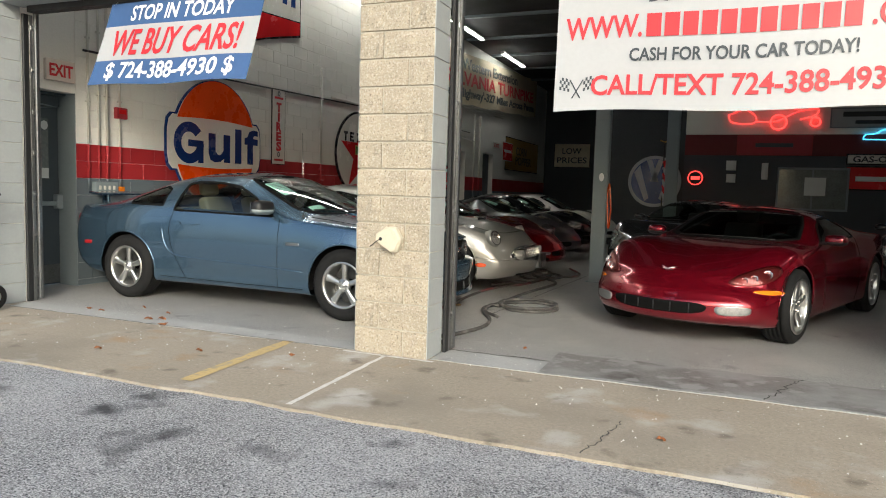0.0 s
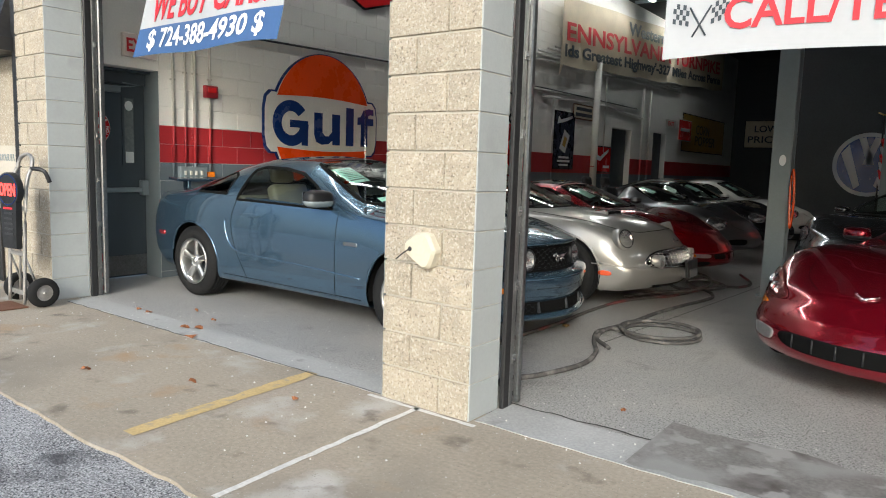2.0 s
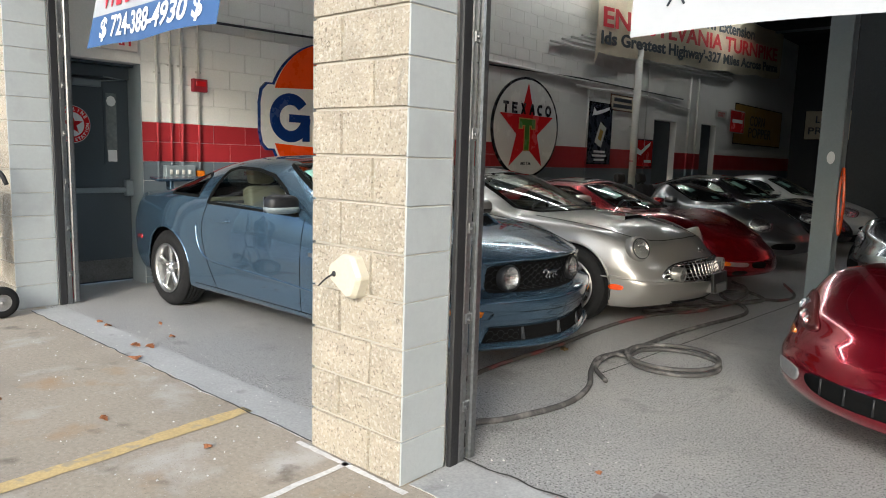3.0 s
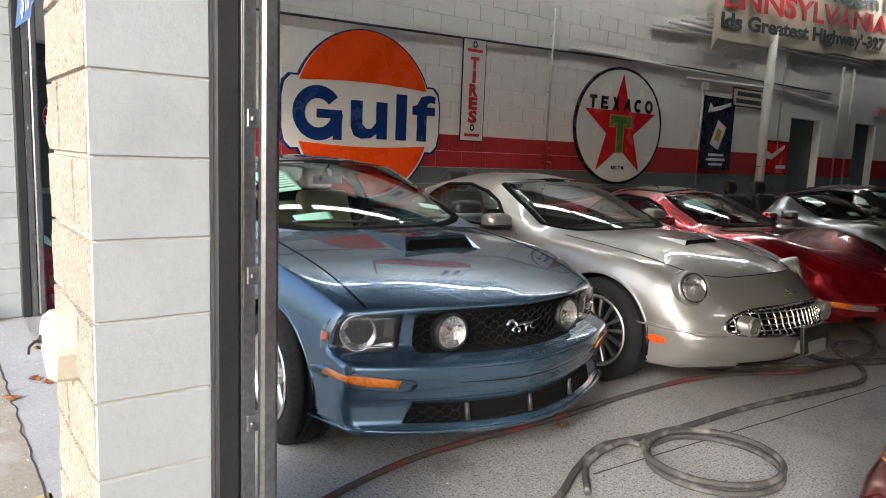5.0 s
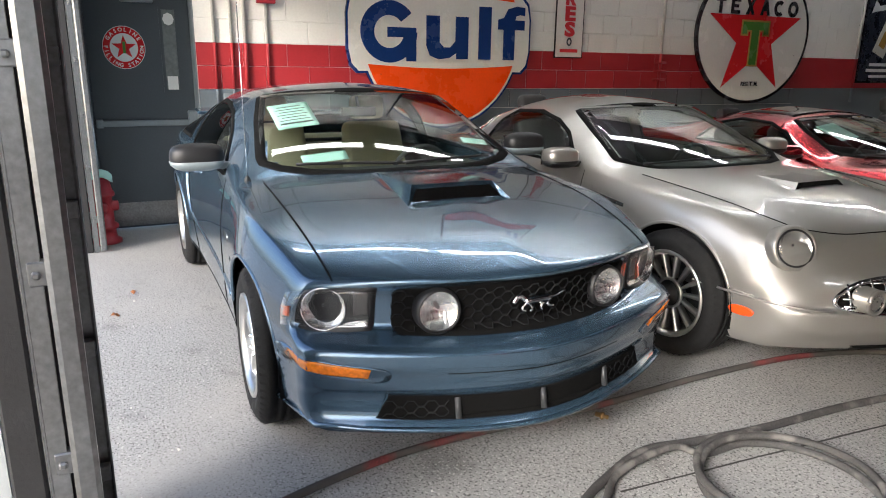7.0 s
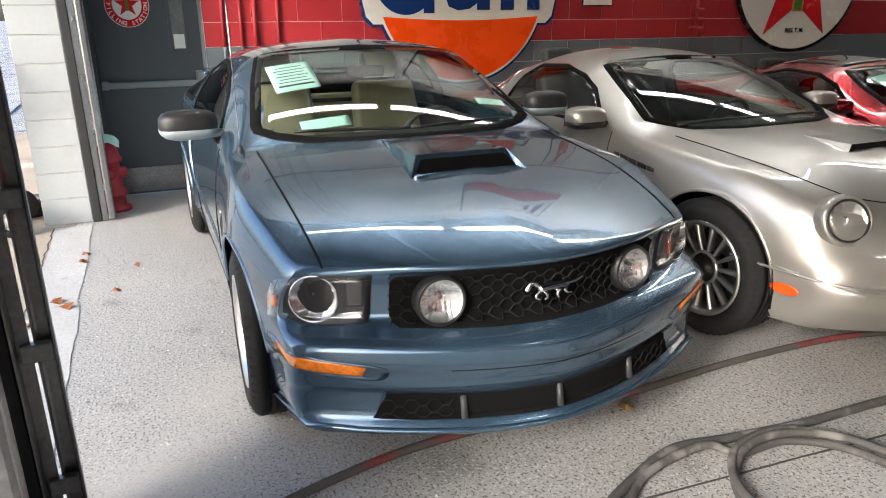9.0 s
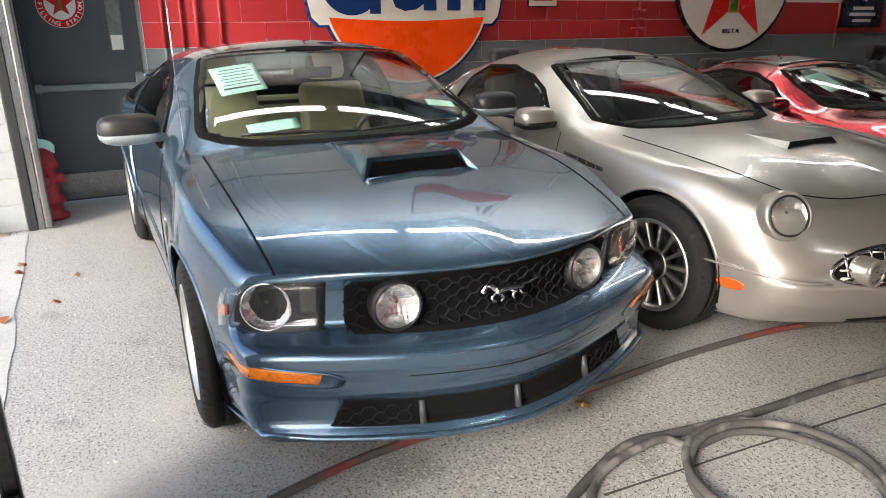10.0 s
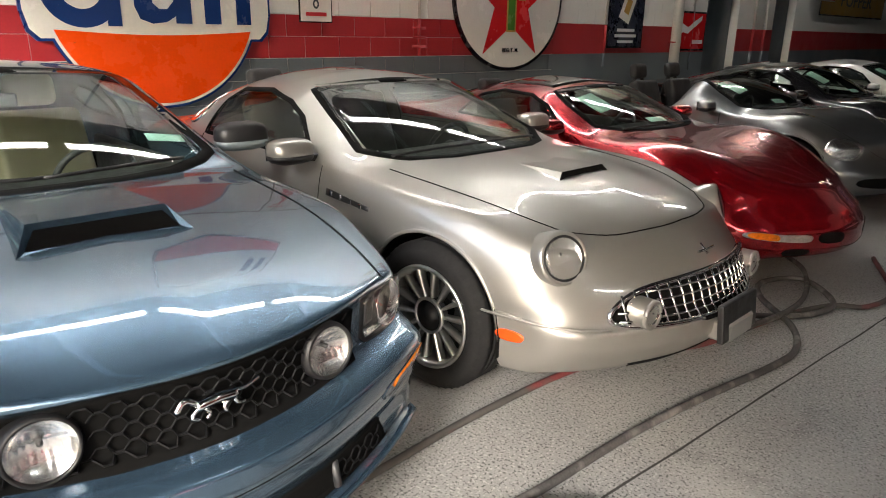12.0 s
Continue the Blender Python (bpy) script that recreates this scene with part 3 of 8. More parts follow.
M_BLUE = paint("slate_blue_paint", (0.074, 0.132, 0.200), 0.26, 0.74)
M_SILVER = paint("silver_paint", (0.32, 0.312, 0.298), 0.33, 0.60)
M_RUBY = paint("ruby_paint", (0.24, 0.004, 0.016), 0.2, 0.7)
M_SCARLET = paint("scarlet_paint", (0.34, 0.005, 0.012), 0.2, 0.7)
M_GUN = paint("gunmetal_paint", (0.12, 0.125, 0.135), 0.2, 0.85)
M_PEWTER = paint("pewter_paint", (0.19, 0.193, 0.20), 0.3, 0.8)
M_INK = paint("black_paint", (0.010, 0.010, 0.012), 0.2, 0.3)
M_IVORY = paint("white_paint", (0.62, 0.62, 0.60), 0.3, 0.0)
M_GLASS = glass_mat("car_glass", (0.80, 0.87, 0.82))
M_TINT = glass_mat("tinted_car_glass", (0.42, 0.46, 0.44))
M_SMOKE = glass_mat("rose_lamp_lens", (0.75, 0.50, 0.50), 0.02)
M_ROSE = mat("rose_lamp_tray", (0.20, 0.06, 0.06), 0.3, metal=0.5, var=0.1, scale=20)
M_LENS = glass_mat("lamp_lens", (0.97, 0.97, 0.97), 0.02)
M_TYRE = mat("tyre_rubber", (0.012, 0.012, 0.0125), 0.8, var=0.25, scale=20, fine=150, bump=0.15, spec=0.2)
M_ALLOY = mat("machined_alloy", (0.55, 0.55, 0.54), 0.28, metal=0.95, var=0.08, scale=20, fine=90)
M_DARKALLOY = mat("shadowed_alloy", (0.10, 0.10, 0.10), 0.4, metal=0.8, var=0.1, scale=20, fine=90)
M_PLASTIC = mat("black_plastic", (0.010, 0.010, 0.011), 0.5, var=0.2, scale=10, fine=90)
M_MATT = mat("dark_void", (0.005, 0.005, 0.005), 0.95, var=0.1, spec=0.1)
M_MESH = mat("matt_black_mesh", (0.008, 0.008, 0.009), 0.7, var=0.1, spec=0.15)
M_FLUTE = mat("lamp_flute", (0.30, 0.30, 0.30), 0.3, metal=0.5, var=0.2, scale=30, fine=60)
M_CABIN = mat("dark_cabin_trim", (0.022, 0.022, 0.024), 0.7, var=0.2, scale=10, fine=120)
M_TAN = mat("parchment_leather", (0.34, 0.31, 0.21), 0.5, var=0.08, scale=6, fine=90, bump=0.08)
M_AMBER = mat("amber_lens", (0.75, 0.20, 0.01), 0.15, coat=1.0, var=0.35, scale=25, fine=80)
M_ORANGE = mat("orange_marker_lens", (0.75, 0.08, 0.01), 0.15, coat=1.0, var=0.1, scale=25, fine=80)
M_TAIL = mat("red_lens", (0.30, 0.01, 0.015), 0.15, coat=1.0, var=0.1)
M_VANE = mat("grey_plastic", (0.03, 0.031, 0.033), 0.45, var=0.1)
M_REFLECT = mat("lamp_reflector", (0.92, 0.92, 0.91), 0.26, metal=1.0, var=0.04, scale=40, fine=90)


def curve(points):
    """Monotone cubic through (x, value) points, as a function."""
    px = np.array([p[0] for p in points], float)
    py = np.array([p[1] for p in points], float)
    order = np.argsort(px)
    px, py = px[order], py[order]

    def f(x):
        return hermite(px, py, np.clip(np.asarray(x, float), px[0], px[-1]))
    return f


def hermite(px, py, x):
    h = np.diff(px)
    d = np.diff(py) / h
    m = np.zeros(len(px))
    m[0], m[-1] = d[0], d[-1]
    for i in range(1, len(px) - 1):
        if d[i - 1] * d[i] > 0:
            w1, w2 = 2 * h[i] + h[i - 1], h[i] + 2 * h[i - 1]
            m[i] = (w1 + w2) / (w1 / d[i - 1] + w2 / d[i])
    i = np.clip(np.searchsorted(px, x) - 1, 0, len(h) - 1)
    t = (x - px[i]) / h[i]
    return (py[i] * (2 * t ** 3 - 3 * t ** 2 + 1) + h[i] * m[i] * (t ** 3 - 2 * t ** 2 + t)
            + py[i + 1] * (-2 * t ** 3 + 3 * t ** 2) + h[i] * m[i + 1] * (t ** 3 - t ** 2))


class Shell:
    """The outer skin of a car: X forward, Y to its left, Z up, from mid-wheelbase on the ground."""

    def __init__(self, s):
        self.s = s
        tail, nose = s["tail"], s["nose"]
        base, r = s["base"], s["wheel"]
        xs = np.linspace(tail, nose, int((nose - tail) / s.get("step", 0.03)) + 1)
        f = {k: curve(s[k])(xs) for k in ("top", "edge", "drop", "belt_z", "belt_w", "max_w", "sill_z")}
        mid_z = s.get("mid_z", 0.62)
        rows = []
        for i, x in enumerate(xs):
            flare = s.get("flare", 0.03) * (math.exp(-((x - base / 2) / 0.38) ** 2) + math.exp(-((x + base / 2) / 0.38) ** 2))
            mw, bw = f["max_w"][i] + flare, f["belt_w"][i] + flare * 0.45
            top, ew, dr = f["top"][i], f["edge"][i], f["drop"][i]
            bz, sz = min(f["belt_z"][i], top - dr - 0.004), f["sill_z"][i]
            mz = min(mid_z, (sz + bz) / 2 + 0.05)
            key = [(0, sz), (mw - 0.16, sz), (mw - 0.045, sz + 0.02), (mw - 0.012, sz + 0.10), (mw, mz), (bw, bz), (ew, top - dr), (ew * 0.5, top - dr * 0.28), (0, top)]
            key = np.array(key)
            d = np.r_[0, np.cumsum(np.maximum(1e-3, np.hypot(*np.diff(key, axis=0).T)))]
            # even sampling between key points, so that lines along the body stay smooth
            counts = (2, 3, 5, 12, 16, 10, 7, 7)
            tt = np.concatenate([d[k] + (d[k + 1] - d[k]) * np.arange(c) / c for k, c in enumerate(counts)] + [[d[-1]]])
            yy, zz = hermite(d, key[:, 0], tt), hermite(d, key[:, 1], tt)
            for end, sign in ((nose, 1), (tail, -1)):
                rr = s["round_f"] if sign > 0 else s["round_r"]
                q = 1 - abs(x - end) / rr[0]
                if q > 0:
                    k = 1 - rr[1] * (1 - math.sqrt(max(0, 1 - q * q)))
                    zc = (sz + top) / 2
                    yy, zz = yy * k, zc + (zz - zc) * k
            rows.append(np.stack([np.full_like(yy, x), yy, zz], 1))
        half = len(rows[0])
        full = []
        for rw in rows:
            mirror = rw[-2:0:-1] * (1, -1, 1)
            full.append(np.concatenate([rw, mirror]))
        n = len(full[0])

        def caps(rw):
            zc = (rw[:, 2].min() + rw[:, 2].max()) / 2
            return [np.stack([rw[:, 0], rw[:, 1] * k, zc + (rw[:, 2] - zc) * k], 1) for k in (0.94, 0.85, 0.74, 0.62, 0.5, 0.38, 0.26, 0.14, 0.03)]
        grid = caps(full[0])[::-1] + full
        rows_n = len(grid)
        faces = [(i * n + k, i * n + (k + 1) % n, (i + 1) * n + (k + 1) % n, (i + 1) * n + k) for i in range(rows_n - 1) for k in range(n)]
        # the nose is closed by level strips across the car
        ring0, cols, last = (rows_n - 1) * n, 40, full[-1]
        extra, spot = [], {}
        base_i = rows_n * n
        for k in range(2, half - 1):
            for j in range(cols + 1):
                if j == 0:
                    spot[k, j] = ring0 + k
                elif j == cols:
                    spot[k, j] = ring0 + n - k
                else:
                    spot[k, j] = base_i + len(extra)
                    extra.append((last[k, 0], last[k, 1] * (1 - 2 * j / cols), last[k, 2]))
        faces += [(spot[k, j], spot[k + 1, j], spot[k + 1, j + 1], spot[k, j + 1]) for k in range(2, half - 2) for j in range(cols)]
        v = np.concatenate(grid + [np.array(extra)])
        # bowed ends, leaning faces
        wf = np.clip((v[:, 0] - (nose - s.get("ramp_f", 0.95))) / s.get("ramp_f", 0.95), 0, 1) ** 1.2
        wr = np.clip(((tail + 0.7) - v[:, 0]) / 0.7, 0, 1)
        width = max(p[1] for p in s["max_w"])
        u = np.abs(v[:, 1]) / width
        lean = curve(s["lean"])(v[:, 2])
        near = np.clip((v[:, 0] - (nose - 0.22)) / 0.22, 0, 1) ** s.get("lean_p", 1.0)
        v[:, 0] += -wf * s["bow_f"] * u ** s.get("bow_p", 2.0) + near * lean + wr * s["bow_r"] * u ** 2.5
        self.v, self.f = v, np.array(faces)
        self.tree = BVHTree.FromPolygons([Vector(p) for p in v], [tuple(t) for t in faces])
        self.keep = np.ones(len(faces), bool)

    def on(self, plane, a, b, sign=1, off=0.0):
        """The place on the skin under (a, b) of a view: front (y, z), side (x, z) or top (x, y)."""
        if plane == "front":
            o, d = Vector((4 * sign, a, b)), Vector((-sign, 0, 0))
        elif plane == "side":
            o, d = Vector((a, 3 * sign, b)), Vector((0, -sign, 0))
        else:
            o, d = Vector((a, b, 4)), Vector((0, 0, -1))
        hit, nor, _, _ = self.tree.ray_cast(o, d)
        if hit is None:
            near = Vector((1.8 * sign, a, b)) if plane == "front" else Vector((a, 0.9 * sign, b)) if plane == "side" else Vector((a, b, 0.9))
            hit, nor, _, _ = self.tree.find_nearest(near)
        if nor.dot(d) > 0:
            nor = -nor
        return hit + nor * off, nor

    def roof(self, x, y, off=0.0):
        """The smooth upper surface of cabin and cowl at (x, y)."""
        if x > -0.1:
            # a windscreen bends evenly, once along and once across
            knots = np.array([p for p in self.s["top"] if 0.0 < p[0] < 0.81])
            return Vector((x, y, float(np.polyval(np.polyfit(knots[:, 0], knots[:, 1], 2), x)) - 0.115 * y * y + off))
        top, edge, drop = (float(curve(self.s[k])(x)) for k in ("top", "edge", "drop"))
        return Vector((x, y, top - drop * (abs(y) / edge) ** 1.85 + off))

    def open_under(self, plane, outline, sign=1, shrink=0.97):
        """Takes away the skin inside an outline."""
        c = self.v[self.f].mean(1)
        o = np.array(outline)
        mid = o.mean(0)
        o = mid + (o - mid) * shrink
        p = c[:, [1, 2]] if plane == "front" else c[:, [0, 2]] if plane == "side" else c[:, [0, 1]]
        inside = np.zeros(len(c), bool)
        for i in range(len(o)):
            (x1, y1), (x2, y2) = o[i], o[(i + 1) % len(o)]
            cross = ((y1 > p[:, 1]) != (y2 > p[:, 1])) & (p[:, 0] < (x2 - x1) * (p[:, 1] - y1) / ((y2 - y1) or 1e-9) + x1)
            inside ^= cross
        side = c[:, 0] * sign > 0 if plane == "front" else c[:, 1] * sign > 0.2 if plane == "side" else c[:, 2] > 0.7
        self.keep &= ~(inside & side)

    def arches(self, hubs, radius):
        for hx, hz in hubs:
            d = np.hypot(self.v[:, 0] - hx, self.v[:, 2] - hz)
            low = np.abs(self.v[:, 1]) > 0.5
            inner = (d < radius) & low
            self.keep &= ~inner[self.f].all(1)
            c = self.v[self.f].mean(1)
            under = (np.abs(c[:, 1]) > 0.5) & (np.abs(c[:, 0] - hx) < radius * 0.97) & (c[:, 2] < hz)
            self.keep &= ~under
            move = inner & (d > radius - 0.09)
            k = radius / d[move]
            self.v[move, 0] = hx + (self.v[move, 0] - hx) * k
            self.v[move, 2] = hz + (self.v[move, 2] - hz) * k

    def link(self, material, parent):
        f = self.f[self.keep]
        used = np.unique(f)
        new_index = np.zeros(len(self.v), int)
        new_index[used] = np.arange(len(used))
        return link_mesh("body", self.v[used], [tuple(int(q) for q in r) for r in new_index[f]], material, parent, smooth=True)


def dense(outline, step=0.03):
    out = []
    for i in range(len(outline)):
        a, b = Vector(outline[i]), Vector(outline[(i + 1) % len(outline)])
        n = max(1, int((b - a).length / step))
        out += [tuple(a + (b - a) * k / n) for k in range(n)]
    return out


def rounded(outline, per=5):
    return [tuple(p.xy) for p in spline([(a, b, 0) for a, b in outline], per, closed=True)]


def patch(name, sh, plane, outline, material, parent, label="", sign=1, off=0.004, thick=0.012, rings=5, dome=0.0, smooth_top=False):
    """A panel that follows the skin, proud of it by off, with a turned-in rim; dome swells its middle."""
    pts = np.array(dense(outline))
    mid = pts.mean(0)
    n = len(pts)
    verts, faces = [], []
    for k in range(-1, rings + 1):
        q = 1 - max(k, 0) / rings if k < rings else 0.02
        for a, b in pts:
            x, y = mid + (np.array((a, b)) - mid) * q
            o = off - thick if k < 0 else off + dome * (1 - q * q)
            p = sh.roof(float(x), float(y), o) if smooth_top else sh.on(plane, float(x), float(y), sign, o)[0]
            verts.append(p)
    for k in range(rings + 1):
        for i in range(n):
            j = (i + 1) % n
            faces.append((k * n + i, k * n + j, (k + 1) * n + j, (k + 1) * n + i))
    faces.append(tuple((rings + 1) * n + i for i in range(n)))
    ob = link_mesh(name, verts, faces, material, parent, label, smooth=True)
    bm = bmesh.new()
    bm.from_mesh(ob.data)
    bmesh.ops.recalc_face_normals(bm, faces=bm.faces)
    bm.to_mesh(ob.data)
    bm.free()
    return ob


def border(name, sh, plane, outline, width, material, parent, label="", sign=1, off=0.003):
    """A trim ring round an outline on the skin."""
    pts = np.array(dense(outline))
    mid = pts.mean(0)
    n = len(pts)
    nrm = np.roll(pts, -1, 0) - np.roll(pts, 1, 0)
    nrm = np.stack([nrm[:, 1], -nrm[:, 0]], 1)
    nrm /= np.maximum(1e-6, np.hypot(nrm[:, 0], nrm[:, 1]))[:, None]
    if ((pts - mid) * nrm).sum() < 0:
        nrm = -nrm
    verts, faces = [], []
    for o, k in ((-0.004, 0.5), (off, 0.42), (off, -0.42), (-0.004, -0.5)):
        for p, m in zip(pts, nrm):
            a, b = p + m * width * k
            verts.append(sh.on(plane, float(a), float(b), sign, o)[0])
    for k in range(3):
        for i in range(n):
            j = (i + 1) % n
            faces.append((k * n + i, k * n + j, (k + 1) * n + j, (k + 1) * n + i))
    return link_mesh(name, verts, faces, material, parent, label, smooth=True)


def seam(name, sh, plane, points, parent, sign=1, radius=0.0035, material=None, off=0.0):
    """A shut line along the skin."""
    pts = []
    if len(points) > 2:
        points = [tuple(p.xy) for p in spline([(a, b, 0) for a, b in points], 5)]
    for (a, b), (c, d) in zip(points, points[1:]):
        m = max(1, int(math.hypot(c - a, d - b) / 0.05))
        pts += [sh.on(plane, a + (c - a) * k / m, b + (d - b) * k / m, sign, off)[0] for k in range(m)]
    pts.append(sh.on(plane, *points[-1], sign, off)[0])
    return tube(name, pts, radius, material or M_MATT, parent, n=5)


def disc(name, centre, normal, radius, material, parent, label="", depth=0.02, dome=0.0, n=28, roll=0):
    """A turned disc facing along normal, its face at centre."""
    prof = [(radius, -depth), (radius, 0)] + [(radius * math.cos(a), dome * math.sin(a)) for a in (0.3, 0.6, 0.9, 1.2, 1.45)] + [(0.001, dome)]
    ob = lathe(name, prof, material, parent, label, n=n)
    q = Vector(normal).to_track_quat("Z", "Y").to_matrix().to_4x4()
    ob.matrix_basis = Matrix.Translation(centre) @ q
    return ob


def ring(name, centre, normal, radius, tube_r, material, parent, label="", n=32):
    q = Vector(normal).to_track_quat("Z", "Y").to_matrix()
    pts = [Vector(centre) + q @ Vector((radius * math.cos(2 * math.pi * k / n), radius * math.sin(2 * math.pi * k / n), 0)) for k in range(n)]
    return tube(name, pts, tube_r, material, parent, label, n=6, closed=True)


def lamp_bowl(name, centre, normal, radius, parent, label="", depth=0.03, ribs=9):
    """A mirror-bright hollow reflector with upright flutes and a small bulb cap, its rim at centre."""
    # own axes in the face: level and upright
    nz = Vector(normal).normalized()
    level = Vector((0, 0, 1)).cross(nz).normalized()
    up = nz.cross(level)
    n, rings = 56, 12
    verts, faces = [], []
    for i in range(rings + 1):
        r = radius * (1 - i / rings) + 0.0008
        for k in range(n):
            a = 2 * math.pi * k / n
            u, w = r * math.cos(a), r * math.sin(a)
            flute = 0.0020 * math.cos(u / radius * math.pi * ribs) * min(1.0, i / 2) * (1 if abs(u) > radius * 0.16 else 0.2)
            step = 0.004 * (1 if w > radius * 0.30 else -0.6 if w < -radius * 0.45 else 0.0) * min(1.0, i / 2)
            d = -depth * (1 - (r / radius) ** 2) + flute + step
            verts.append(Vector(centre) + level * u + up * w + nz * d)
    for i in range(rings):
        for k in range(n):
            k2 = (k + 1) % n
            faces.append((i * n + k, i * n + k2, (i + 1) * n + k2, (i + 1) * n + k))
    faces.append(tuple(rings * n + k for k in range(n)))
    bowl = link_mesh(name, verts, faces, M_REFLECT, parent, label, smooth=True)
    disc("bulb_cap", Vector(centre) + up * radius * 0.18 - nz * depth * 0.55, normal, radius * 0.11, M_DARKALLOY, bowl, depth=0.02, dome=0.012, n=14)
    return bowl


def round_lamp(sh, y, z, radius, parent, name="headlamp", sign=1, stick=0.0, bezel=M_PLASTIC, tilt=None):
    """A round lamp: black bezel, fluted bright reflector, clear domed lens."""
    c, nor = sh.on("front", y, z, sign, stick)
    nor = Vector(tilt or (1, 0.25 * y, 0.05)).normalized()
    body = lamp_bowl(name, c, nor, radius, parent, "bright round lamp with a black bezel")
    lathe_ob = lathe("bezel", [(radius * 1.0, 0.0), (radius * 1.03, 0.010), (radius * 1.12, 0.008), (radius * 1.18, -0.01), (radius * 1.18, -0.05)], bezel, parent, "", n=40)
    lathe_ob.matrix_basis = Matrix.Translation(c) @ nor.to_track_quat("Z", "Y").to_matrix().to_4x4()
    disc("lens", c + nor * 0.004, nor, radius * 0.99, M_LENS, parent, depth=0.002, dome=0.012)
    return body


def wheel_parts(style, radius, width, rim):
    """One wheel, its axle along Y and its face towards -Y; children of the returned tyre part."""
    w = width / 2
    prof = [(rim, -w + 0.012), (rim + 0.02, -w + 0.002), (radius * 0.5 + rim * 0.5, -w - 0.008), (radius - 0.03, -w + 0.004), (radius - 0.008, -w + 0.022)]
    for k in range(5):
        a = -w + 0.03 + k * (width - 0.06) / 5
        b = a + (width - 0.06) / 5
        prof += [(radius, a + 0.004), (radius, b - 0.007), (radius - 0.009, b - 0.006), (radius - 0.009, b + 0.003)]
    prof += [(radius - 0.008, w - 0.022), (radius - 0.03, w), (rim, w - 0.01)]
    tyre = lathe("wheel", prof, M_TYRE, None, "", n=56, axis="y")
    # tread cuts across the shoulder
    verts, faces = [], []
    for k in range(56):
        a = 2 * math.pi * k / 56
        for side in (-1, 1):
            i = len(verts)
            for da, r, y in ((-0.018, radius + 0.002, w - 0.028), (0.018, radius + 0.002, w - 0.028), (0.018, radius - 0.026, w + 0.003), (-0.018, radius - 0.026, w + 0.003)):
                verts.append((r * math.cos(a + da), side * y, r * math.sin(a + da)))
            faces.append((i, i + 1, i + 2, i + 3))
    tagged(link_mesh("tread_block", verts, faces, M_TYRE, tyre), kind="stuff")
    lathe("rim", [(rim + 0.006, -w + 0.004), (rim + 0.004, -w - 0.004), (rim - 0.012, -w - 0.002), (rim - 0.022, -w + 0.02), (rim - 0.035, 0.02), (rim - 0.03, w)], M_ALLOY, tyre, "", n=48, axis="y")
    lathe("brake_disc", [(rim - 0.04, 0.03), (0.05, 0.028), (0.05, 0.05), (rim - 0.04, 0.05)], M_DARKALLOY, tyre, "", n=32, axis="y")
    lathe("wheel_back", [(rim - 0.032, 0.055), (0.002, 0.055)], M_MATT, tyre, "", n=32, axis="y")
    spokes, inner_w, outer_w, hub_r, mt = {"five": (5, 0.050, 0.084, 0.066, M_ALLOY), "fins": (14, 0.012, 0.030, 0.085, M_ALLOY), "star": (5, 0.055, 0.060, 0.065, M_ALLOY), "plain": (7, 0.03, 0.035, 0.06, M_ALLOY)}[style]
    hub_y = -w + 0.035
    n_seg = 5
    for k in range(spokes):
        ang = 2 * math.pi * (k + 0.25) / spokes
        verts, faces = [], []
        for j in range(n_seg + 1):
            t = j / n_seg
            r = hub_r * 0.75 + (rim - 0.016 - hub_r * 0.75) * t
            ww = inner_w + (outer_w - inner_w) * t
            if style == "five":
                ww *= 1 - 0.16 * math.sin(math.pi * t)
            y = hub_y - 0.012 * math.sin(math.pi * 0.5 * t) + (0.010 if style == "five" else 0) * (t - 0.5)
            for cw, dy in ((-ww / 2, 0.010), (-ww / 4, -0.004), (ww / 4, -0.004), (ww / 2, 0.010), (ww / 2, 0.035), (-ww / 2, 0.035)):
                c, s = math.cos(ang), math.sin(ang)
                verts.append((r * c - cw * s, y + dy, r * s + cw * c))
        for j in range(n_seg):
            for q in range(6):
                q2 = (q + 1) % 6
                faces.append((j * 6 + q, (j + 1) * 6 + q, (j + 1) * 6 + q2, j * 6 + q2))
        link_mesh("spoke", verts, faces, mt, tyre, smooth=True)
    cap = M_PLASTIC if style == "fins" else M_ALLOY
    lathe("hub_cap", [(hub_r, hub_y + 0.03), (hub_r, hub_y - 0.002), (hub_r * 0.85, hub_y - 0.010), (hub_r * 0.45, hub_y - 0.012), (hub_r * 0.42, hub_y - 0.02), (0.001, hub_y - 0.024)], M_ALLOY if style != "fins" else M_PLASTIC, tyre, "", n=28, axis="y")
    if style == "fins":
        lathe("hub_ring", [(hub_r * 1.02, hub_y), (hub_r * 1.02, hub_y - 0.012), (hub_r * 0.86, hub_y - 0.016), (hub_r * 0.84, hub_y - 0.006)], M_ALLOY, tyre, "", n=28, axis="y")
    else:
        for k in range(5):
            a = 2 * math.pi * k / 5
            ob = lathe("lug_nut", [(0.009, hub_y), (0.009, hub_y - 0.022), (0.001, hub_y - 0.024)], M_CHROME, tyre, "", n=8, axis="y")
            ob.location = (hub_r * 0.68 * math.cos(a), 0, hub_r * 0.68 * math.sin(a))
    return tyre


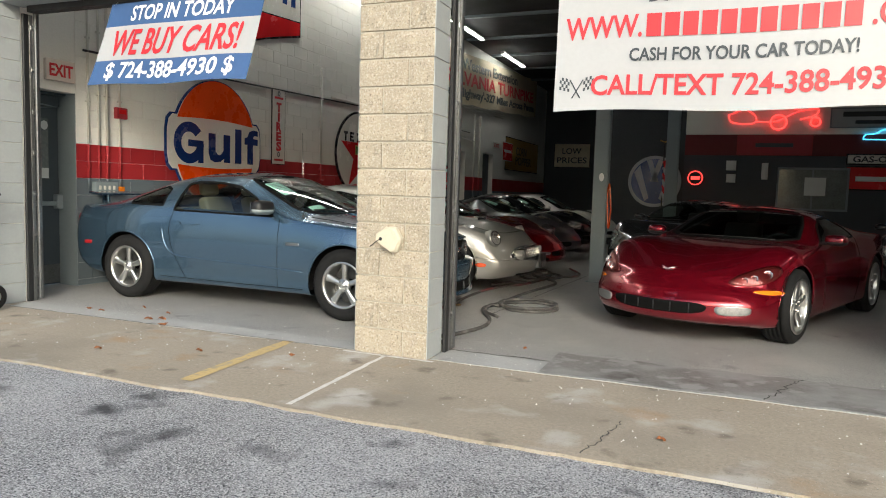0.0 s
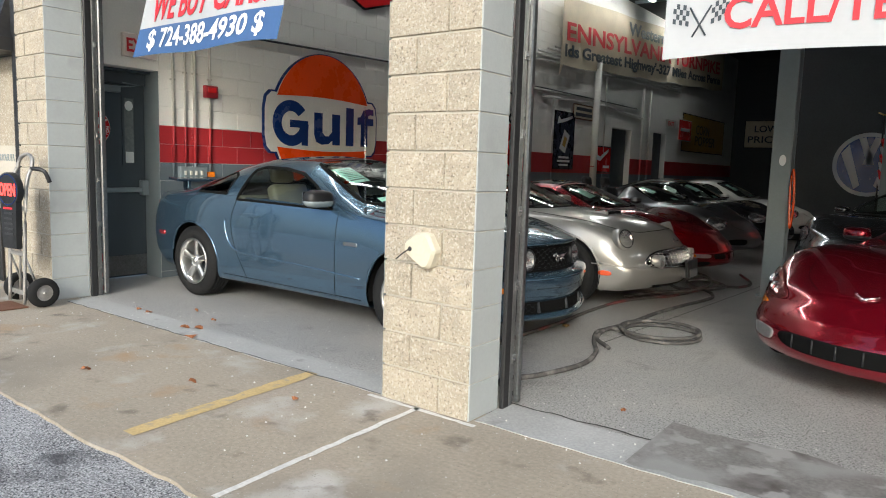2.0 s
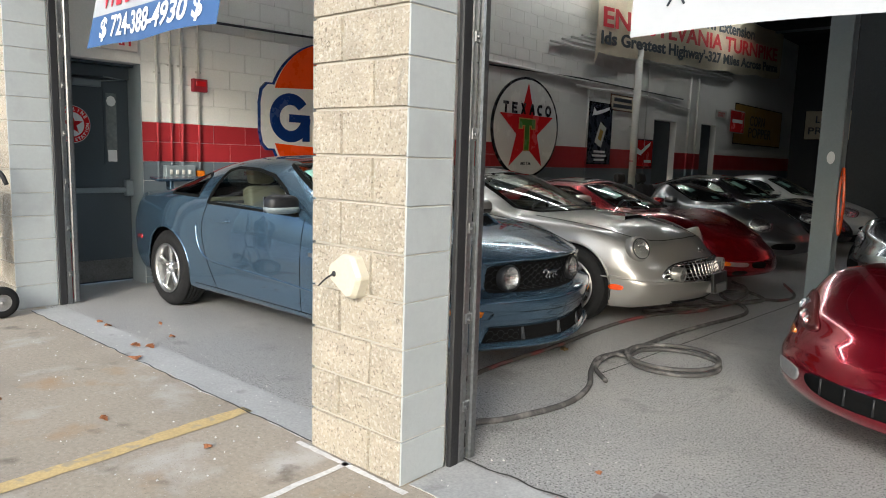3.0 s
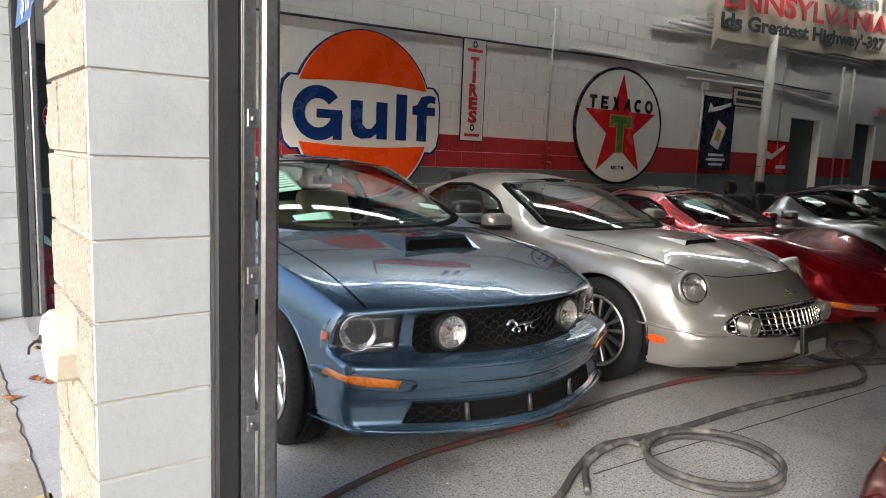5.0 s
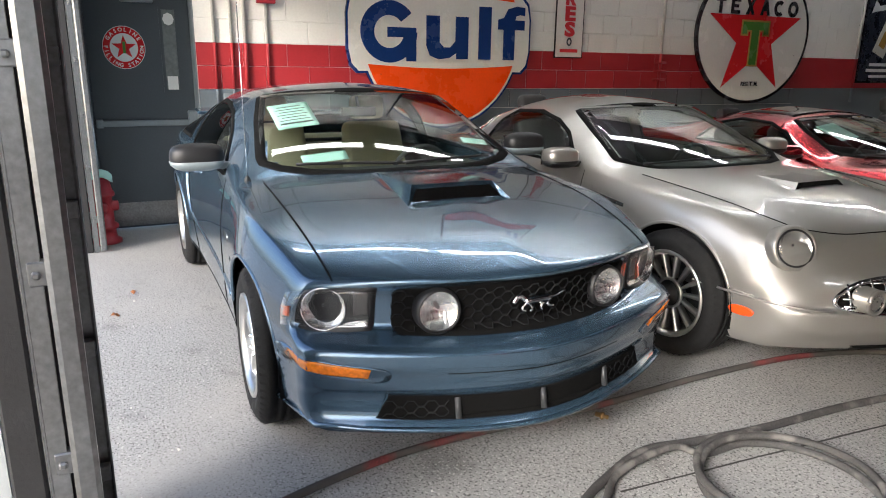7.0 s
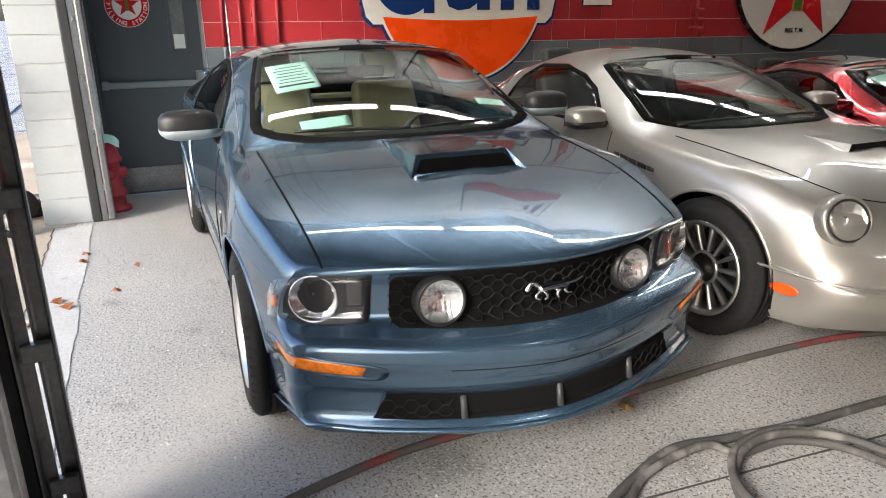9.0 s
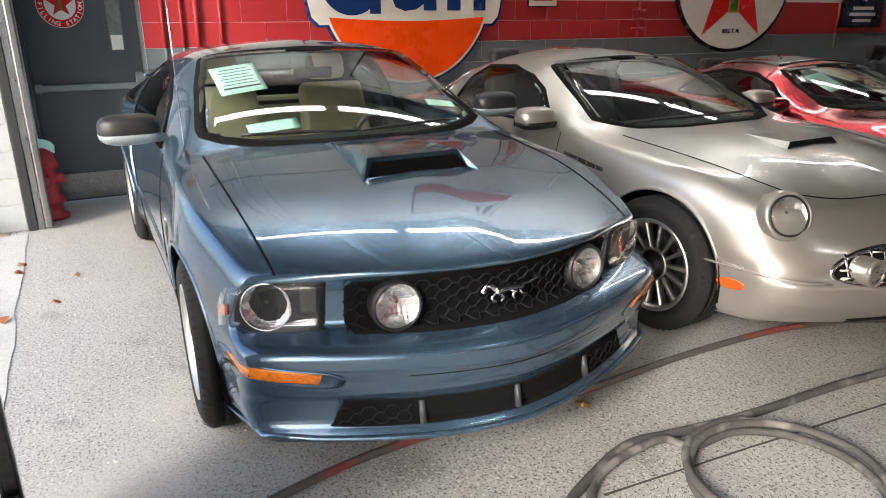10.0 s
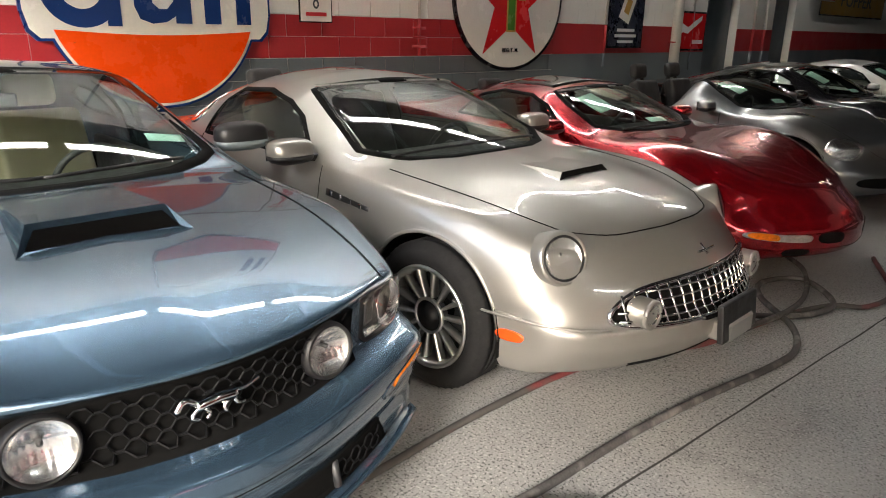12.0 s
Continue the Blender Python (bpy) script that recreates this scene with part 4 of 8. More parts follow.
def wheels(root, s, style, rim=None, steer=0.0):
    r, width = s["wheel"], s.get("tyre", 0.235)
    first = wheel_parts(style, r, width, rim or r * 0.66)
    made = []
    y = s["track"]
    for k, (hx, sd) in enumerate(((s["base"] / 2, -1), (s["base"] / 2, 1), (-s["base"] / 2, -1), (-s["base"] / 2, 1))):
        turn = (0 if sd < 0 else 180) + (steer if hx > 0 else 0)
        m = pose(hx, sd * y, r, 0, 0, turn)
        if k == 0:
            first.parent = root
            first.matrix_basis = m
            ob = first
        else:
            ob = copy_thing(first, m)
            ob.parent = root
            ob.matrix_basis = m
        ob.name = "wheel"
        made.append(ob)
    return made


def well_liners(root, s, radius):
    """Dark liners inside the arches, and a flat underbody."""
    for hx in (s["base"] / 2, -s["base"] / 2):
        for sd in (-1, 1):
            verts, faces = [], []
            n = 14
            for k in range(n + 1):
                a = radians(-12 + 204 * k / n)
                for yy in (0.42, s["track"] + s.get("tyre", 0.235) / 2 - 0.045):
                    verts.append((hx + (radius + 0.012) * math.cos(a), sd * yy, s["wheel"] + (radius + 0.012) * math.sin(a)))
            for k in range(n):
                faces.append((2 * k, 2 * k + 1, 2 * k + 3, 2 * k + 2))
            faces.append(tuple(2 * k for k in range(n + 1)))
            link_mesh("wheel_liner", verts, faces, M_MATT, root)


def arch_lips(root, sh, s, radius, material, width=0.012):
    for hx in (s["base"] / 2, -s["base"] / 2):
        for sd in (-1, 1):
            pts = []
            for k in range(33):
                a = radians(-8 + 196 * k / 32)
                x, z = hx + (radius + 0.004) * math.cos(a), s["wheel"] + (radius + 0.004) * math.sin(a)
                p, _ = sh.on("side", x, max(z, s["sill_z"][0][1] + 0.03), sd, -0.004)
                pts.append(p)
            tube("arch_lip", pts, width, material, root, n=6)


def mirror(root, x, y, z, sd, cap, base=M_PLASTIC, size=(0.11, 0.13, 0.075)):
    """A door mirror: rounded two-tone shell on a short arm, with its glass."""
    bm = bmesh.new()
    bmesh.ops.create_uvsphere(bm, u_segments=20, v_segments=12, radius=1)
    for v in bm.verts:
        c = v.co
        for i in range(3):
            c[i] = math.copysign(abs(c[i]) ** 0.62, c[i])
        if c.x < 0:
            c.x *= 0.45
    bm.transform(Matrix.Diagonal((size[0], size[1], size[2], 1)))
    ob = part("mirror", bm, cap, root, "door mirror", smooth=True)
    ob.location = (x, sd * y, z)
    bm = bmesh.new()
    bmesh.ops.create_uvsphere(bm, u_segments=20, v_segments=8, radius=1)
    for v in bm.verts:
        c = v.co
        for i in range(3):
            c[i] = math.copysign(abs(c[i]) ** 0.62, c[i])
        if c.x < 0:
            c.x *= 0.45
        if c.z > -0.25:
            c.z = -0.25
    bm.transform(Matrix.Diagonal((size[0] * 1.015, size[1] * 1.015, size[2] * 1.02, 1)))
    part("mirror_base", bm, base, ob, smooth=True)
    box("mirror_arm", -0.03, 0.03, -size[1] * 1.5 if sd > 0 else size[1] * 0.4, -size[1] * 0.4 if sd > 0 else size[1] * 1.5, -size[2] * 0.95, -size[2] * 0.45, base, ob, bevel=0.012, seg=2)
    box("mirror_glass", -size[0] * 0.5, -size[0] * 0.46, -size[1] * 0.85, size[1] * 0.85, -size[2] * 0.75, size[2] * 0.75, M_CHROME, ob)
    return ob


def seat(root, x, y, z, material, label="", lean=18, width=0.5):
    """A bucket seat with cushion, bolstered back and headrest."""
    base = box("seat_cushion", x - 0.25, x + 0.28, y - width / 2, y + width / 2, z, z + 0.16, material, root, label, bevel=0.05, seg=3)
    bm = box_bm(-0.07, 0.07, -width / 2, width / 2, 0, 0.62, 0.05, 3)
    for v in bm.verts:
        if abs(v.co.y) > width * 0.3:
            v.co.x += 0.04
        if v.co.z > 0.4:
            v.co.y *= 0.86
    ob = part("seat_back", bm, material, root, smooth=True)
    ob.matrix_basis = pose(x - 0.24, y, z + 0.10, 0, -lean, 0)
    bm = box_bm(-0.05, 0.05, -0.13, 0.13, 0, 0.17, 0.045, 3)
    ob = part("headrest", bm, material, root, smooth=True)
    ob.matrix_basis = pose(x - 0.45, y, z + 0.72, 0, -lean * 0.6, 0)
    return base


def cabin(root, s, seat_mat, floor=0.30, seat_x=-0.35, seats_y=(-0.36, 0.36), dash_x=0.55, dash_z=0.90, wheel_y=0.36, rear=True, w=0.74, seat_z=0.42):
    """Dark tub, dashboard, steering wheel and seats."""
    box("cabin_floor", -1.25, dash_x + 0.25, -w, w, floor - 0.03, floor, M_CABIN, root)
    for sd in (-1, 1):
        box("door_card", -0.9, dash_x + 0.15, sd * w - 0.03, sd * w + 0.03, floor, dash_z - 0.02, M_CABIN, root, bevel=0.02, seg=2)
    box("rear_bulkhead", -1.3, -1.22, -w, w, floor, dash_z, M_CABIN, root)
    bm = box_bm(dash_x - 0.18, dash_x + 0.28, -w, w, dash_z - 0.32, dash_z, 0.05, 3)
    part("dashboard", bm, M_CABIN, root, smooth=True)
    c = Vector((dash_x - 0.30, wheel_y, dash_z - 0.08))
    ring("steering_wheel", c, (-1, 0, 0.35), 0.18, 0.016, M_CABIN, root)
    disc("steering_hub", c, (-1, 0, 0.35), 0.07, M_CABIN, root, depth=0.03, dome=0.02, n=16)
    for y in seats_y:
        seat(root, seat_x, y, seat_z, seat_mat)
    if rear:
        box("rear_seat", -1.2, -0.85, -0.6, 0.6, seat_z - 0.02, seat_z + 0.14, seat_mat, root, bevel=0.05, seg=3)
        ob = box("rear_seat_back", -0.06, 0.06, -0.6, 0.6, 0, 0.5, seat_mat, root, bevel=0.05, seg=3)
        ob.matrix_basis = pose(-1.12, 0, seat_z + 0.1, 0, -22, 0)


def paper(sh, x, y, w, h, root, name="price_sheet", material=None, lines=True, turn=0.0):
    """A printed sheet behind the windscreen, lying just inside the glass."""
    pts = []
    c, s_ = math.cos(radians(turn)), math.sin(radians(turn))
    for a, b in ((-h / 2, -w / 2), (h / 2, -w / 2), (h / 2, w / 2), (-h / 2, w / 2)):
        pts.append((x + a * c - b * s_, y + a * s_ + b * c))
    ob = patch(name, sh, "top", pts, material or M_PAPER, root, "mint green printed price sheet", off=-0.010, thick=0.002, rings=3, smooth_top=True)
    if lines:
        for k in range(7):
            u = -h * 0.36 + k * h * 0.11
            wd = w * (0.75 if k % 2 else 0.6) if k < 6 else w * 0.8
            q = [(u, -wd / 2), (u + 0.006 + 0.008 * (k == 6), -wd / 2), (u + 0.006 + 0.008 * (k == 6), wd / 2), (u, wd / 2)]
            patch("print_line", sh, "top", [(x + a * c - b * s_, y + a * s_ + b * c) for a, b in q], M_INK_DARK, ob, off=-0.0085, thick=0.001, rings=1, smooth_top=True)
    return ob


def glazing(root, sh, panes, pane_mat=None, trim=0.022):
    """Cuts each pane's opening, sets the glass and its black seal. panes: (name, view, outline, sides)."""
    for name, plane, outline, signs in panes:
        for sd in signs:
            sh.open_under(plane, outline, sd)
    for name, plane, outline, signs in panes:
        for sd in signs:
            patch(name, sh, plane, outline, pane_mat or M_GLASS, root, sign=sd, off=0.001, thick=0.003, rings=10, smooth_top=plane == "top")
            border("seal", sh, plane, outline, trim * 2.6 if name == "windscreen" else trim, M_MATT, root, sign=sd, off=0.004)


def mirrored(half):
    """A closed outline from its half of (along, across), running from the middle line round to it again."""
    return half + [(a, -b) for a, b in half[::-1] if abs(b) > 1e-6]


def hex_mesh(sh, y0, y1, z0, z1, size, parent, material, name="grille_mesh", off=0.010, sign=1, radius=0.004, skip=()):
    """Honeycomb bars over part of the nose."""
    verts, faces = [], []
    dy, dz = size * 1.75, size * 0.62
    rows = int((z1 - z0) / dz) + 1
    for r in range(rows):
        z = z0 + r * dz
        cols = int((y1 - y0) / dy) + 1
        for c in range(cols):
            y = y0 + (c + (0.5 if r % 2 else 0)) * dy
            if y > y1 or any(math.hypot(y - a, z - b) < q for a, b, q in skip):
                continue
            pts = [(y - dy * 0.36, z), (y - dy * 0.16, z + dz * 0.85), (y + dy * 0.16, z + dz * 0.85), (y + dy * 0.36, z), (y + dy * 0.64, z)]
            segs = ((0, 1), (1, 2), (2, 3), (3, 4))
            for a, b in segs:
                pa, pb = pts[a], pts[b]
                if max(pa[0], pb[0]) > y1 or max(pa[1], pb[1]) > z1:
                    continue
                v, f = tube_data([sh.on("front", *pa, sign, off)[0], sh.on("front", *pb, sign, off)[0]], radius, 4)
                k = len(verts)
                verts += v
                faces += [tuple(q + k for q in t) for t in f[:4]]
    return tagged(link_mesh(name, verts, faces, material, parent), kind="stuff")


# --- blue coupe ---
MUS = dict(tail=-2.38, nose=2.21, base=2.72, wheel=0.345, track=0.812, tyre=0.24, flare=0.042, mid_z=0.66, step=0.025,
           top=[(-2.38, 0.95), (-2.28, 1.02), (-1.95, 1.045), (-1.66, 1.09), (-1.3, 1.235), (-0.95, 1.355), (-0.55, 1.41), (-0.25, 1.415), (0.05, 1.39), (0.12, 1.363), (0.45, 1.216), (0.80, 1.044), (0.88, 1.012), (1.1, 0.992), (1.5, 0.952), (1.85, 0.895), (2.05, 0.848), (2.21, 0.803)],
           edge=[(-2.38, 0.70), (-1.9, 0.72), (-1.55, 0.66), (-0.95, 0.585), (-0.3, 0.58), (0.05, 0.59), (0.5, 0.67), (0.85, 0.74), (1.4, 0.74), (1.95, 0.715), (2.21, 0.68)],
           drop=[(-2.38, 0.03), (-1.7, 0.035), (-1.1, 0.075), (-0.3, 0.065), (0.05, 0.06), (0.5, 0.055), (0.9, 0.040), (1.6, 0.050), (2.21, 0.055)],
           belt_z=[(-2.38, 0.86), (-1.9, 0.97), (-1.3, 0.995), (-0.7, 0.97), (0.5, 0.94), (1.0, 0.925), (1.5, 0.885), (1.95, 0.80), (2.21, 0.735)],
           belt_w=[(-2.38, 0.77), (-1.9, 0.85), (-1.2, 0.875), (-0.5, 0.87), (0.6, 0.87), (1.2, 0.86), (1.85, 0.83), (2.21, 0.79)],
           max_w=[(-2.38, 0.83), (-1.9, 0.895), (-1.2, 0.915), (0, 0.905), (1.0, 0.915), (1.75, 0.90), (2.21, 0.855)],
           sill_z=[(-2.38, 0.40), (-2.0, 0.25), (-1.0, 0.20), (1.0, 0.20), (1.9, 0.21), (2.21, 0.215)],
           lean=[(0.15, -0.04), (0.215, 0.01), (0.235, 0.058), (0.255, 0.054), (0.27, 0.022), (0.36, 0.022), (0.40, 0.045), (0.455, 0.056), (0.462, 0.064), (0.50, 0.072), (0.54, 0.074), (0.552, 0.06), (0.570, 0.0), (0.582, -0.05), (0.60, -0.075), (0.70, -0.066), (0.76, -0.045), (0.785, -0.006), (0.82, 0.0)],
           round_f=(0.04, 0.02), round_r=(0.16, 0.10), bow_f=0.34, bow_p=1.7, bow_r=0.16, ramp_f=0.85, lean_p=2.5)


def blue_coupe():
    s = MUS
    root = thing("car", -4.635, 7.005, 0, "metallic slate-blue coupe with a hood scoop, parked nose out", "car", 0.0, "cars in the row")
    sh = Shell(s)
    screen = mirrored([(0.93, 0), (0.91, 0.25), (0.86, 0.48), (0.79, 0.63), (0.72, 0.70), (0.66, 0.70), (0.32, 0.635), (0.08, 0.57), (0.06, 0.54), (0.08, 0.3), (0.09, 0)])
    rear_screen = mirrored([(-1.06, 0), (-1.06, 0.48), (-1.50, 0.54), (-1.60, 0)])
    side_win = [(0.52, 0.965), (0.22, 1.15), (0.02, 1.245), (-0.25, 1.285), (-0.56, 1.29), (-0.68, 1.26), (-0.74, 0.985)]
    quarter = [(-0.90, 1.03), (-0.895, 1.20), (-0.98, 1.228), (-1.10, 1.195), (-1.26, 1.125), (-1.35, 1.065), (-1.33, 1.035)]
    glazing(root, sh, [("windscreen", "top", screen, (1,)), ("rear_window", "top", rear_screen, (1,))])
    glazing(root, sh, [("side_window", "side", side_win, (1, -1)), ("quarter_window", "side", quarter, (1, -1))], M_TINT)
    sh.arches(((s["base"] / 2, s["wheel"]), (-s["base"] / 2, s["wheel"])), 0.388)
    body = sh.link(M_BLUE, root)
    tagged(body, "metallic slate-blue painted body")
    arch_lips(root, sh, s, 0.388, M_BLUE, 0.011)
    well_liners(root, s, 0.388)
    wheels(root, s, "five", 0.222, steer=-2)
    cabin(root, s, M_TAN, seat_x=-0.25, dash_x=0.56, dash_z=0.955, wheel_y=0.36)
    # nose
    gr = patch("grille", sh, "front", [(-0.50, 0.748), (-0.25, 0.764), (0, 0.768), (0.25, 0.764), (0.50, 0.748), (0.522, 0.735), (0.522, 0.60), (0.505, 0.578), (0.25, 0.574), (0, 0.574), (-0.25, 0.574), (-0.505, 0.578), (-0.522, 0.60), (-0.522, 0.735)], M_MATT, root, "black honeycomb grille", off=0.004, thick=0.03, rings=9)
    hex_mesh(sh, -0.50, 0.49, 0.580, 0.752, 0.040, gr, M_MESH, off=0.012, radius=0.0028, skip=((-0.365, 0.672, 0.088), (0.365, 0.672, 0.088)))
    for y in (-0.365, 0.365):
        round_lamp(sh, y, 0.672, 0.074, root, "fog_lamp", stick=0.040)
    for sd in (-1, 1):
        out = [(0.575 * sd, 0.752), (0.70 * sd, 0.748), (0.80 * sd, 0.738), (0.845 * sd, 0.715), (0.862 * sd, 0.66), (0.868 * sd, 0.595), (0.78 * sd, 0.582), (0.68 * sd, 0.582), (0.595 * sd, 0.586), (0.578 * sd, 0.61)]
        hl = patch("headlamp", sh, "front", out, M_PLASTIC, root, "wedge headlamp with clear lens", off=0.002, thick=0.03)
        c, n = sh.on("front", 0.742 * sd, 0.668, 1, 0.016)
        nn = Vector((1, 0.45 * sd, 0.05))
        lamp_bowl("reflector", c, nn, 0.078, hl, depth=0.035, ribs=10)
        ring("reflector_ring", c, nn, 0.079, 0.004, M_CHROME, hl)
        patch("side_reflector", sh, "front", [(0.60 * sd, 0.735), (0.648 * sd, 0.735), (0.648 * sd, 0.64), (0.60 * sd, 0.64)], M_DARKALLOY, hl, off=0.008)
        patch("reflector_shelf", sh, "front", [(0.60 * sd, 0.625), (0.66 * sd, 0.615), (0.74 * sd, 0.592), (0.60 * sd, 0.594)], M_REFLECT, hl, off=0.010)
        patch("lens", sh, "front", out, M_LENS, hl, off=0.020, thick=0.012, dome=0.010)
        patch("headlamp_marker", sh, "side", [(1.80, 0.63), (1.835, 0.63), (1.83, 0.665), (1.80, 0.66)], M_ORANGE, hl, sign=sd, off=0.010)
        patch("turn_signal_recess", sh, "front", rounded([(0.58 * sd, 0.478), (0.74 * sd, 0.502), (0.872 * sd, 0.520), (0.878 * sd, 0.462), (0.76 * sd, 0.438), (0.59 * sd, 0.426)], 4), M_BLUE, root, sign=1, off=0.003, thick=0.006, dome=-0.006)
        patch("turn_signal", sh, "front", [(0.635 * sd, 0.482), (0.74 * sd, 0.498), (0.868 * sd, 0.515), (0.872 * sd, 0.482), (0.76 * sd, 0.457), (0.64 * sd, 0.446)], M_AMBER, root, "amber turn signal", off=0.006)
        mirror(root, 0.47, 0.985, 1.055, sd, M_PLASTIC, M_STEEL, size=(0.09, 0.135, 0.07))
        patch("door_handle", sh, "side", rounded([(-0.62, 0.86), (-0.45, 0.865), (-0.38, 0.85), (-0.45, 0.835), (-0.60, 0.83)], 3), M_BLUE, root, sign=sd, off=0.022, thick=0.03)
        seam("door_seam", sh, "side", [(0.60, 0.95), (0.60, 0.60), (0.60, 0.27)], root, sd)
        seam("door_seam", sh, "side", [(-0.74, 0.98), (-0.78, 0.80), (-0.72, 0.55), (-0.56, 0.27)], root, sd)
        seam("sill_seam", sh, "side", [(-0.90, 0.275), (0.0, 0.265), (0.90, 0.265)], root, sd)
        seam("body_crease", sh, "side", [(0.90, 0.435), (0.3, 0.462), (-0.45, 0.488), (-0.66, 0.505), (-0.78, 0.56), (-0.84, 0.66), (-0.87, 0.79)], root, sd, 0.013, M_BLUE, off=-0.003)
        seam("hood_seam", sh, "top", [(0.88, sd * 0.735), (1.4, sd * 0.738), (1.75, sd * 0.725), (1.92, sd * 0.715)], root, 1, 0.004)
        patch("rear_marker", sh, "side", [(-2.05, 0.60), (-1.90, 0.605), (-1.90, 0.565), (-2.05, 0.56)], M_TAIL, root, sign=sd)
        patch("badge", sh, "side", [(0.70, 0.72), (0.86, 0.72), (0.86, 0.69), (0.70, 0.69)], M_PEWTER, root, sign=sd, off=0.003)
        patch("tail_lamp", sh, "front", [(0.45 * sd, 0.90), (0.75 * sd, 0.89), (0.75 * sd, 0.66), (0.45 * sd, 0.66)], M_TAIL, root, sign=-1)
    lower = patch("lower_intake", sh, "front", rounded([(0.0, 0.358), (0.3, 0.36), (0.54, 0.368), (0.565, 0.355), (0.60, 0.285), (0.58, 0.272), (0.3, 0.266), (0, 0.264), (-0.3, 0.266), (-0.58, 0.272), (-0.60, 0.285), (-0.565, 0.355), (-0.54, 0.368), (-0.3, 0.36)], 2), M_MATT, root, "dark lower intake", off=0.010, rings=10)
    for y in (-0.33, 0.0, 0.33):
        a, _ = sh.on("front", y, 0.355, 1, 0.006)
        b, _ = sh.on("front", y, 0.262, 1, 0.018)
        tube("intake_vane", [a, b], 0.012, M_VANE, lower)
    hex_mesh(sh, -0.56, -0.35, 0.278, 0.35, 0.04, lower, M_MESH, "intake_mesh", off=0.016, radius=0.0028)
    hex_mesh(sh, 0.35, 0.56, 0.278, 0.35, 0.04, lower, M_MESH, "intake_mesh", off=0.016, radius=0.0028)
    seam("plate_fold", sh, "front", [(-0.38, 0.462), (0, 0.455), (0.38, 0.462)], root, 1, 0.0022)
    seam("lip", sh, "front", [(-0.88, 0.255), (-0.5, 0.243), (0, 0.238), (0.5, 0.243), (0.88, 0.255)], root, 1, 0.012, M_BLUE, off=0.004)
    # emblem: a running figure in plain chrome strokes
    base, _ = sh.on("front", 0, 0.680, 1, 0.03)
    strokes = (((-0.055, 0.004), (0.0, 0.010), (0.05, 0.008)), ((-0.05, 0.010), (-0.082, 0.030), (-0.105, 0.006)), ((0.05, 0.014), (0.08, 0.014), (0.115, 0.028)), ((-0.05, -0.002), (-0.068, -0.022), (-0.05, -0.034)),
               ((-0.04, -0.004), (-0.02, -0.024), (-0.03, -0.036)), ((0.045, 0.0), (0.05, -0.020), (0.072, -0.026)), ((0.035, 0.0), (0.016, -0.022), (0.022, -0.036)))
    for i, st in enumerate(strokes):
        pts = spline([base + Vector((0, y, z)) for y, z in st], 6)
        tube("emblem" if i == 0 else "emblem_limb", pts, 0.017 if i == 0 else 0.010 if i == 1 else 0.006, M_CHROME, root, "chrome running-figure emblem" if i == 0 else "", n=6)
    # hood scoop
    def hood(x, y, up):
        return sh.on("top", x, y, 1, up)[0]
    v = [hood(0.96, -0.19, 0.004), hood(0.96, 0.19, 0.004), hood(1.44, 0.20, 0.062), hood(1.44, -0.20, 0.062), hood(1.54, -0.26, -0.004), hood(1.54, 0.26, -0.004), hood(0.98, -0.25, -0.004), hood(0.98, 0.25, -0.004),
         hood(1.455, -0.185, 0.046), hood(1.455, 0.185, 0.046), hood(1.50, 0.225, 0.003), hood(1.50, -0.225, 0.003)]
    sc = link_mesh("hood_scoop", v, [(0, 3, 2, 1), (0, 6, 4, 3), (1, 2, 5, 7), (3, 4, 11, 8), (2, 9, 10, 5), (3, 8, 9, 2), (4, 5, 10, 11)], M_BLUE, root)
    link_mesh("scoop_mouth", [v[8], v[9], v[10], v[11]], [(0, 3, 2, 1)], M_MATT, sc)
    # wing on posts
    wing = box("spoiler", -0.09, 0.09, -0.68, 0.68, -0.014, 0.014, M_BLUE, root, bevel=0.012, seg=2)
    wing.matrix_basis = pose(-2.10, 0, 1.125, 0, 6, 0)
    for y in (-0.5, 0.5):
        box("spoiler_post", -2.16, -2.06, y - 0.02, y + 0.02, 1.02, 1.12, M_BLUE, root, bevel=0.008)
    p, n = sh.on("top", 0.83, -0.80, 1, 0)
    tube("antenna", [p, p + Vector((-0.02, 0, 0.82))], 0.0025, M_CHROME, root, n=6)
    disc("antenna_base", p, (0, 0, 1), 0.016, M_PLASTIC, root, depth=0.02, dome=0.025, n=12)
    for y0, y1 in ((-0.55, 0.02), (0.0, 0.55)):
        pts = [sh.on("top", 0.86 - 0.12 * abs(y0 + (y1 - y0) * k / 8), y0 + (y1 - y0) * k / 8, 1, 0.014)[0] for k in range(9)]
        tube("wiper", pts, 0.008, M_PLASTIC, root, n=5)
    paper(sh, 0.31, -0.44, 0.23, 0.25, root, turn=2)
    paper(sh, 0.72, -0.38, 0.24, 0.07, root, "dash_slip", lines=False)
    paper(sh, 0.60, 0.56, 0.16, 0.05, root, "inspection_sticker", lines=False)
    tube("mirror_stem", [(0.12, 0, 1.335), (0.16, 0, 1.27)], 0.01, M_PLASTIC, root)
    box("inside_mirror", 0.15, 0.17, -0.11, 0.11, 1.22, 1.28, M_PLASTIC, root, bevel=0.008)
    return root


blue_coupe()

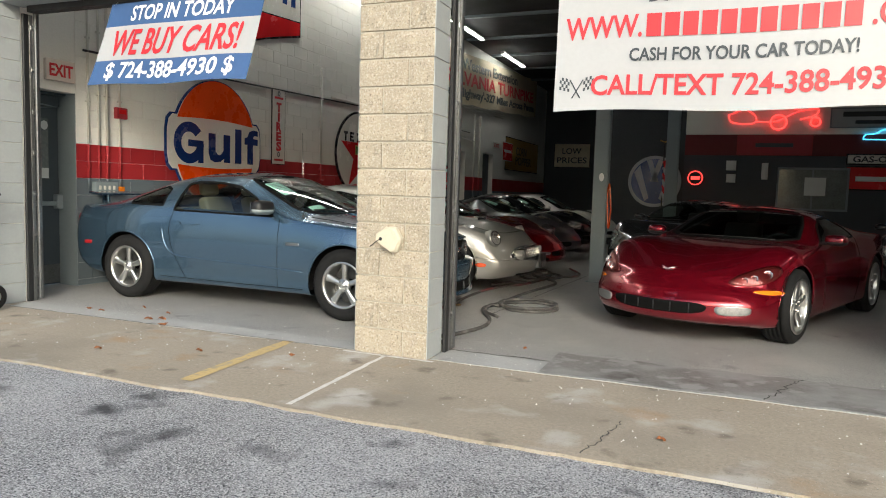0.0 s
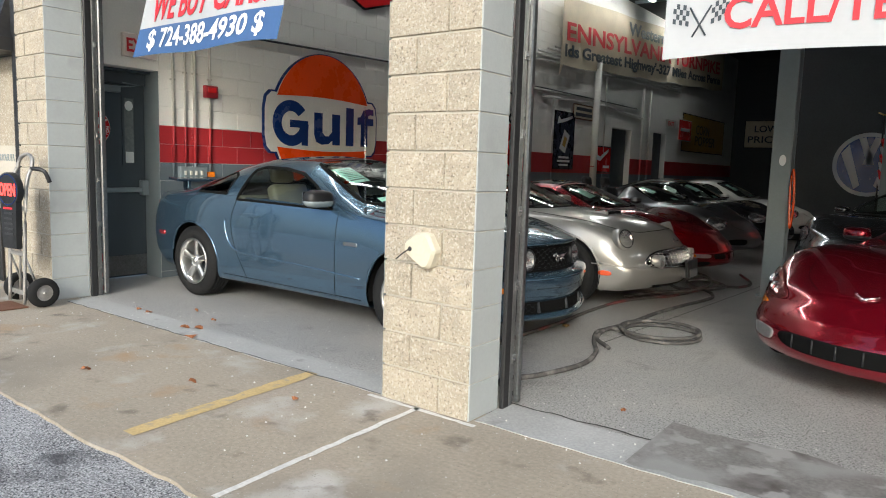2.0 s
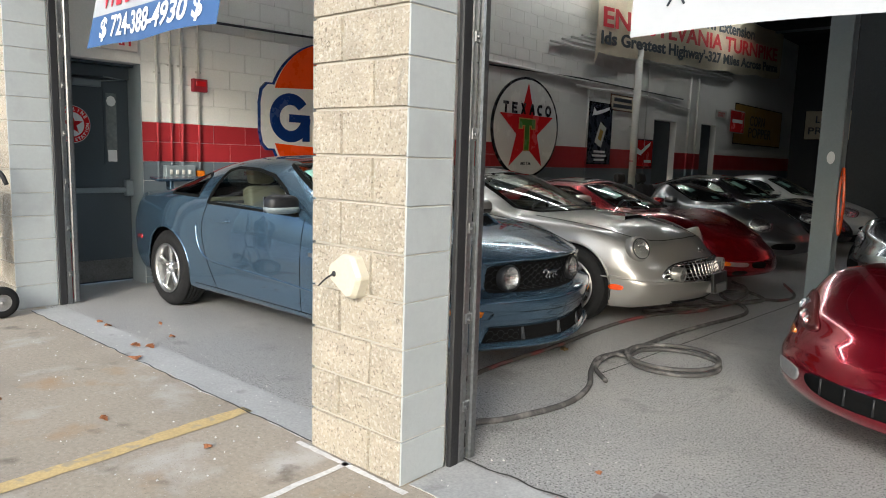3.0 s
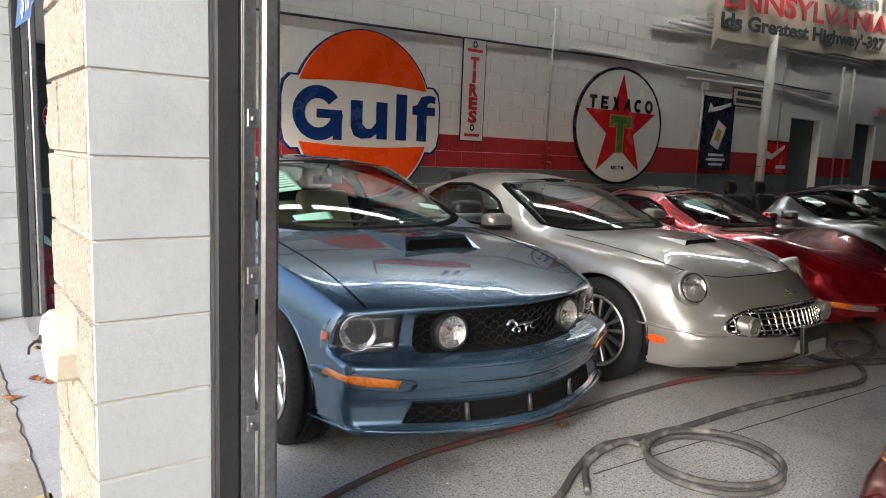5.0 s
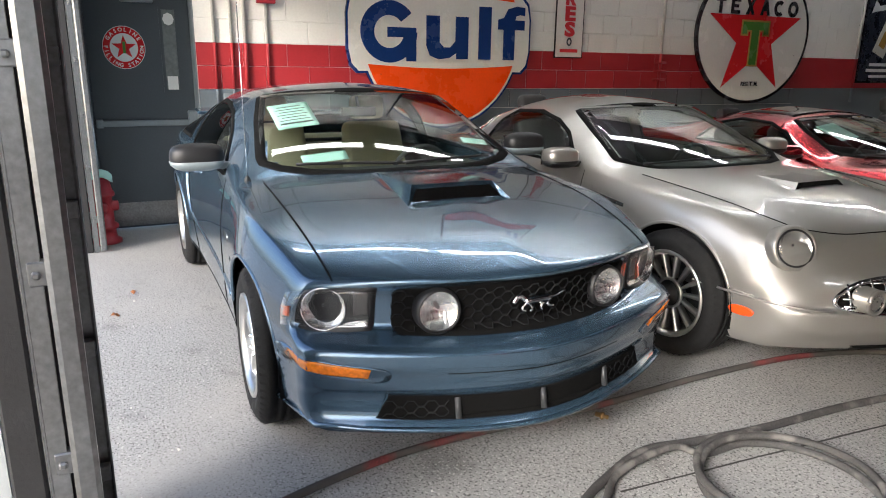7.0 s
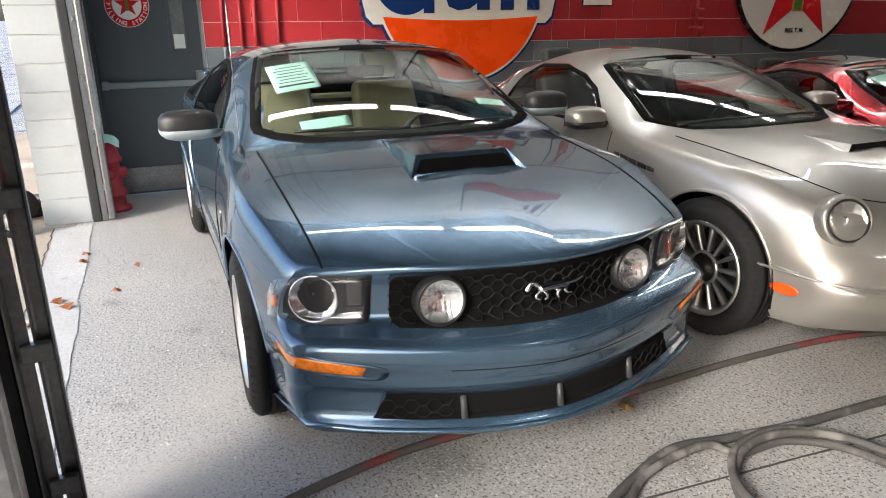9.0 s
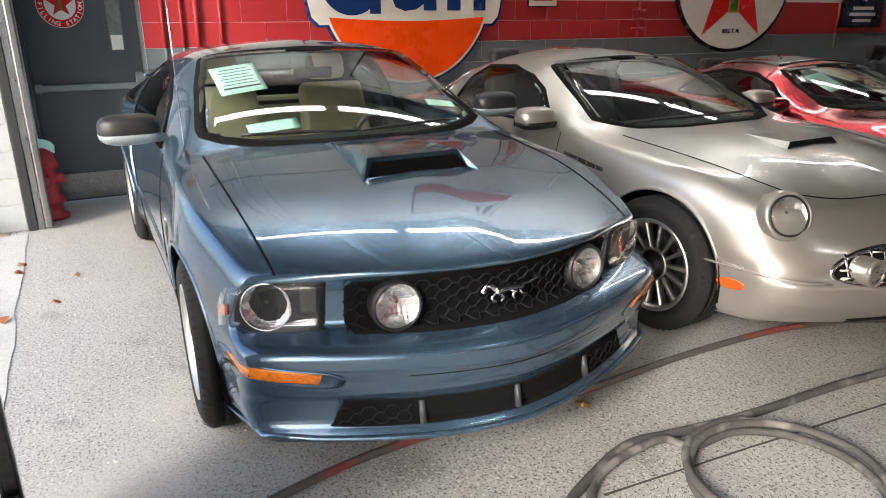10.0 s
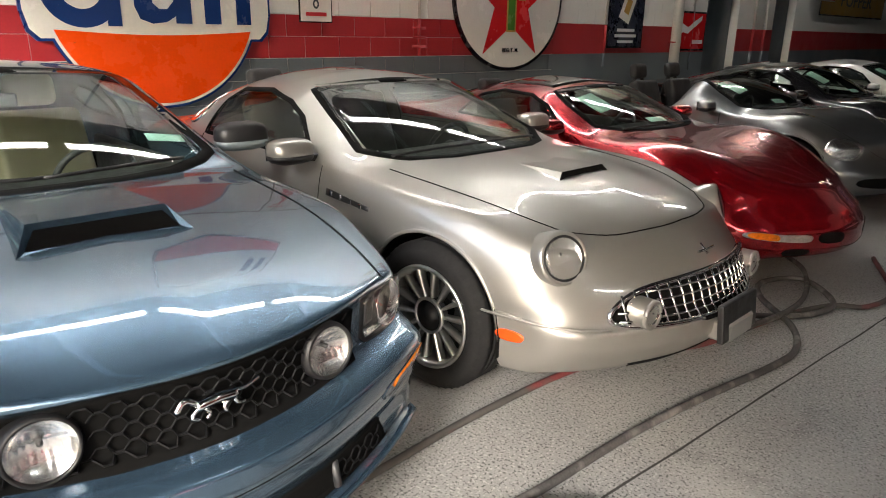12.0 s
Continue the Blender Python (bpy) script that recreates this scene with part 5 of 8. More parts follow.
# --- silver two-seater with a porthole roof ---
TBIRD = dict(tail=-2.35, nose=2.30, base=2.72, wheel=0.345, track=0.80, tyre=0.235, flare=0.022, mid_z=0.60,
             top=[(-2.35, 0.74), (-2.2, 0.86), (-1.8, 0.935), (-1.45, 0.97), (-1.25, 1.06), (-0.9, 1.255), (-0.5, 1.325), (-0.2, 1.325), (0.02, 1.295), (0.10, 1.266), (0.4, 1.138), (0.77, 0.974), (0.85, 0.960), (1.2, 0.938), (1.6, 0.895), (1.9, 0.83), (2.1, 0.765), (2.24, 0.69), (2.30, 0.63)],
             edge=[(-2.35, 0.55), (-1.8, 0.66), (-1.3, 0.60), (-0.8, 0.56), (-0.2, 0.56), (0.02, 0.575), (0.4, 0.65), (0.78, 0.72), (1.3, 0.66), (1.9, 0.56), (2.30, 0.45)],
             drop=[(-2.35, 0.03), (-1.6, 0.03), (-1.0, 0.09), (-0.3, 0.08), (0.1, 0.07), (0.7, 0.045), (1.4, 0.05), (2.30, 0.04)],
             belt_z=[(-2.35, 0.62), (-1.9, 0.84), (-1.2, 0.90), (-0.5, 0.90), (0.6, 0.89), (1.2, 0.87), (1.6, 0.845), (1.95, 0.775), (2.18, 0.70), (2.30, 0.58)],
             belt_w=[(-2.35, 0.66), (-1.8, 0.80), (-1.0, 0.84), (0.5, 0.85), (1.3, 0.83), (1.9, 0.76), (2.30, 0.62)],
             max_w=[(-2.35, 0.76), (-1.8, 0.88), (-1.0, 0.90), (0.5, 0.905), (1.3, 0.90), (1.9, 0.87), (2.30, 0.80)],
             sill_z=[(-2.35, 0.30), (-1.9, 0.22), (-1.0, 0.20), (1.0, 0.20), (1.9, 0.19), (2.30, 0.21)],
             lean=[(0.18, -0.16), (0.24, -0.06), (0.30, 0.0), (0.36, 0.03), (0.425, 0.035), (0.455, 0.0), (0.54, -0.03), (0.64, -0.08), (0.72, -0.12)],
             round_f=(0.12, 0.10), round_r=(0.25, 0.18), bow_f=0.40, bow_r=0.28, ramp_f=1.0)


def silver_tourer():
    s = TBIRD
    root = thing("car", -4.48, 9.155, 0, "silver two-seat coupe with porthole hardtop and egg-crate grille", "car", 1.2, "cars in the row")
    sh = Shell(s)
    screen = mirrored([(0.98, 0), (0.94, 0.3), (0.83, 0.53), (0.64, 0.70), (0.30, 0.615), (0.03, 0.54), (0.06, 0.3), (0.08, 0)])
    side_win = [(0.44, 0.915), (0.16, 1.10), (-0.02, 1.17), (-0.30, 1.215), (-0.62, 1.20), (-0.74, 1.12), (-0.78, 0.93)]
    port = ellipse(0.085, 0.085, 20, -1.02, 1.06)
    glazing(root, sh, [("windscreen", "top", screen, (1,)), ("side_window", "side", side_win, (1, -1)), ("porthole", "side", port, (1, -1))], M_GLASS)
    sh.arches(((s["base"] / 2, s["wheel"]), (-s["base"] / 2, s["wheel"])), 0.385)
    tagged(sh.link(M_SILVER, root), "silver painted body")
    arch_lips(root, sh, s, 0.385, M_SILVER, 0.010)
    well_liners(root, s, 0.385)
    wheels(root, s, "fins", 0.235, steer=3)
    cabin(root, s, M_CABIN, seat_x=-0.35, dash_x=0.52, dash_z=0.90, rear=False, w=0.72)
    for sd in (-1, 1):
        border("porthole_ring", sh, "side", port, 0.03, M_CHROME, root, sign=sd, off=0.010)
        # round lamp in a rounded housing
        c, n = sh.on("front", 0.69 * sd, 0.705, 1, 0.0)
        nn = (n + Vector((0.45, 0.05 * sd, 0.0))).normalized()
        c = c + nn * 0.018
        prof = [(0.086, -0.03), (0.088, -0.004), (0.096, 0.006), (0.106, 0.004), (0.114, -0.012), (0.118, -0.05), (0.116, -0.12)]
        hs = lathe("headlamp_housing", prof, M_SILVER, root, "", n=36)
        hs.matrix_basis = Matrix.Translation(c) @ nn.to_track_quat("Z", "Y").to_matrix().to_4x4()
        hl = lamp_bowl("headlamp", c - nn * 0.004, nn, 0.088, root, "large round headlamp in a body-coloured ring", depth=0.045, ribs=7)
        ring("bezel", c, nn, 0.089, 0.006, M_PLASTIC, root)
        disc("lens", c, nn, 0.088, M_LENS, root, depth=0.002, dome=0.022)
        patch("marker_lamp", sh, "side", rounded([(1.735, 0.385), (1.765, 0.402), (1.82, 0.402), (1.86, 0.388), (1.85, 0.362), (1.80, 0.355), (1.75, 0.362)], 3), M_ORANGE, root, "orange oval side marker", sign=sd, off=0.006)
        mirror(root, 0.42, 0.98, 0.975, sd, M_SILVER, M_PLASTIC, size=(0.10, 0.12, 0.065))
        seam("door_seam", sh, "side", [(0.52, 0.90), (0.54, 0.60), (0.52, 0.26)], root, sd)
        seam("door_seam", sh, "side", [(-0.80, 0.92), (-0.82, 0.60), (-0.74, 0.26)], root, sd)
        patch("fender_vent", sh, "side", [(0.60, 0.80), (0.95, 0.765), (0.95, 0.745), (0.60, 0.765)], M_PLASTIC, root, sign=sd, off=0.004)
        for k in range(4):
            patch("vent_fin", sh, "side", [(0.64 + 0.08 * k, 0.792 - 0.008 * k), (0.655 + 0.08 * k, 0.792 - 0.008 * k), (0.655 + 0.08 * k, 0.77 - 0.008 * k), (0.64 + 0.08 * k, 0.77 - 0.008 * k)], M_CHROME, root, sign=sd, off=0.008)
        seam("bumper_edge", sh, "side", [(1.735, 0.475), (1.85, 0.467)], root, sd, 0.007, M_SILVER, off=0.004)
        seam("bumper_edge", sh, "front", [(0.90 * sd, 0.468), (0.75 * sd, 0.448), (0.62 * sd, 0.44)], root, 1, 0.007, M_SILVER, off=0.004)
        # fog lamps in bullet pods
        c, n = sh.on("front", 0.47 * sd, 0.452, 1, 0.06)
        disc("fog_pod", c, (1, 0.05 * sd, 0), 0.062, M_SILVER, root, depth=0.14, dome=0.0)
        ring("fog_rim", c, (1, 0.05 * sd, 0), 0.053, 0.011, M_SILVER, root)
        lamp_bowl("fog_lamp", c + Vector((0.004, 0, 0)), (1, 0.05 * sd, 0), 0.040, root, depth=0.015, ribs=5)
        seam("hood_seam", sh, "top", [(0.88, sd * 0.70), (1.3, sd * 0.69), (1.62, sd * 0.65), (1.84, sd * 0.575)], root, 1, 0.004)
    seam("hood_front_seam", sh, "top", [(1.84, -0.575), (1.98, -0.4), (2.05, -0.2), (2.07, 0), (2.05, 0.2), (1.98, 0.4), (1.84, 0.575)], root, 1, 0.004)
    out = rounded([(0, 0.60), (0.3, 0.592), (0.50, 0.565), (0.60, 0.50), (0.57, 0.45), (0.3, 0.435), (0, 0.432), (-0.3, 0.435), (-0.57, 0.45), (-0.60, 0.50), (-0.50, 0.565), (-0.3, 0.592)], 4)
    gr = patch("grille", sh, "front", out, M_MATT, root, "chrome egg-crate grille", off=0.008, rings=8)
    border("grille_frame", sh, "front", out, 0.018, M_CHROME, gr, off=0.012)
    for k in range(21):
        y = -0.55 + 0.055 * k
        h = 0.078 * math.sqrt(max(0.05, 1 - (y / 0.62) ** 4))
        seam("grille_bar", sh, "front", [(y, 0.516 - h), (y, 0.516 + h)], gr, 1, 0.006, M_CHROME, off=0.012)
    for z in (0.462, 0.498, 0.534, 0.568):
        seam("grille_bar", sh, "front", [(-0.58 + 2.4 * max(0, z - 0.51), z), (0, z), (0.58 - 2.4 * max(0, z - 0.51), z)], gr, 1, 0.006, M_CHROME, off=0.014)
    c, _ = sh.on("front", 0.02, 0.36, 1, 0.05)
    pl = box("plate_holder", -0.015, 0.015, -0.17, 0.17, -0.085, 0.085, M_PLASTIC, root, "blank black front plate", bevel=0.008, seg=2)
    pl.matrix_basis = pose(c.x - 0.006, 0.0, 0.405, 0, -6, 0)
    box("plate_bracket", 2.1, c.x + 0.02, -0.12, 0.12, 0.31, 0.40, M_SILVER, root, bevel=0.01)
    patch("lower_intake", sh, "front", rounded([(-0.42, 0.262), (0.42, 0.262), (0.45, 0.25), (0.40, 0.235), (-0.40, 0.235), (-0.45, 0.25)], 3), M_MATT, root, off=0.004)
    c, _ = sh.on("front", 0, 0.66, 1, 0.008)
    tube("emblem", [c + Vector((0, -0.07, 0.0)), c, c + Vector((0, 0.07, 0.0))], 0.006, M_CHROME, root, "chrome winged emblem")
    tube("emblem_tail", [c + Vector((-0.03, 0, 0.02)), c + Vector((0.01, 0, -0.02))], 0.006, M_CHROME, root)

    def hood(x, y, up):
        return sh.on("top", x, y, 1, up)[0]
    v = [hood(1.18, -0.02, 0.002), hood(1.2, -0.15, -0.003), hood(1.52, -0.17, 0.03), hood(1.52, 0.17, 0.03), hood(1.2, 0.15, -0.003), hood(1.54, -0.21, -0.004), hood(1.54, 0.21, -0.004), hood(1.535, -0.15, 0.004), hood(1.535, 0.15, 0.004)]
    sc = link_mesh("hood_scoop", v, [(0, 1, 2, 3, 4), (1, 5, 2), (4, 3, 6)], M_SILVER, root)
    link_mesh("scoop_mouth", [v[2], v[3], v[8], v[7], v[5], v[6]], [(0, 3, 2, 1), (0, 4, 3), (1, 2, 5)], M_MATT, sc)
    for y0, y1 in ((-0.60, -0.02), (-0.05, 0.52)):
        pts = [sh.on("top", 0.84 - 0.10 * abs(y0 + (y1 - y0) * k / 8), y0 + (y1 - y0) * k / 8, 1, 0.014)[0] for k in range(9)]
        tube("wiper", pts, 0.008, M_PLASTIC, root, n=5)
    return root


silver_tourer()

# --- low red sports coupes ---
def low_spec(tail=-2.28, nose=2.27, base=2.66, roof=1.20, width=0.92, wheel=0.335):
    k = roof / 1.20
    real_tail, real_nose, tail, nose = tail, nose, -2.28, 2.27
    spec = dict(tail=tail, nose=nose, base=base, wheel=wheel, track=width - 0.12, tyre=0.25, flare=0.035, mid_z=0.55, step=0.04,
                top=[(tail, 0.80), (tail + 0.1, 0.92), (-1.7, 0.955), (-1.2, 1.03 * k), (-0.7, 1.16 * k), (-0.35, 1.20 * k), (-0.1, 1.195 * k), (0.05, 1.175 * k), (0.13, 1.145 * k), (0.4, 1.032 * k), (0.72, 0.896), (0.82, 0.876), (1.2, 0.845), (1.6, 0.765), (1.95, 0.66), (nose - 0.08, 0.565), (nose, 0.50)],
                edge=[(tail, 0.70), (-1.7, 0.72), (-1.2, 0.58), (-0.5, 0.52), (-0.1, 0.53), (0.05, 0.55), (0.4, 0.62), (0.8, 0.70), (1.3, 0.66), (1.9, 0.60), (nose, 0.5)],
                drop=[(tail, 0.03), (-1.5, 0.04), (-0.8, 0.07), (-0.1, 0.06), (0.5, 0.05), (0.9, 0.02), (1.2, -0.018), (1.5, -0.032), (1.8, -0.015), (nose, 0.03)],
                belt_z=[(tail, 0.72), (-1.8, 0.90), (-1.2, 0.90), (-0.4, 0.86), (0.5, 0.83), (1.0, 0.81), (1.4, 0.80), (1.7, 0.73), (1.95, 0.63), (nose, 0.46)],
                belt_w=[(tail, 0.78), (-1.6, 0.86), (-0.6, 0.82), (0.4, 0.82), (1.2, 0.84), (1.8, 0.80), (nose, 0.66)],
                max_w=[(tail, 0.84), (-1.6, width), (-0.5, width - 0.02), (0.5, width - 0.02), (1.3, width), (1.9, width - 0.03), (nose, width - 0.12)],
                sill_z=[(tail, 0.30), (-1.8, 0.18), (-1.0, 0.15), (1.0, 0.15), (1.9, 0.16), (nose, 0.20)],
                lean=[(0.12, -0.14), (0.2, -0.03), (0.28, 0.02), (0.36, 0.02), (0.44, -0.02), (0.55, -0.1)],
                round_f=(0.10, 0.12), round_r=(0.2, 0.12), bow_f=0.48, bow_r=0.2, ramp_f=1.0)
    for key in ("top", "edge", "drop", "belt_z", "belt_w", "max_w", "sill_z"):
        # the ends beyond the cabin are drawn in to the true length
        spec[key] = [(x if abs(x) < 1.0 else math.copysign(1.0 + (abs(x) - 1.0) * ((real_nose if x > 0 else -real_tail) - 1.0) / ((nose if x > 0 else -tail) - 1.0), x), q) for x, q in spec[key]]
    spec["tail"], spec["nose"] = real_tail, real_nose
    return spec


def sports_car(name, at, label, body_mat, s, style="star", closed=True, lamps="slant", sheet=True, group="cars in the row", seat_mat=None, detail=True, roof_mat=None, rim=None, steer=0, lampside=(-1, 1)):
    """A low sports car: coupe or open roadster."""
    root = thing("car", at[0], at[1], 0, label, "car", at[2], group)
    open_top = not closed
    if open_top:
        s = dict(s)
        s["top"] = [(x, z if x > 0.06 or x < -1.2 else (1.14 if -0.04 < x else 0.88)) for x, z in s["top"]]
        s["edge"] = [(x, w if x > -0.2 or x < -1.5 else 0.66) for x, w in s["edge"]]
    sh = Shell(s)
    k = s["top"][6][1] / 1.195 if closed else 0.97
    screen = mirrored([(0.86, 0), (0.82, 0.3), (0.74, 0.48), (0.60, 0.64), (0.30, 0.58), (0.10, 0.51), (0.12, 0.25), (0.13, 0)])
    panes = [("windscreen", "top", screen, (1,))]
    if closed:
        panes.append(("side_window", "side", [(0.42, 0.855), (0.15, 1.02 * k), (-0.05, 1.085 * k), (-0.4, 1.10 * k), (-0.62, 1.05 * k), (-0.72, 0.90)], (1, -1)))
        panes.append(("rear_window", "top", mirrored([(-0.72, 0), (-0.74, 0.42), (-1.4, 0.5), (-1.55, 0)]), (1,)))
    glazing(root, sh, panes, M_TINT if lamps == "slant" else M_GLASS)
    if open_top:
        sh.open_under("top", mirrored([(0.02, 0), (0.02, 0.56), (-0.9, 0.60), (-1.0, 0)]))
    radius = s["wheel"] + 0.035
    sh.arches(((s["base"] / 2, s["wheel"]), (-s["base"] / 2, s["wheel"])), radius)
    sh.link(body_mat, root)
    arch_lips(root, sh, s, radius, body_mat, 0.010)
    well_liners(root, s, radius)
    wheels(root, s, style, rim or s["wheel"] * 0.70, steer)
    cabin(root, s, seat_mat or M_CABIN, floor=0.25, seat_x=-0.32, dash_x=0.46, dash_z=0.83, rear=False, w=0.68, seat_z=0.28 if closed else 0.36)
    if closed and roof_mat:
        patch("roof_panel", sh, "top", mirrored([(0.04, 0), (0.03, 0.46), (-0.55, 0.45), (-0.58, 0)]), roof_mat, root, off=0.004)
    for sd in (-1, 1):
        if lamps == "slant":
            hl = patch("headlamp", sh, "front", rounded([(0.52 * sd, 0.56), (0.66 * sd, 0.66), (0.80 * sd, 0.70), (0.84 * sd, 0.63), (0.78 * sd, 0.56), (0.66 * sd, 0.53)], 4), M_SMOKE, root, "slanted rose-tinted headlamp", off=0.014)
            patch("lamp_tray", sh, "front", rounded([(0.52 * sd, 0.56), (0.66 * sd, 0.66), (0.80 * sd, 0.70), (0.84 * sd, 0.63), (0.78 * sd, 0.56), (0.66 * sd, 0.53)], 4), M_ROSE, hl, off=0.003)
            for y, z, r in ((0.63, 0.575, 0.035), (0.69, 0.59, 0.04), (0.765, 0.625, 0.05)):
                c, n = sh.on("front", y * sd, z, 1, 0.004)
                lamp_bowl("reflector", c + n * 0.006, n * 0.5 + Vector((1, 0, 0.3)), r * 0.8, hl, depth=0.015, ribs=3)
            patch("turn_signal", sh, "side", rounded([(1.66, 0.475), (1.72, 0.50), (1.86, 0.50), (1.90, 0.485), (1.80, 0.465)], 3), M_AMBER, root, "amber marker", sign=sd, off=0.005)
            patch("fog_lamp", sh, "front", rounded([(0.50 * sd, 0.36), (0.70 * sd, 0.365), (0.73 * sd, 0.33), (0.70 * sd, 0.295), (0.52 * sd, 0.29)], 3), M_FLUTE, root, "clear rectangular fog lamp", off=0.004)
        elif lamps == "popup":
            seam("lamp_door_seam", sh, "top", [(1.55, 0.45 * sd), (1.85, 0.42 * sd), (1.88, 0.70 * sd), (1.58, 0.74 * sd), (1.55, 0.45 * sd)], root, 1, 0.0012)
            tl = patch("front_lamp", sh, "front", rounded([(0.46 * sd, 0.362), (0.62 * sd, 0.373), (0.78 * sd, 0.388), (0.79 * sd, 0.352), (0.62 * sd, 0.328), (0.47 * sd, 0.322)], 4), M_FLUTE, root, "clear and amber front lamp", off=0.005)
            patch("amber_corner", sh, "front", rounded([(0.66 * sd, 0.374), (0.77 * sd, 0.384), (0.78 * sd, 0.356), (0.66 * sd, 0.336)], 3), M_AMBER, tl, off=0.008)
            patch("duct", sh, "front", rounded([(0.20 * sd, 0.36), (0.38 * sd, 0.37), (0.38 * sd, 0.31), (0.20 * sd, 0.30)], 3), M_MATT, root, off=0.004)
            patch("lower_duct", sh, "front", rounded([(0.46 * sd, 0.27), (0.60 * sd, 0.275), (0.60 * sd, 0.235), (0.47 * sd, 0.23)], 3), M_MATT, root, off=0.004)
        else:
            hl = patch("headlamp", sh, "front", rounded([(0.56 * sd, 0.63), (0.68 * sd, 0.69), (0.78 * sd, 0.66), (0.82 * sd, 0.57), (0.74 * sd, 0.51), (0.62 * sd, 0.53)], 4), M_REFLECT, root, "clear oval headlamp", off=0.006)
            patch("lens", sh, "front", rounded([(0.56 * sd, 0.63), (0.68 * sd, 0.69), (0.78 * sd, 0.66), (0.82 * sd, 0.57), (0.74 * sd, 0.51), (0.62 * sd, 0.53)], 4), M_LENS, hl, off=0.020, dome=0.01)
            patch("side_duct", sh, "front", rounded([(0.40 * sd, 0.36), (0.66 * sd, 0.36), (0.68 * sd, 0.29), (0.42 * sd, 0.28)], 3), M_MATT, root, off=0.004)
            if open_top:
                pts = [(-0.78, sd * 0.36 + 0.17 * math.cos(radians(a)), 0.86 + 0.24 * math.sin(radians(a))) for a in range(0, 181, 15)]
                tube("roll_hoop", pts, 0.022, M_PLASTIC, root)
        mirror(root, 0.40, 0.94, 0.90, sd, body_mat, M_PLASTIC, size=(0.09, 0.10, 0.055))
        seam("door_seam", sh, "side", [(0.50, 0.84), (0.52, 0.5), (0.50, 0.22)], root, sd)
        seam("door_seam", sh, "side", [(-0.74, 0.88), (-0.76, 0.5), (-0.66, 0.22)], root, sd)
        seam("hood_seam", sh, "top", [(0.84, sd * 0.68), (1.3, sd * 0.62), (1.75, sd * 0.52), (2.0, sd * 0.30)], root, 1, 0.0018)
    if lamps == "slant":
        out = rounded([(-0.38, 0.375), (0, 0.38), (0.38, 0.375), (0.42, 0.32), (0.3, 0.285), (0, 0.28), (-0.3, 0.285), (-0.42, 0.32)], 4)
        gi = patch("front_intake", sh, "front", out, M_MATT, root, "dark slot intake", off=0.004)
        for y in (-0.3, -0.15, 0, 0.15, 0.3):
            seam("intake_fin", sh, "front", [(y, 0.29), (y, 0.37)], gi, 1, 0.006, M_PLASTIC, off=0.006)
        seam("air_dam", sh, "front", [(-0.7, 0.185), (-0.35, 0.175), (0, 0.172), (0.35, 0.175), (0.7, 0.185)], root, 1, 0.025, M_PLASTIC, off=-0.02)
        c, n = sh.on("top", 2.02, 0, 1, 0.004)
        for a, b in (((-0.02, -0.07), (0.03, 0.02)), ((-0.02, 0.07), (0.03, -0.02))):
            tube("emblem", [c + Vector((a[0], a[1], -a[0] * 0.5)), c + Vector((b[0], b[1], -b[0] * 0.5 + 0.006))], 0.008, M_CHROME, root, "small crossed emblem")
    elif lamps == "popup":
        c, n = sh.on("top", 2.05, 0, 1, 0.004)
        for a, b in (((-0.02, -0.05), (0.03, 0.02)), ((-0.02, 0.05), (0.03, -0.02))):
            tube("emblem", [c + Vector((a[0], a[1], -a[0] * 0.5)), c + Vector((b[0], b[1], -b[0] * 0.5 + 0.006))], 0.006, M_CHROME, root, "small crossed emblem")
        border("plate_panel", sh, "front", rounded([(-0.18, 0.38), (0.18, 0.38), (0.17, 0.26), (-0.17, 0.26)], 2), 0.006, M_RUBY, root)
    if sheet:
        paper(sh, 0.34, -0.30, 0.24, 0.24, root, turn=6, lines=False)
        paper(sh, 0.66, 0.10, 0.24, 0.06, root, "dash_slip", lines=False)
    for y0, y1 in ((-0.5, 0.0), (0.0, 0.48)):
        pts = [sh.on("top", 0.80 - 0.10 * abs(y0 + (y1 - y0) * q / 6), y0 + (y1 - y0) * q / 6, 1, 0.012)[0] for q in range(7)]
        tube("wiper", pts, 0.007, M_PLASTIC, root, n=5)
    return root


sports_car("car", (0.37, 8.82, -112), "glossy dark red sports coupe facing the open bay door", M_RUBY, low_spec(base=2.69), "star", lamps="slant", sheet=False, group="cars facing the door", roof_mat=M_INK, rim=0.245)
sports_car("car", (-4.58, 11.45, -1), "bright red low sports coupe with hidden headlamps", M_SCARLET, low_spec(), "star", lamps="popup", roof_mat=M_INK)
sports_car("car", (-4.62, 14.0, -2), "silver-grey open roadster with twin roll hoops", M_PEWTER, low_spec(-2.15, 2.10, 2.42, 1.22, 0.88), "plain", closed=False, lamps="oval")
sports_car("car", (-4.62, 16.4, -2), "black sports coupe in the row", M_INK, low_spec(-2.15, 2.15, 2.5, 1.25, 0.89), "plain", lamps="oval")
sports_car("car", (-4.5, 18.8, -2), "white sports coupe in the dim row", M_IVORY, low_spec(-2.15, 2.15, 2.5, 1.25, 0.89), "plain", lamps="oval")
sports_car("car", (-0.35, 13.6, -118), "gunmetal grey small roadster with its roof up", M_GUN, low_spec(-2.0, 1.95, 2.33, 1.24, 0.86, 0.30), "plain", lamps="oval", sheet=False, group="cars facing the door", roof_mat=M_INK)
sports_car("car", (3.4, 13.2, -105), "black coupe standing behind the red one", M_INK, low_spec(-2.15, 2.15, 2.5, 1.3, 0.89), "plain", lamps="oval", sheet=False, group="cars facing the door")

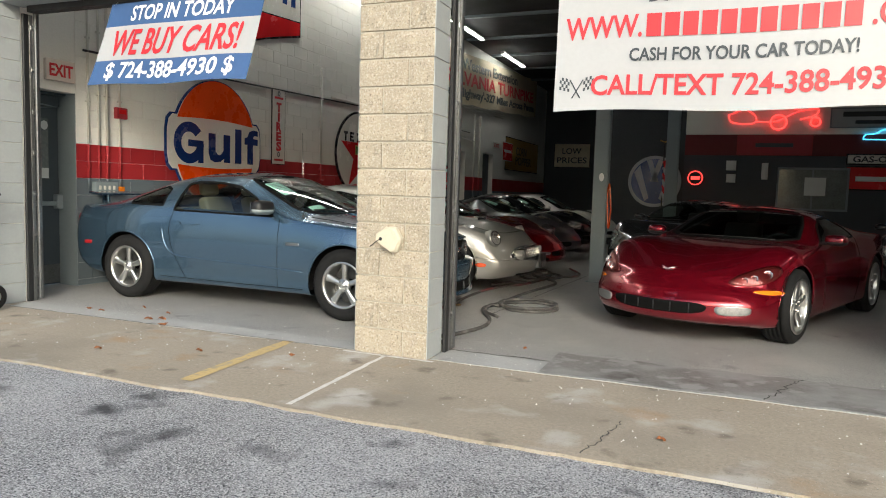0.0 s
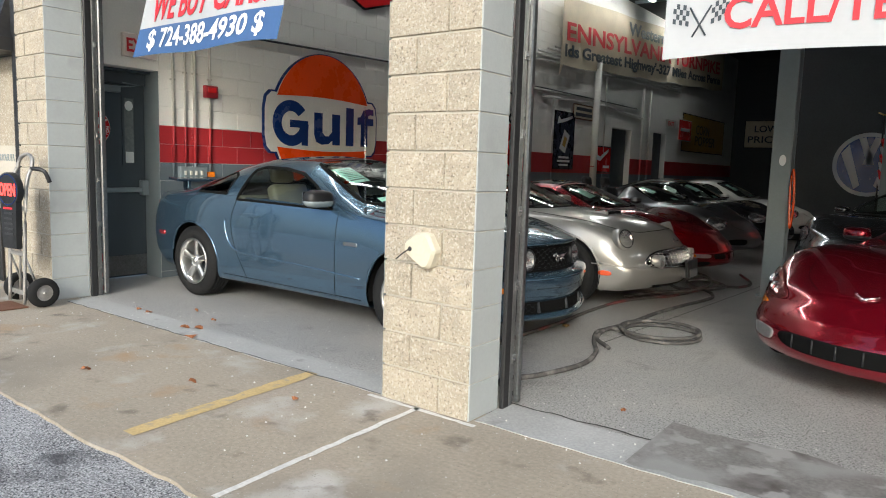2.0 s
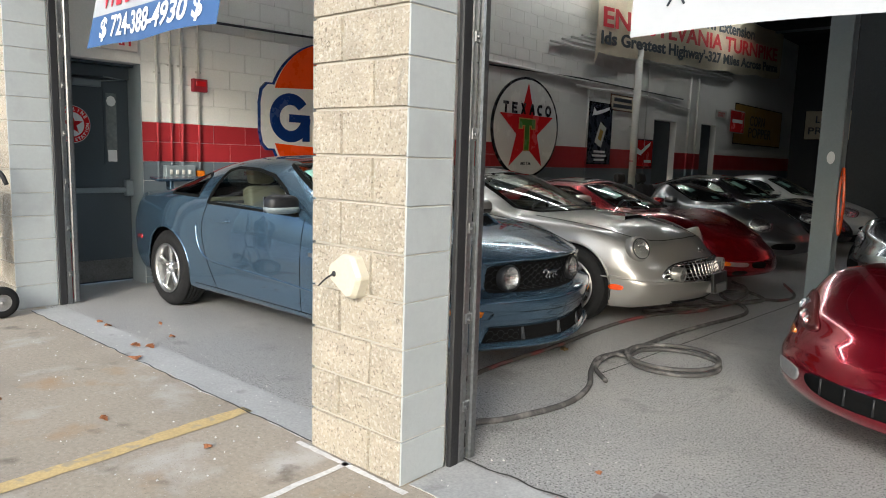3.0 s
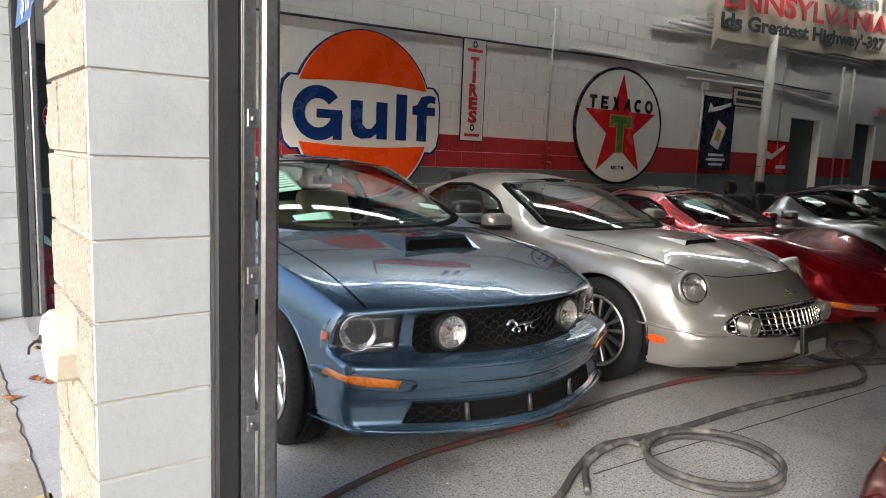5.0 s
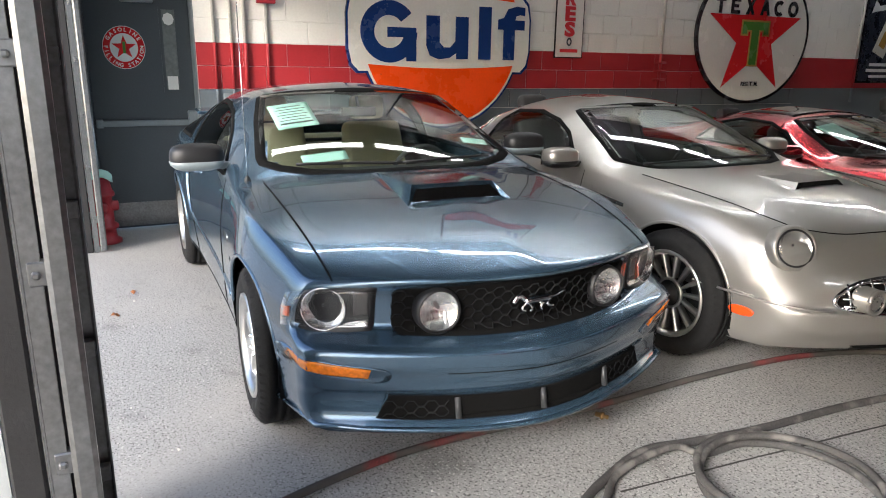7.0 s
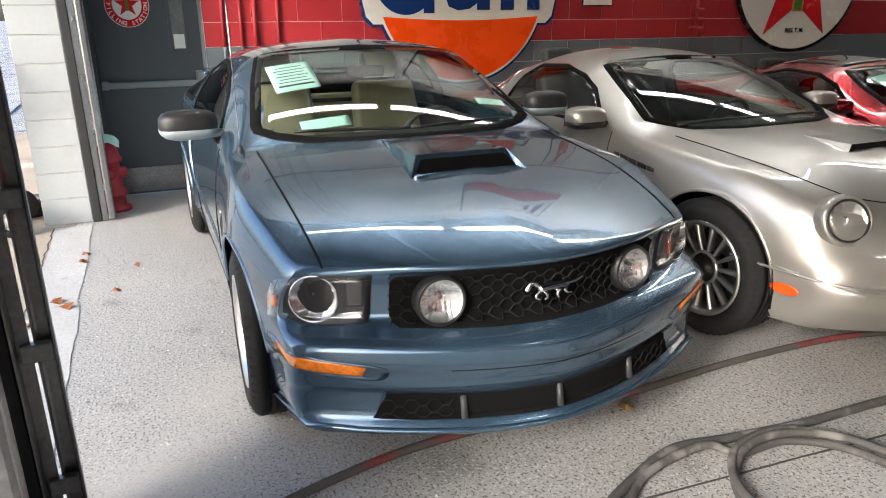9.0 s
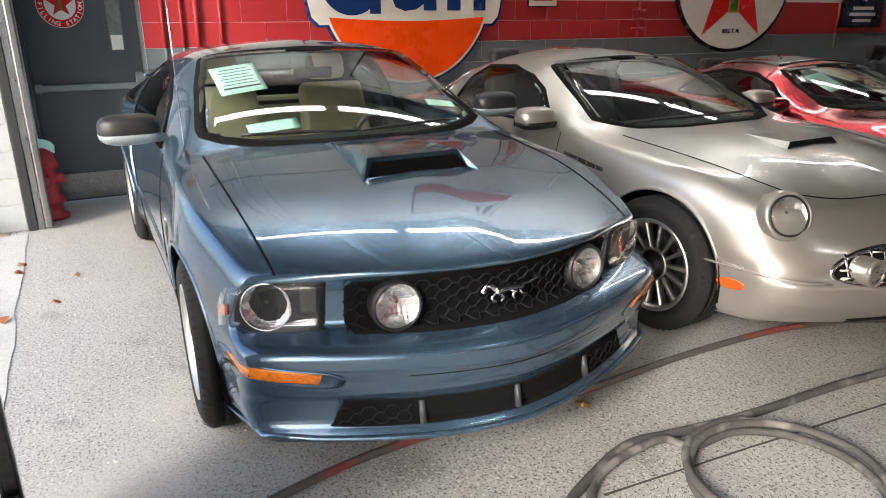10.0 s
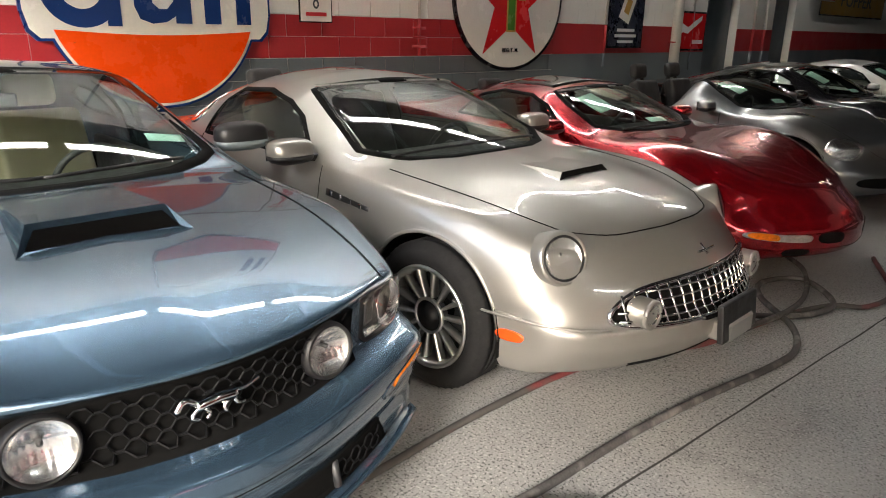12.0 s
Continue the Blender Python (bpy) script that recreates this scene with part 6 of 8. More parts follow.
# ---- fittings and lamps ----
def tube_light(x, y, z, length, turn=90):
    """A strip light on two hangers: white tray, two bare tubes, end caps."""
    root = thing("strip_light", x, y, z, "white twin-tube fluorescent strip light hung below the joists", "lamp", turn, "strip lights")
    h = length / 2
    box("tray", -h, h, -0.06, 0.06, 0.02, 0.075, M_PIPE_W, root, bevel=0.008)
    for yy in (-0.035, 0.035):
        v, f = tube_data([(-h + 0.03, yy, 0), (h - 0.03, yy, 0)], 0.016, 8)
        link_mesh("tube", v, f, M_LAMP, root, "glowing white tube", smooth=True)
    for xx in (-h + 0.015, h - 0.015):
        box("end_cap", xx - 0.015, xx + 0.015, -0.06, 0.06, -0.018, 0.03, M_PIPE_W, root)
        tube("hanger", [(xx * 0.8, 0, 0.07), (xx * 0.8, 0, 5.58 - z)], 0.004, M_STEEL, root, n=5)
    return root


first_light = tube_light(-6.4, 7.2, 5.46, 2.4)
for x, y in ((-6.4, 9.8), (-6.4, 12.4), (-6.4, 15.0), (-6.4, 17.7), (-6.4, 22.0), (4.6, 9.0)):
    copy_thing(first_light, pose(x, y, 5.46, 0, 0, 90))


def door_leaf():
    root = setting(thing("door_1", WALL_X - 0.28, 5.98, 0, "slate grey steel exit door with push bar and narrow glass", "door", 90))
    # own x runs along the wall, face towards -y
    part("leaf", box_bm(-0.45, 0.45, 0.02, 0.065, 0.012, 2.13, 0.003), M_DOOR, root)
    for a, b in ((-0.56, -0.45), (0.45, 0.60)):
        part("door_frame", box_bm(a, b, -0.022, 0.10, 0, 2.13, 0.006), M_DOOR, root)
    part("door_head", box_bm(-0.56, 0.60, -0.022, 0.10, 2.13, 2.25, 0.006), M_DOOR, root)
    part("drip_cap", box_bm(-0.58, 0.66, -0.13, 0.10, 2.252, 2.275, 0.004), M_DOOR, root)
    part("kick_plate", box_bm(-0.43, 0.43, 0.014, 0.02, 0.03, 0.25, 0.001), M_TRACK, root, "scuffed metal kick plate")
    bar = part("push_bar", box_bm(-0.40, 0.36, -0.045, -0.005, 0.955, 1.01, 0.012, 2), M_STEEL, root, "grey push bar")
    part("bar_end", box_bm(0.34, 0.43, -0.06, 0.02, 0.92, 1.09, 0.008), M_STEEL, bar)
    part("bar_end", box_bm(-0.44, -0.38, -0.05, 0.02, 0.945, 1.02, 0.008), M_STEEL, bar)
    part("door_window", box_bm(0.18, 0.29, 0.012, 0.022, 1.28, 1.98, 0.002), M_DARKGLASS, root, "narrow wired window")
    ring_plate("window_frame", [(0.155, 1.255), (0.315, 1.255), (0.315, 2.005), (0.155, 2.005)], [(0.18, 1.28), (0.29, 1.28), (0.29, 1.98), (0.18, 1.98)], 0.012, M_DOOR, root, at=pose(0, 0.02, 0))
    part("window_note", box_bm(0.19, 0.28, 0.006, 0.011, 1.28, 1.40), M_PAPER_W, root)
    plate("window_sticker", ellipse(0.048, 0.055, 8, 0.235, 1.90), 0.004, M_PAPER_W, root, at=pose(0, 0.011, 0))
    part("closer", box_bm(-0.15, 0.12, -0.05, 0.02, 2.03, 2.10, 0.008), M_STEEL, root)
    tube("closer_arm", [(0.10, -0.03, 2.09), (0.35, -0.05, 2.12), (0.15, -0.02, 2.14)], 0.008, M_STEEL, root)
    # round station sign stuck on the leaf
    sg = thing("round_sign", WALL_X - 0.28, 5.83, 1.645, "round red and white filling-station sign on the door", "sign", 90)
    at = pose(0, 0.018, 0)
    plate("disc", ellipse(0.175, 0.185, 40), 0.003, M_INK_WHITE, sg, at=at)
    ring_plate("red_ring", ellipse(0.170, 0.180, 40), ellipse(0.115, 0.122, 40), 0.005, M_ENAMEL_R, sg, at=at)
    plate("star", star(0.105), 0.005, M_ENAMEL_R, sg, at=at)
    plate("stem", [(-0.012, -0.05), (0.012, -0.05), (0.012, 0.05), (-0.012, 0.05)], 0.007, M_ENAMEL_G, sg, at=at)
    for words, up in (("GASOLINE", 1), ("FILLING STATION", -1)):
        n = len(words)
        for k, ch in enumerate(words):
            if ch == " ":
                continue
            a = radians(90 - up * (k - (n - 1) / 2) * (17 if up > 0 else 13)) if up > 0 else radians(-90 + (k - (n - 1) / 2) * 13)
            r = 0.145
            text("letter", ch, 0.045, M_INK_WHITE, sg, pose(r * math.cos(a), 0.0115, r * 1.06 * math.sin(a), 0, -(math.degrees(a) - 90) if up > 0 else -(math.degrees(a) + 90), 0), bold=0.001)


def star(r, inner=0.4, n=5):
    return [((r if k % 2 == 0 else r * inner) * math.sin(math.pi * k / n), (r if k % 2 == 0 else r * inner) * math.cos(math.pi * k / n)) for k in range(2 * n)]


M_DARKGLASS = mat("dark_wired_glass", (0.16, 0.18, 0.18), 0.08, var=0.3, scale=3, fine=30)
door_leaf()


# ---- signs on the painted wall ----
def arc(r0, r1, a0, a1, n=28, k=1.0):
    return [(r1 * math.cos(radians(a0 + (a1 - a0) * i / n)) * k, r1 * math.sin(radians(a0 + (a1 - a0) * i / n))) for i in range(n + 1)] + \
           [(r0 * math.cos(radians(a1 + (a0 - a1) * i / n)) * k, r0 * math.sin(radians(a1 + (a0 - a1) * i / n))) for i in range(n + 1)]


def shifted(outline, dx, dz):
    return [(x + dx, z + dz) for x, z in outline]


def wall_sign(name, y, z, label, x=None, turn=90, category="sign"):
    return thing(name, WALL_X + 0.012 if x is None else x, y, z, label, category, turn)


def orange_disc_sign():
    root = wall_sign("oil_sign", 8.82, 1.845, "big orange, white and navy enamel oil sign with shaped edge")
    R, B, W = 0.925, 0.37, 1.015

    def outline(g):
        pts = []
        a = math.degrees(math.asin((B + g) / (R + g)))
        k = 0.97
        pts += [((R + g) * k * math.cos(radians(q)), (R + g) * math.sin(radians(q))) for q in np.linspace(a, 180 - a, 40)]
        left = [(-W - g + 0.10, B + g), (-W - g + 0.03, B + g - 0.07), (-W - g, B * 0.45), (-W - g, -B * 0.45), (-W - g + 0.03, -B - g + 0.07), (-W - g + 0.10, -B - g)]
        pts += left
        pts += [((R + g) * k * math.cos(radians(q)), (R + g) * math.sin(radians(q))) for q in np.linspace(180 + a, 360 - a, 40)]
        pts += [(-x, -z) for x, z in left]
        return pts
    plate("navy_edge", outline(0.028), 0.030, M_ENAMEL_B, root)
    plate("white_face", outline(0.006), 0.034, M_ENAMEL_W, root)
    r = R - 0.02
    c = 0.335
    a = math.degrees(math.asin(c / r))
    top = [(r * 0.97 * math.cos(radians(q)), r * math.sin(radians(q)) + 0.035) for q in np.linspace(a - 2, 182 - a, 40)]
    sag = [(-top[0][0] + 2 * top[0][0] * i / 20, top[0][1] + 0.035 * math.sin(math.pi * i / 20)) for i in range(1, 20)]
    plate("orange_cap", top + sag, 0.037, M_ENAMEL_O, root)
    plate("orange_bowl", [(x, -z + 0.03) for x, z in top + sag][::-1], 0.037, M_ENAMEL_O, root)
    # four bold navy forms
    at = pose(0, -0.036, 0.0)
    plate("navy_form", shifted(arc(0.155, 0.295, 38, 360, 36, 1.02), -0.60, 0.0), 0.003, M_ENAMEL_B, root, at=at)
    plate("navy_form", [(-0.62, -0.05), (-0.31, -0.05), (-0.31, 0.045), (-0.62, 0.045)], 0.0035, M_ENAMEL_B, root, at=at)
    plate("navy_form", [(-0.42, -0.28), (-0.31, -0.28), (-0.31, 0.0), (-0.42, 0.0)], 0.0038, M_ENAMEL_B, root, at=at)
    u = [(-0.20, 0.17), (-0.20, -0.12), (-0.16, -0.22), (-0.06, -0.255), (0.06, -0.24), (0.14, -0.19), (0.14, -0.25), (0.28, -0.25), (0.28, 0.17), (0.13, 0.17), (0.13, -0.07), (0.07, -0.135), (-0.0, -0.135), (-0.05, -0.09), (-0.05, 0.17)]
    plate("navy_form", u, 0.003, M_ENAMEL_B, root, at=at)
    plate("navy_form", [(0.40, -0.25), (0.55, -0.25), (0.55, 0.28), (0.40, 0.28)], 0.003, M_ENAMEL_B, root, at=at)
    f = [(0.70, -0.25), (0.84, -0.25), (0.84, 0.06), (0.96, 0.06), (0.96, 0.16), (0.84, 0.16), (0.85, 0.20), (0.90, 0.215), (0.96, 0.205), (0.96, 0.29), (0.86, 0.30), (0.75, 0.27), (0.70, 0.18), (0.63, 0.16), (0.63, 0.06), (0.70, 0.06)]
    plate("navy_form", f, 0.003, M_ENAMEL_B, root, at=at)


def star_sign():
    root = wall_sign("star_sign", 13.27, 1.975, "round white enamel sign with red star and green bar")
    kx = 1.16
    plate("black_rim", ellipse(0.875 * kx, 0.875), 0.030, M_ENAMEL_K, root)
    plate("white_face", ellipse(0.835 * kx, 0.835), 0.034, M_ENAMEL_W, root)
    at = pose(0, -0.034, 0)
    st = [(x * kx, z - 0.02) for x, z in star(0.80, 0.385)]
    st = [(x * 0.93, z) for x, z in st]
    plate("red_star", st, 0.003, M_ENAMEL_R, root, at=at)

    def bars(g):
        return [(-0.20 - g, 0.15 + g), (-0.20 - g, -0.03 - g + 0.03), (-0.13 + g, -0.03 + 0.03 - g), (-0.13 + g, 0.05 - g), (-0.055 - g, 0.05 - g), (-0.055 - g, -0.38 - g), (0.055 + g, -0.38 - g), (0.055 + g, 0.05 - g),
                (0.13 - g, 0.05 - g), (0.13 - g, -0.0 - g), (0.20 + g, -0.0 - g), (0.20 + g, 0.15 + g)]
    plate("cream_outline", [(x * kx, z) for x, z in bars(0.022)], 0.005, M_GOLD, root, at=at)
    plate("green_bar", [(x * kx, z) for x, z in bars(0.0)], 0.007, M_ENAMEL_G, root, at=at)
    # a row of bold black forms across the star
    xs, w, z0, z1 = (-0.56, -0.34, -0.115, 0.115, 0.335, 0.56), 0.155, 0.235, 0.425
    for k, x in enumerate(xs):
        cx = x * kx
        if k == 0:
            o = [(-w / 2, z1), (-w / 2, z1 - 0.05), (-0.025, z1 - 0.05), (-0.025, z0), (0.025, z0), (0.025, z1 - 0.05), (w / 2, z1 - 0.05), (w / 2, z1)]
        elif k == 1:
            o = [(-w / 2, z0), (-w / 2, z1), (w / 2, z1), (w / 2, z1 - 0.045), (-0.03, z1 - 0.045), (-0.03, z1 - 0.075), (0.05, z1 - 0.075), (0.05, z0 + 0.075), (-0.03, z0 + 0.075), (-0.03, z0 + 0.045), (w / 2, z0 + 0.045), (w / 2, z0)]
        elif k == 2:
            m = (z0 + z1) / 2
            o = [(-w / 2, z0), (-0.03, m), (-w / 2, z1), (-w / 2 + 0.055, z1), (0, m + 0.045), (w / 2 - 0.055, z1), (w / 2, z1), (0.03, m), (w / 2, z0), (w / 2 - 0.055, z0), (0, m - 0.045), (-w / 2 + 0.055, z0)]
        elif k == 3:
            o = [(-w / 2 - 0.01, z0), (-0.03, z1), (0.03, z1), (w / 2 + 0.01, z0), (w / 2 - 0.045, z0), (0.03, z0 + 0.05), (-0.03, z0 + 0.05), (-w / 2 + 0.045, z0)]
        else:
            o = shifted(arc(0.05, 0.1, 50 if k == 4 else 0, 310 if k == 4 else 359, 24, 0.95), 0, (z0 + z1) / 2)
        plate("black_form", shifted(o, cx, 0), 0.006, M_ENAMEL_K, root, at=at)
    text("small_print", "REG. T. M.", 0.07, M_ENAMEL_K, root, pose(0, -0.038, -0.62), bold=0.002)


def tires_sign():
    root = wall_sign("tires_sign", 10.385, 2.265, "tall white enamel strip sign with red letters")
    plate("edge", [(-0.19, -0.635), (0.19, -0.635), (0.19, 0.635), (-0.19, 0.635)], 0.014, M_ENAMEL_K, root)
    plate("face", [(-0.178, -0.623), (0.178, -0.623), (0.178, 0.623), (-0.178, 0.623)], 0.017, M_ENAMEL_W, root)
    for k, ch in enumerate("TIRES"):
        text("letter", ch, 0.20, M_INK_RED, root, pose(0, -0.019, 0.335 - k * 0.165), width=0.05 if ch == "I" else 0.14, bold=0.010)
    for z in (-0.555, 0.49):
        plate("maker_bar", [(-0.12, z - 0.018), (0.12, z - 0.018), (0.12, z + 0.018), (-0.12, z + 0.018)], 0.002, M_INK_RED, root, at=pose(0, -0.017, 0))
    for z in (-0.46, 0.565):
        ring_plate("mark", ellipse(0.035, 0.045, 20, 0, z), ellipse(0.018, 0.025, 20, 0, z), 0.002, M_INK_DARK, root, at=pose(0, -0.017, 0))


def panel_sign(name, y0, y1, z0, z1, label, back, edge, shapes=(), words=(), x=None, turn=90):
    """A flat framed sign. shapes: (x0, x1, z0, z1, material) in parts of its half size; words: (text, size, x, z, material, width)."""
    w, h = (y1 - y0) / 2, (z1 - z0) / 2
    root = wall_sign(name, (y0 + y1) / 2, (z0 + z1) / 2, label) if turn == 90 else thing(name, (y0 + y1) / 2, x, (z0 + z1) / 2, label, "sign", 0)
    plate("frame", [(-w, -h), (w, -h), (w, h), (-w, h)], 0.014, edge, root)
    e = 0.03 * min(1, 2 * w)
    plate("face", [(-w + e, -h + e), (w - e, -h + e), (w - e, h - e), (-w + e, h - e)], 0.018, back, root)
    for a, b, c, d, m in shapes:
        plate("shape", [(a * w, c * h), (b * w, c * h), (b * w, d * h), (a * w, d * h)], 0.002, m, root, at=pose(0, -0.018, 0))
    for t, size, px, pz, m, wd in words:
        text("lettering", t, size, m, root, pose(px * w, -0.020, pz * h), width=wd, bold=0.004)
    return root


orange_disc_sign()
star_sign()
tires_sign()
pied = panel_sign("tobacco_sign", 15.45, 16.40, 1.37, 2.62, "near-black enamel sign with a white script and pack", M_TOBACCO, M_ENAMEL_K,
                  shapes=((-0.5, 0.5, -0.62, -0.55, M_INK_WHITE), (-0.62, 0.62, -0.75, -0.68, M_INK_WHITE), (-0.45, 0.45, -0.88, -0.82, M_INK_WHITE)))
plate("script_mark", [(-0.36, 0.34), (-0.30, 0.52), (-0.2, 0.44), (-0.1, 0.46), (0.1, 0.50), (0.34, 0.56), (0.34, 0.50), (0.1, 0.43), (-0.12, 0.38), (-0.28, 0.36)], 0.002, M_INK_WHITE, pied, at=pose(0, -0.018, 0))
plate("pack", [(-0.22, -0.18), (0.05, -0.28), (0.24, 0.12), (-0.02, 0.24)], 0.002, M_ENAMEL_W, pied, at=pose(0, -0.018, 0))
plate("pack_label", [(-0.10, -0.10), (0.03, -0.15), (0.12, 0.05), (0.0, 0.10)], 0.004, M_GOLD, pied, at=pose(0, -0.018, 0))
soda = panel_sign("soda_sign", 17.42, 18.45, 1.32, 1.96, "red enamel soft-drink sign with white script", M_ENAMEL_R, M_ENAMEL_K, shapes=((0.15, 0.85, -0.65, -0.45, M_INK_WHITE),))
plate("script_mark", [(-0.40, -0.10), (-0.30, 0.12), (-0.1, 0.06), (0.1, 0.16), (0.36, 0.26), (0.34, 0.18), (0.1, 0.06), (-0.1, -0.04), (-0.28, -0.02)], 0.002, M_INK_WHITE, soda, at=pose(0, -0.018, 0))
panel_sign("ticket_sign", 16.3, 17.36, 2.50, 2.84, "small faded tan notice board", M_CANVAS, M_RUST, shapes=((-0.75, 0.75, 0.15, 0.6, M_INK_DARK), (-0.8, 0.8, -0.6, -0.15, M_INK_DARK)))
panel_sign("popper_sign", 23.7, 28.2, 2.05, 3.22, "gold framed corn popper sign board", M_GOLD, M_ENAMEL_K, words=(("CORN", 0.42, -0.1, 0.25, M_INK_DARK, 1.4), ("POPPER", 0.42, 0.05, -0.35, M_INK_DARK, 2.2)))
panel_sign("soda_flange_sign", 23.2, 24.4, 2.35, 3.0, "round-cornered red soft-drink sign", M_ENAMEL_R, M_ENAMEL_W, shapes=((-0.7, 0.7, -0.1, 0.2, M_INK_WHITE),)).location.x += 0.05
panel_sign("exit_sign", 22.25, 23.05, 2.70, 2.92, "lit exit sign over a far doorway", M_EXIT, M_PIPE_W, words=(("EXIT", 0.17, 0, 0, M_INK_RED, 0.5),))
mobil = wall_sign("shield_sign", 10.0, 4.25, "white enamel shield sign with red lower edge")
plate("edge", [(-1.0, 0.75), (-1.0, -0.50), (-0.42, -0.72), (0.05, -0.58), (1.0, -0.36), (1.0, 0.75)], 0.02, M_ENAMEL_K, mobil)
plate("face", [(-0.97, 0.72), (-0.97, -0.22), (0.97, -0.10), (0.97, 0.72)], 0.024, M_ENAMEL_W, mobil)
plate("red_foot", [(-0.96, -0.24), (-0.96, -0.48), (-0.42, -0.69), (0.05, -0.55), (0.97, -0.33), (0.97, -0.12)], 0.024, M_ENAMEL_R, mobil)
plate("navy_form", [(0.45, 0.10), (0.58, 0.10), (0.58, 0.55), (0.45, 0.55)], 0.002, M_ENAMEL_B, mobil, at=pose(0, -0.024, 0))
plate("navy_form", [(0.70, 0.10), (0.83, 0.10), (0.83, 0.60), (0.70, 0.60)], 0.002, M_ENAMEL_B, mobil, at=pose(0, -0.024, 0))


def canvas_banner():
    """The long painted canvas high on the wall, sagging and curled at its near end."""
    root = thing("canvas_banner", WALL_X + 0.06, 21.2, 4.60, "long aged canvas banner with hand-painted red and black lettering", "banner", 90)
    w, h, n = 6.0, 0.70, 48
    tilt = 0.058

    def place(u, v):
        x = -w + 2 * w * u
        return (x, -0.05 - 0.03 * math.sin(x * 2.1 + v * 2) - (0.10 * max(0, 0.03 - u) / 0.03), -h + 2 * h * v + tilt * x - 0.05 * math.sin(math.pi * ((u * 5) % 1)) * (1 - v) - (0.25 * (1 - v) if u < 0.02 else 0))
    verts, faces = [], []
    for i in range(n + 1):
        for j in range(7):
            verts.append(place(i / n, j / 6))
    for i in range(n):
        for j in range(6):
            a = i * 7 + j
            faces.append((a, a + 7, a + 8, a + 1))
    link_mesh("cloth", verts, faces, M_CANVAS, root, smooth=True)
    deg = -math.degrees(math.atan(tilt))
    for words, x, z, size, m, wd in (("Western Extension", 0.4, 0.40, 0.42, M_INK_DARK, 5.6), ("ENNSYLVANIA TURNPIKE", -0.10, -0.02, 0.52, M_INK_RED, 11.1), ("lds Greatest Highway'-327 Miles Across Penna", -0.05, -0.45, 0.34, M_INK_DARK, 11.3)):
        text("lettering", words, size, m, root, pose(x, -0.10, z + tilt * x, 0, deg, 0), width=wd, bold=0.012)


canvas_banner()

exit_1 = thing("exit_sign", WALL_X + 0.02, 6.16, 2.50, "white exit sign with red letters above the door", "sign", 90)
part("case", box_bm(-0.19, 0.19, -0.05, 0.0, -0.12, 0.12, 0.008), M_EXIT, exit_1)
text("lettering", "EXIT", 0.19, M_INK_RED, exit_1, pose(0, -0.053, 0), width=0.30, bold=0.005)


# ---- pipes and conduits on the wall ----
def wall_pipe(y, z0, z1, r, label="white painted conduit running up the wall", banded=True):
    root = thing("conduit", WALL_X + r + 0.002, y, z0, label, "pipe", 0, "wall conduits")
    cuts = [z0, BAND0, BAND1, z1] if banded and z0 < BAND0 else [z0, BAND1, z1] if banded and z0 < BAND1 else [z0, z1]
    for a, b in zip(cuts, cuts[1:]):
        m = M_PIPE_R if BAND0 <= (a + b) / 2 <= BAND1 else M_GREY if b <= BAND0 else M_PIPE_W
        tube("pipe", [(0, 0, a - z0), (0, 0, b - z0)], r, m, root)
    for z in np.arange(z0 + 0.3, z1, 0.75):
        box("clip", -r - 0.001, r * 0.5, -r - 0.015, r + 0.015, z - z0, z - z0 + 0.02, M_PIPE_W if z > BAND1 else M_PIPE_R, root)
    return root


for y, z0, z1, r in ((6.56, 1.15, 5.2, 0.014), (6.71, 1.24, 5.0, 0.013), (6.83, 1.24, 5.3, 0.018), (7.03, 1.20, 5.3, 0.014), (11.75, 1.30, 3.48, 0.018), (15.40, 1.1, 2.72, 0.016), (18.0, 1.0, 5.0, 0.016), (20.4, 1.0, 3.6, 0.03), (20.9, 1.0, 3.6, 0.03)):
    wall_pipe(y, z0, z1, r)
wall_pipe(17.35, 0.4, 3.9, 0.085, "thick white painted standpipe", banded=False)
for nm, pts, r, m, lb in (("cable", [(6.5, 2.80), (10.2, 2.89), (15.0, 3.02), (20.0, 3.01)], 0.014, M_PLASTIC, "black cable strung along the wall"),
                          ("conduit", [(12.1, 2.50 + 0.5), (15.0, 2.98), (16.0, 2.98)], 0.02, M_PIPE_W, "short white conduit on the wall"),
                          ("conduit", [(14.9, 2.86), (18.0, 2.92), (20.4, 2.78)], 0.022, M_PIPE_W, "bent white conduit on the wall")):
    tube_ob = tube(nm, [(WALL_X + r + 0.004, y, z) for y, z in pts], r, m, None, lb)
    tagged(tube_ob, lb, "pipe")
for k in range(5):
    z = 3.56 + k * 0.065
    ob = tube("conduit", [(WALL_X + 0.04 + 0.02 * (k % 2), 13.9 + 0.35 * k, z + 0.02 * k), (WALL_X + 0.04 + 0.02 * (k % 2), 23.2, z + 0.2)], 0.022, M_PIPE_W, None)
    tagged(ob, "white conduit in a bundle along the wall", "pipe", "conduit bundle")
al = thing("fire_alarm", WALL_X + 0.002, 7.03, 2.12, "small red wall-mounted fire alarm box", "alarm", 90)
part("case", box_bm(-0.085, 0.085, -0.06, 0, -0.07, 0.07, 0.01, 2), M_HYDRANT, al)
part("lens", box_bm(-0.055, 0.055, -0.07, -0.06, -0.01, 0.045, 0.004), M_ENAMEL_R, al)
pn = thing("switch_box", WALL_X + 0.002, 6.78, 1.18, "grey electrical box with white switches", "switch", 90)
part("case", box_bm(-0.17, 0.17, -0.07, 0, -0.075, 0.075, 0.006), M_STEEL, pn)
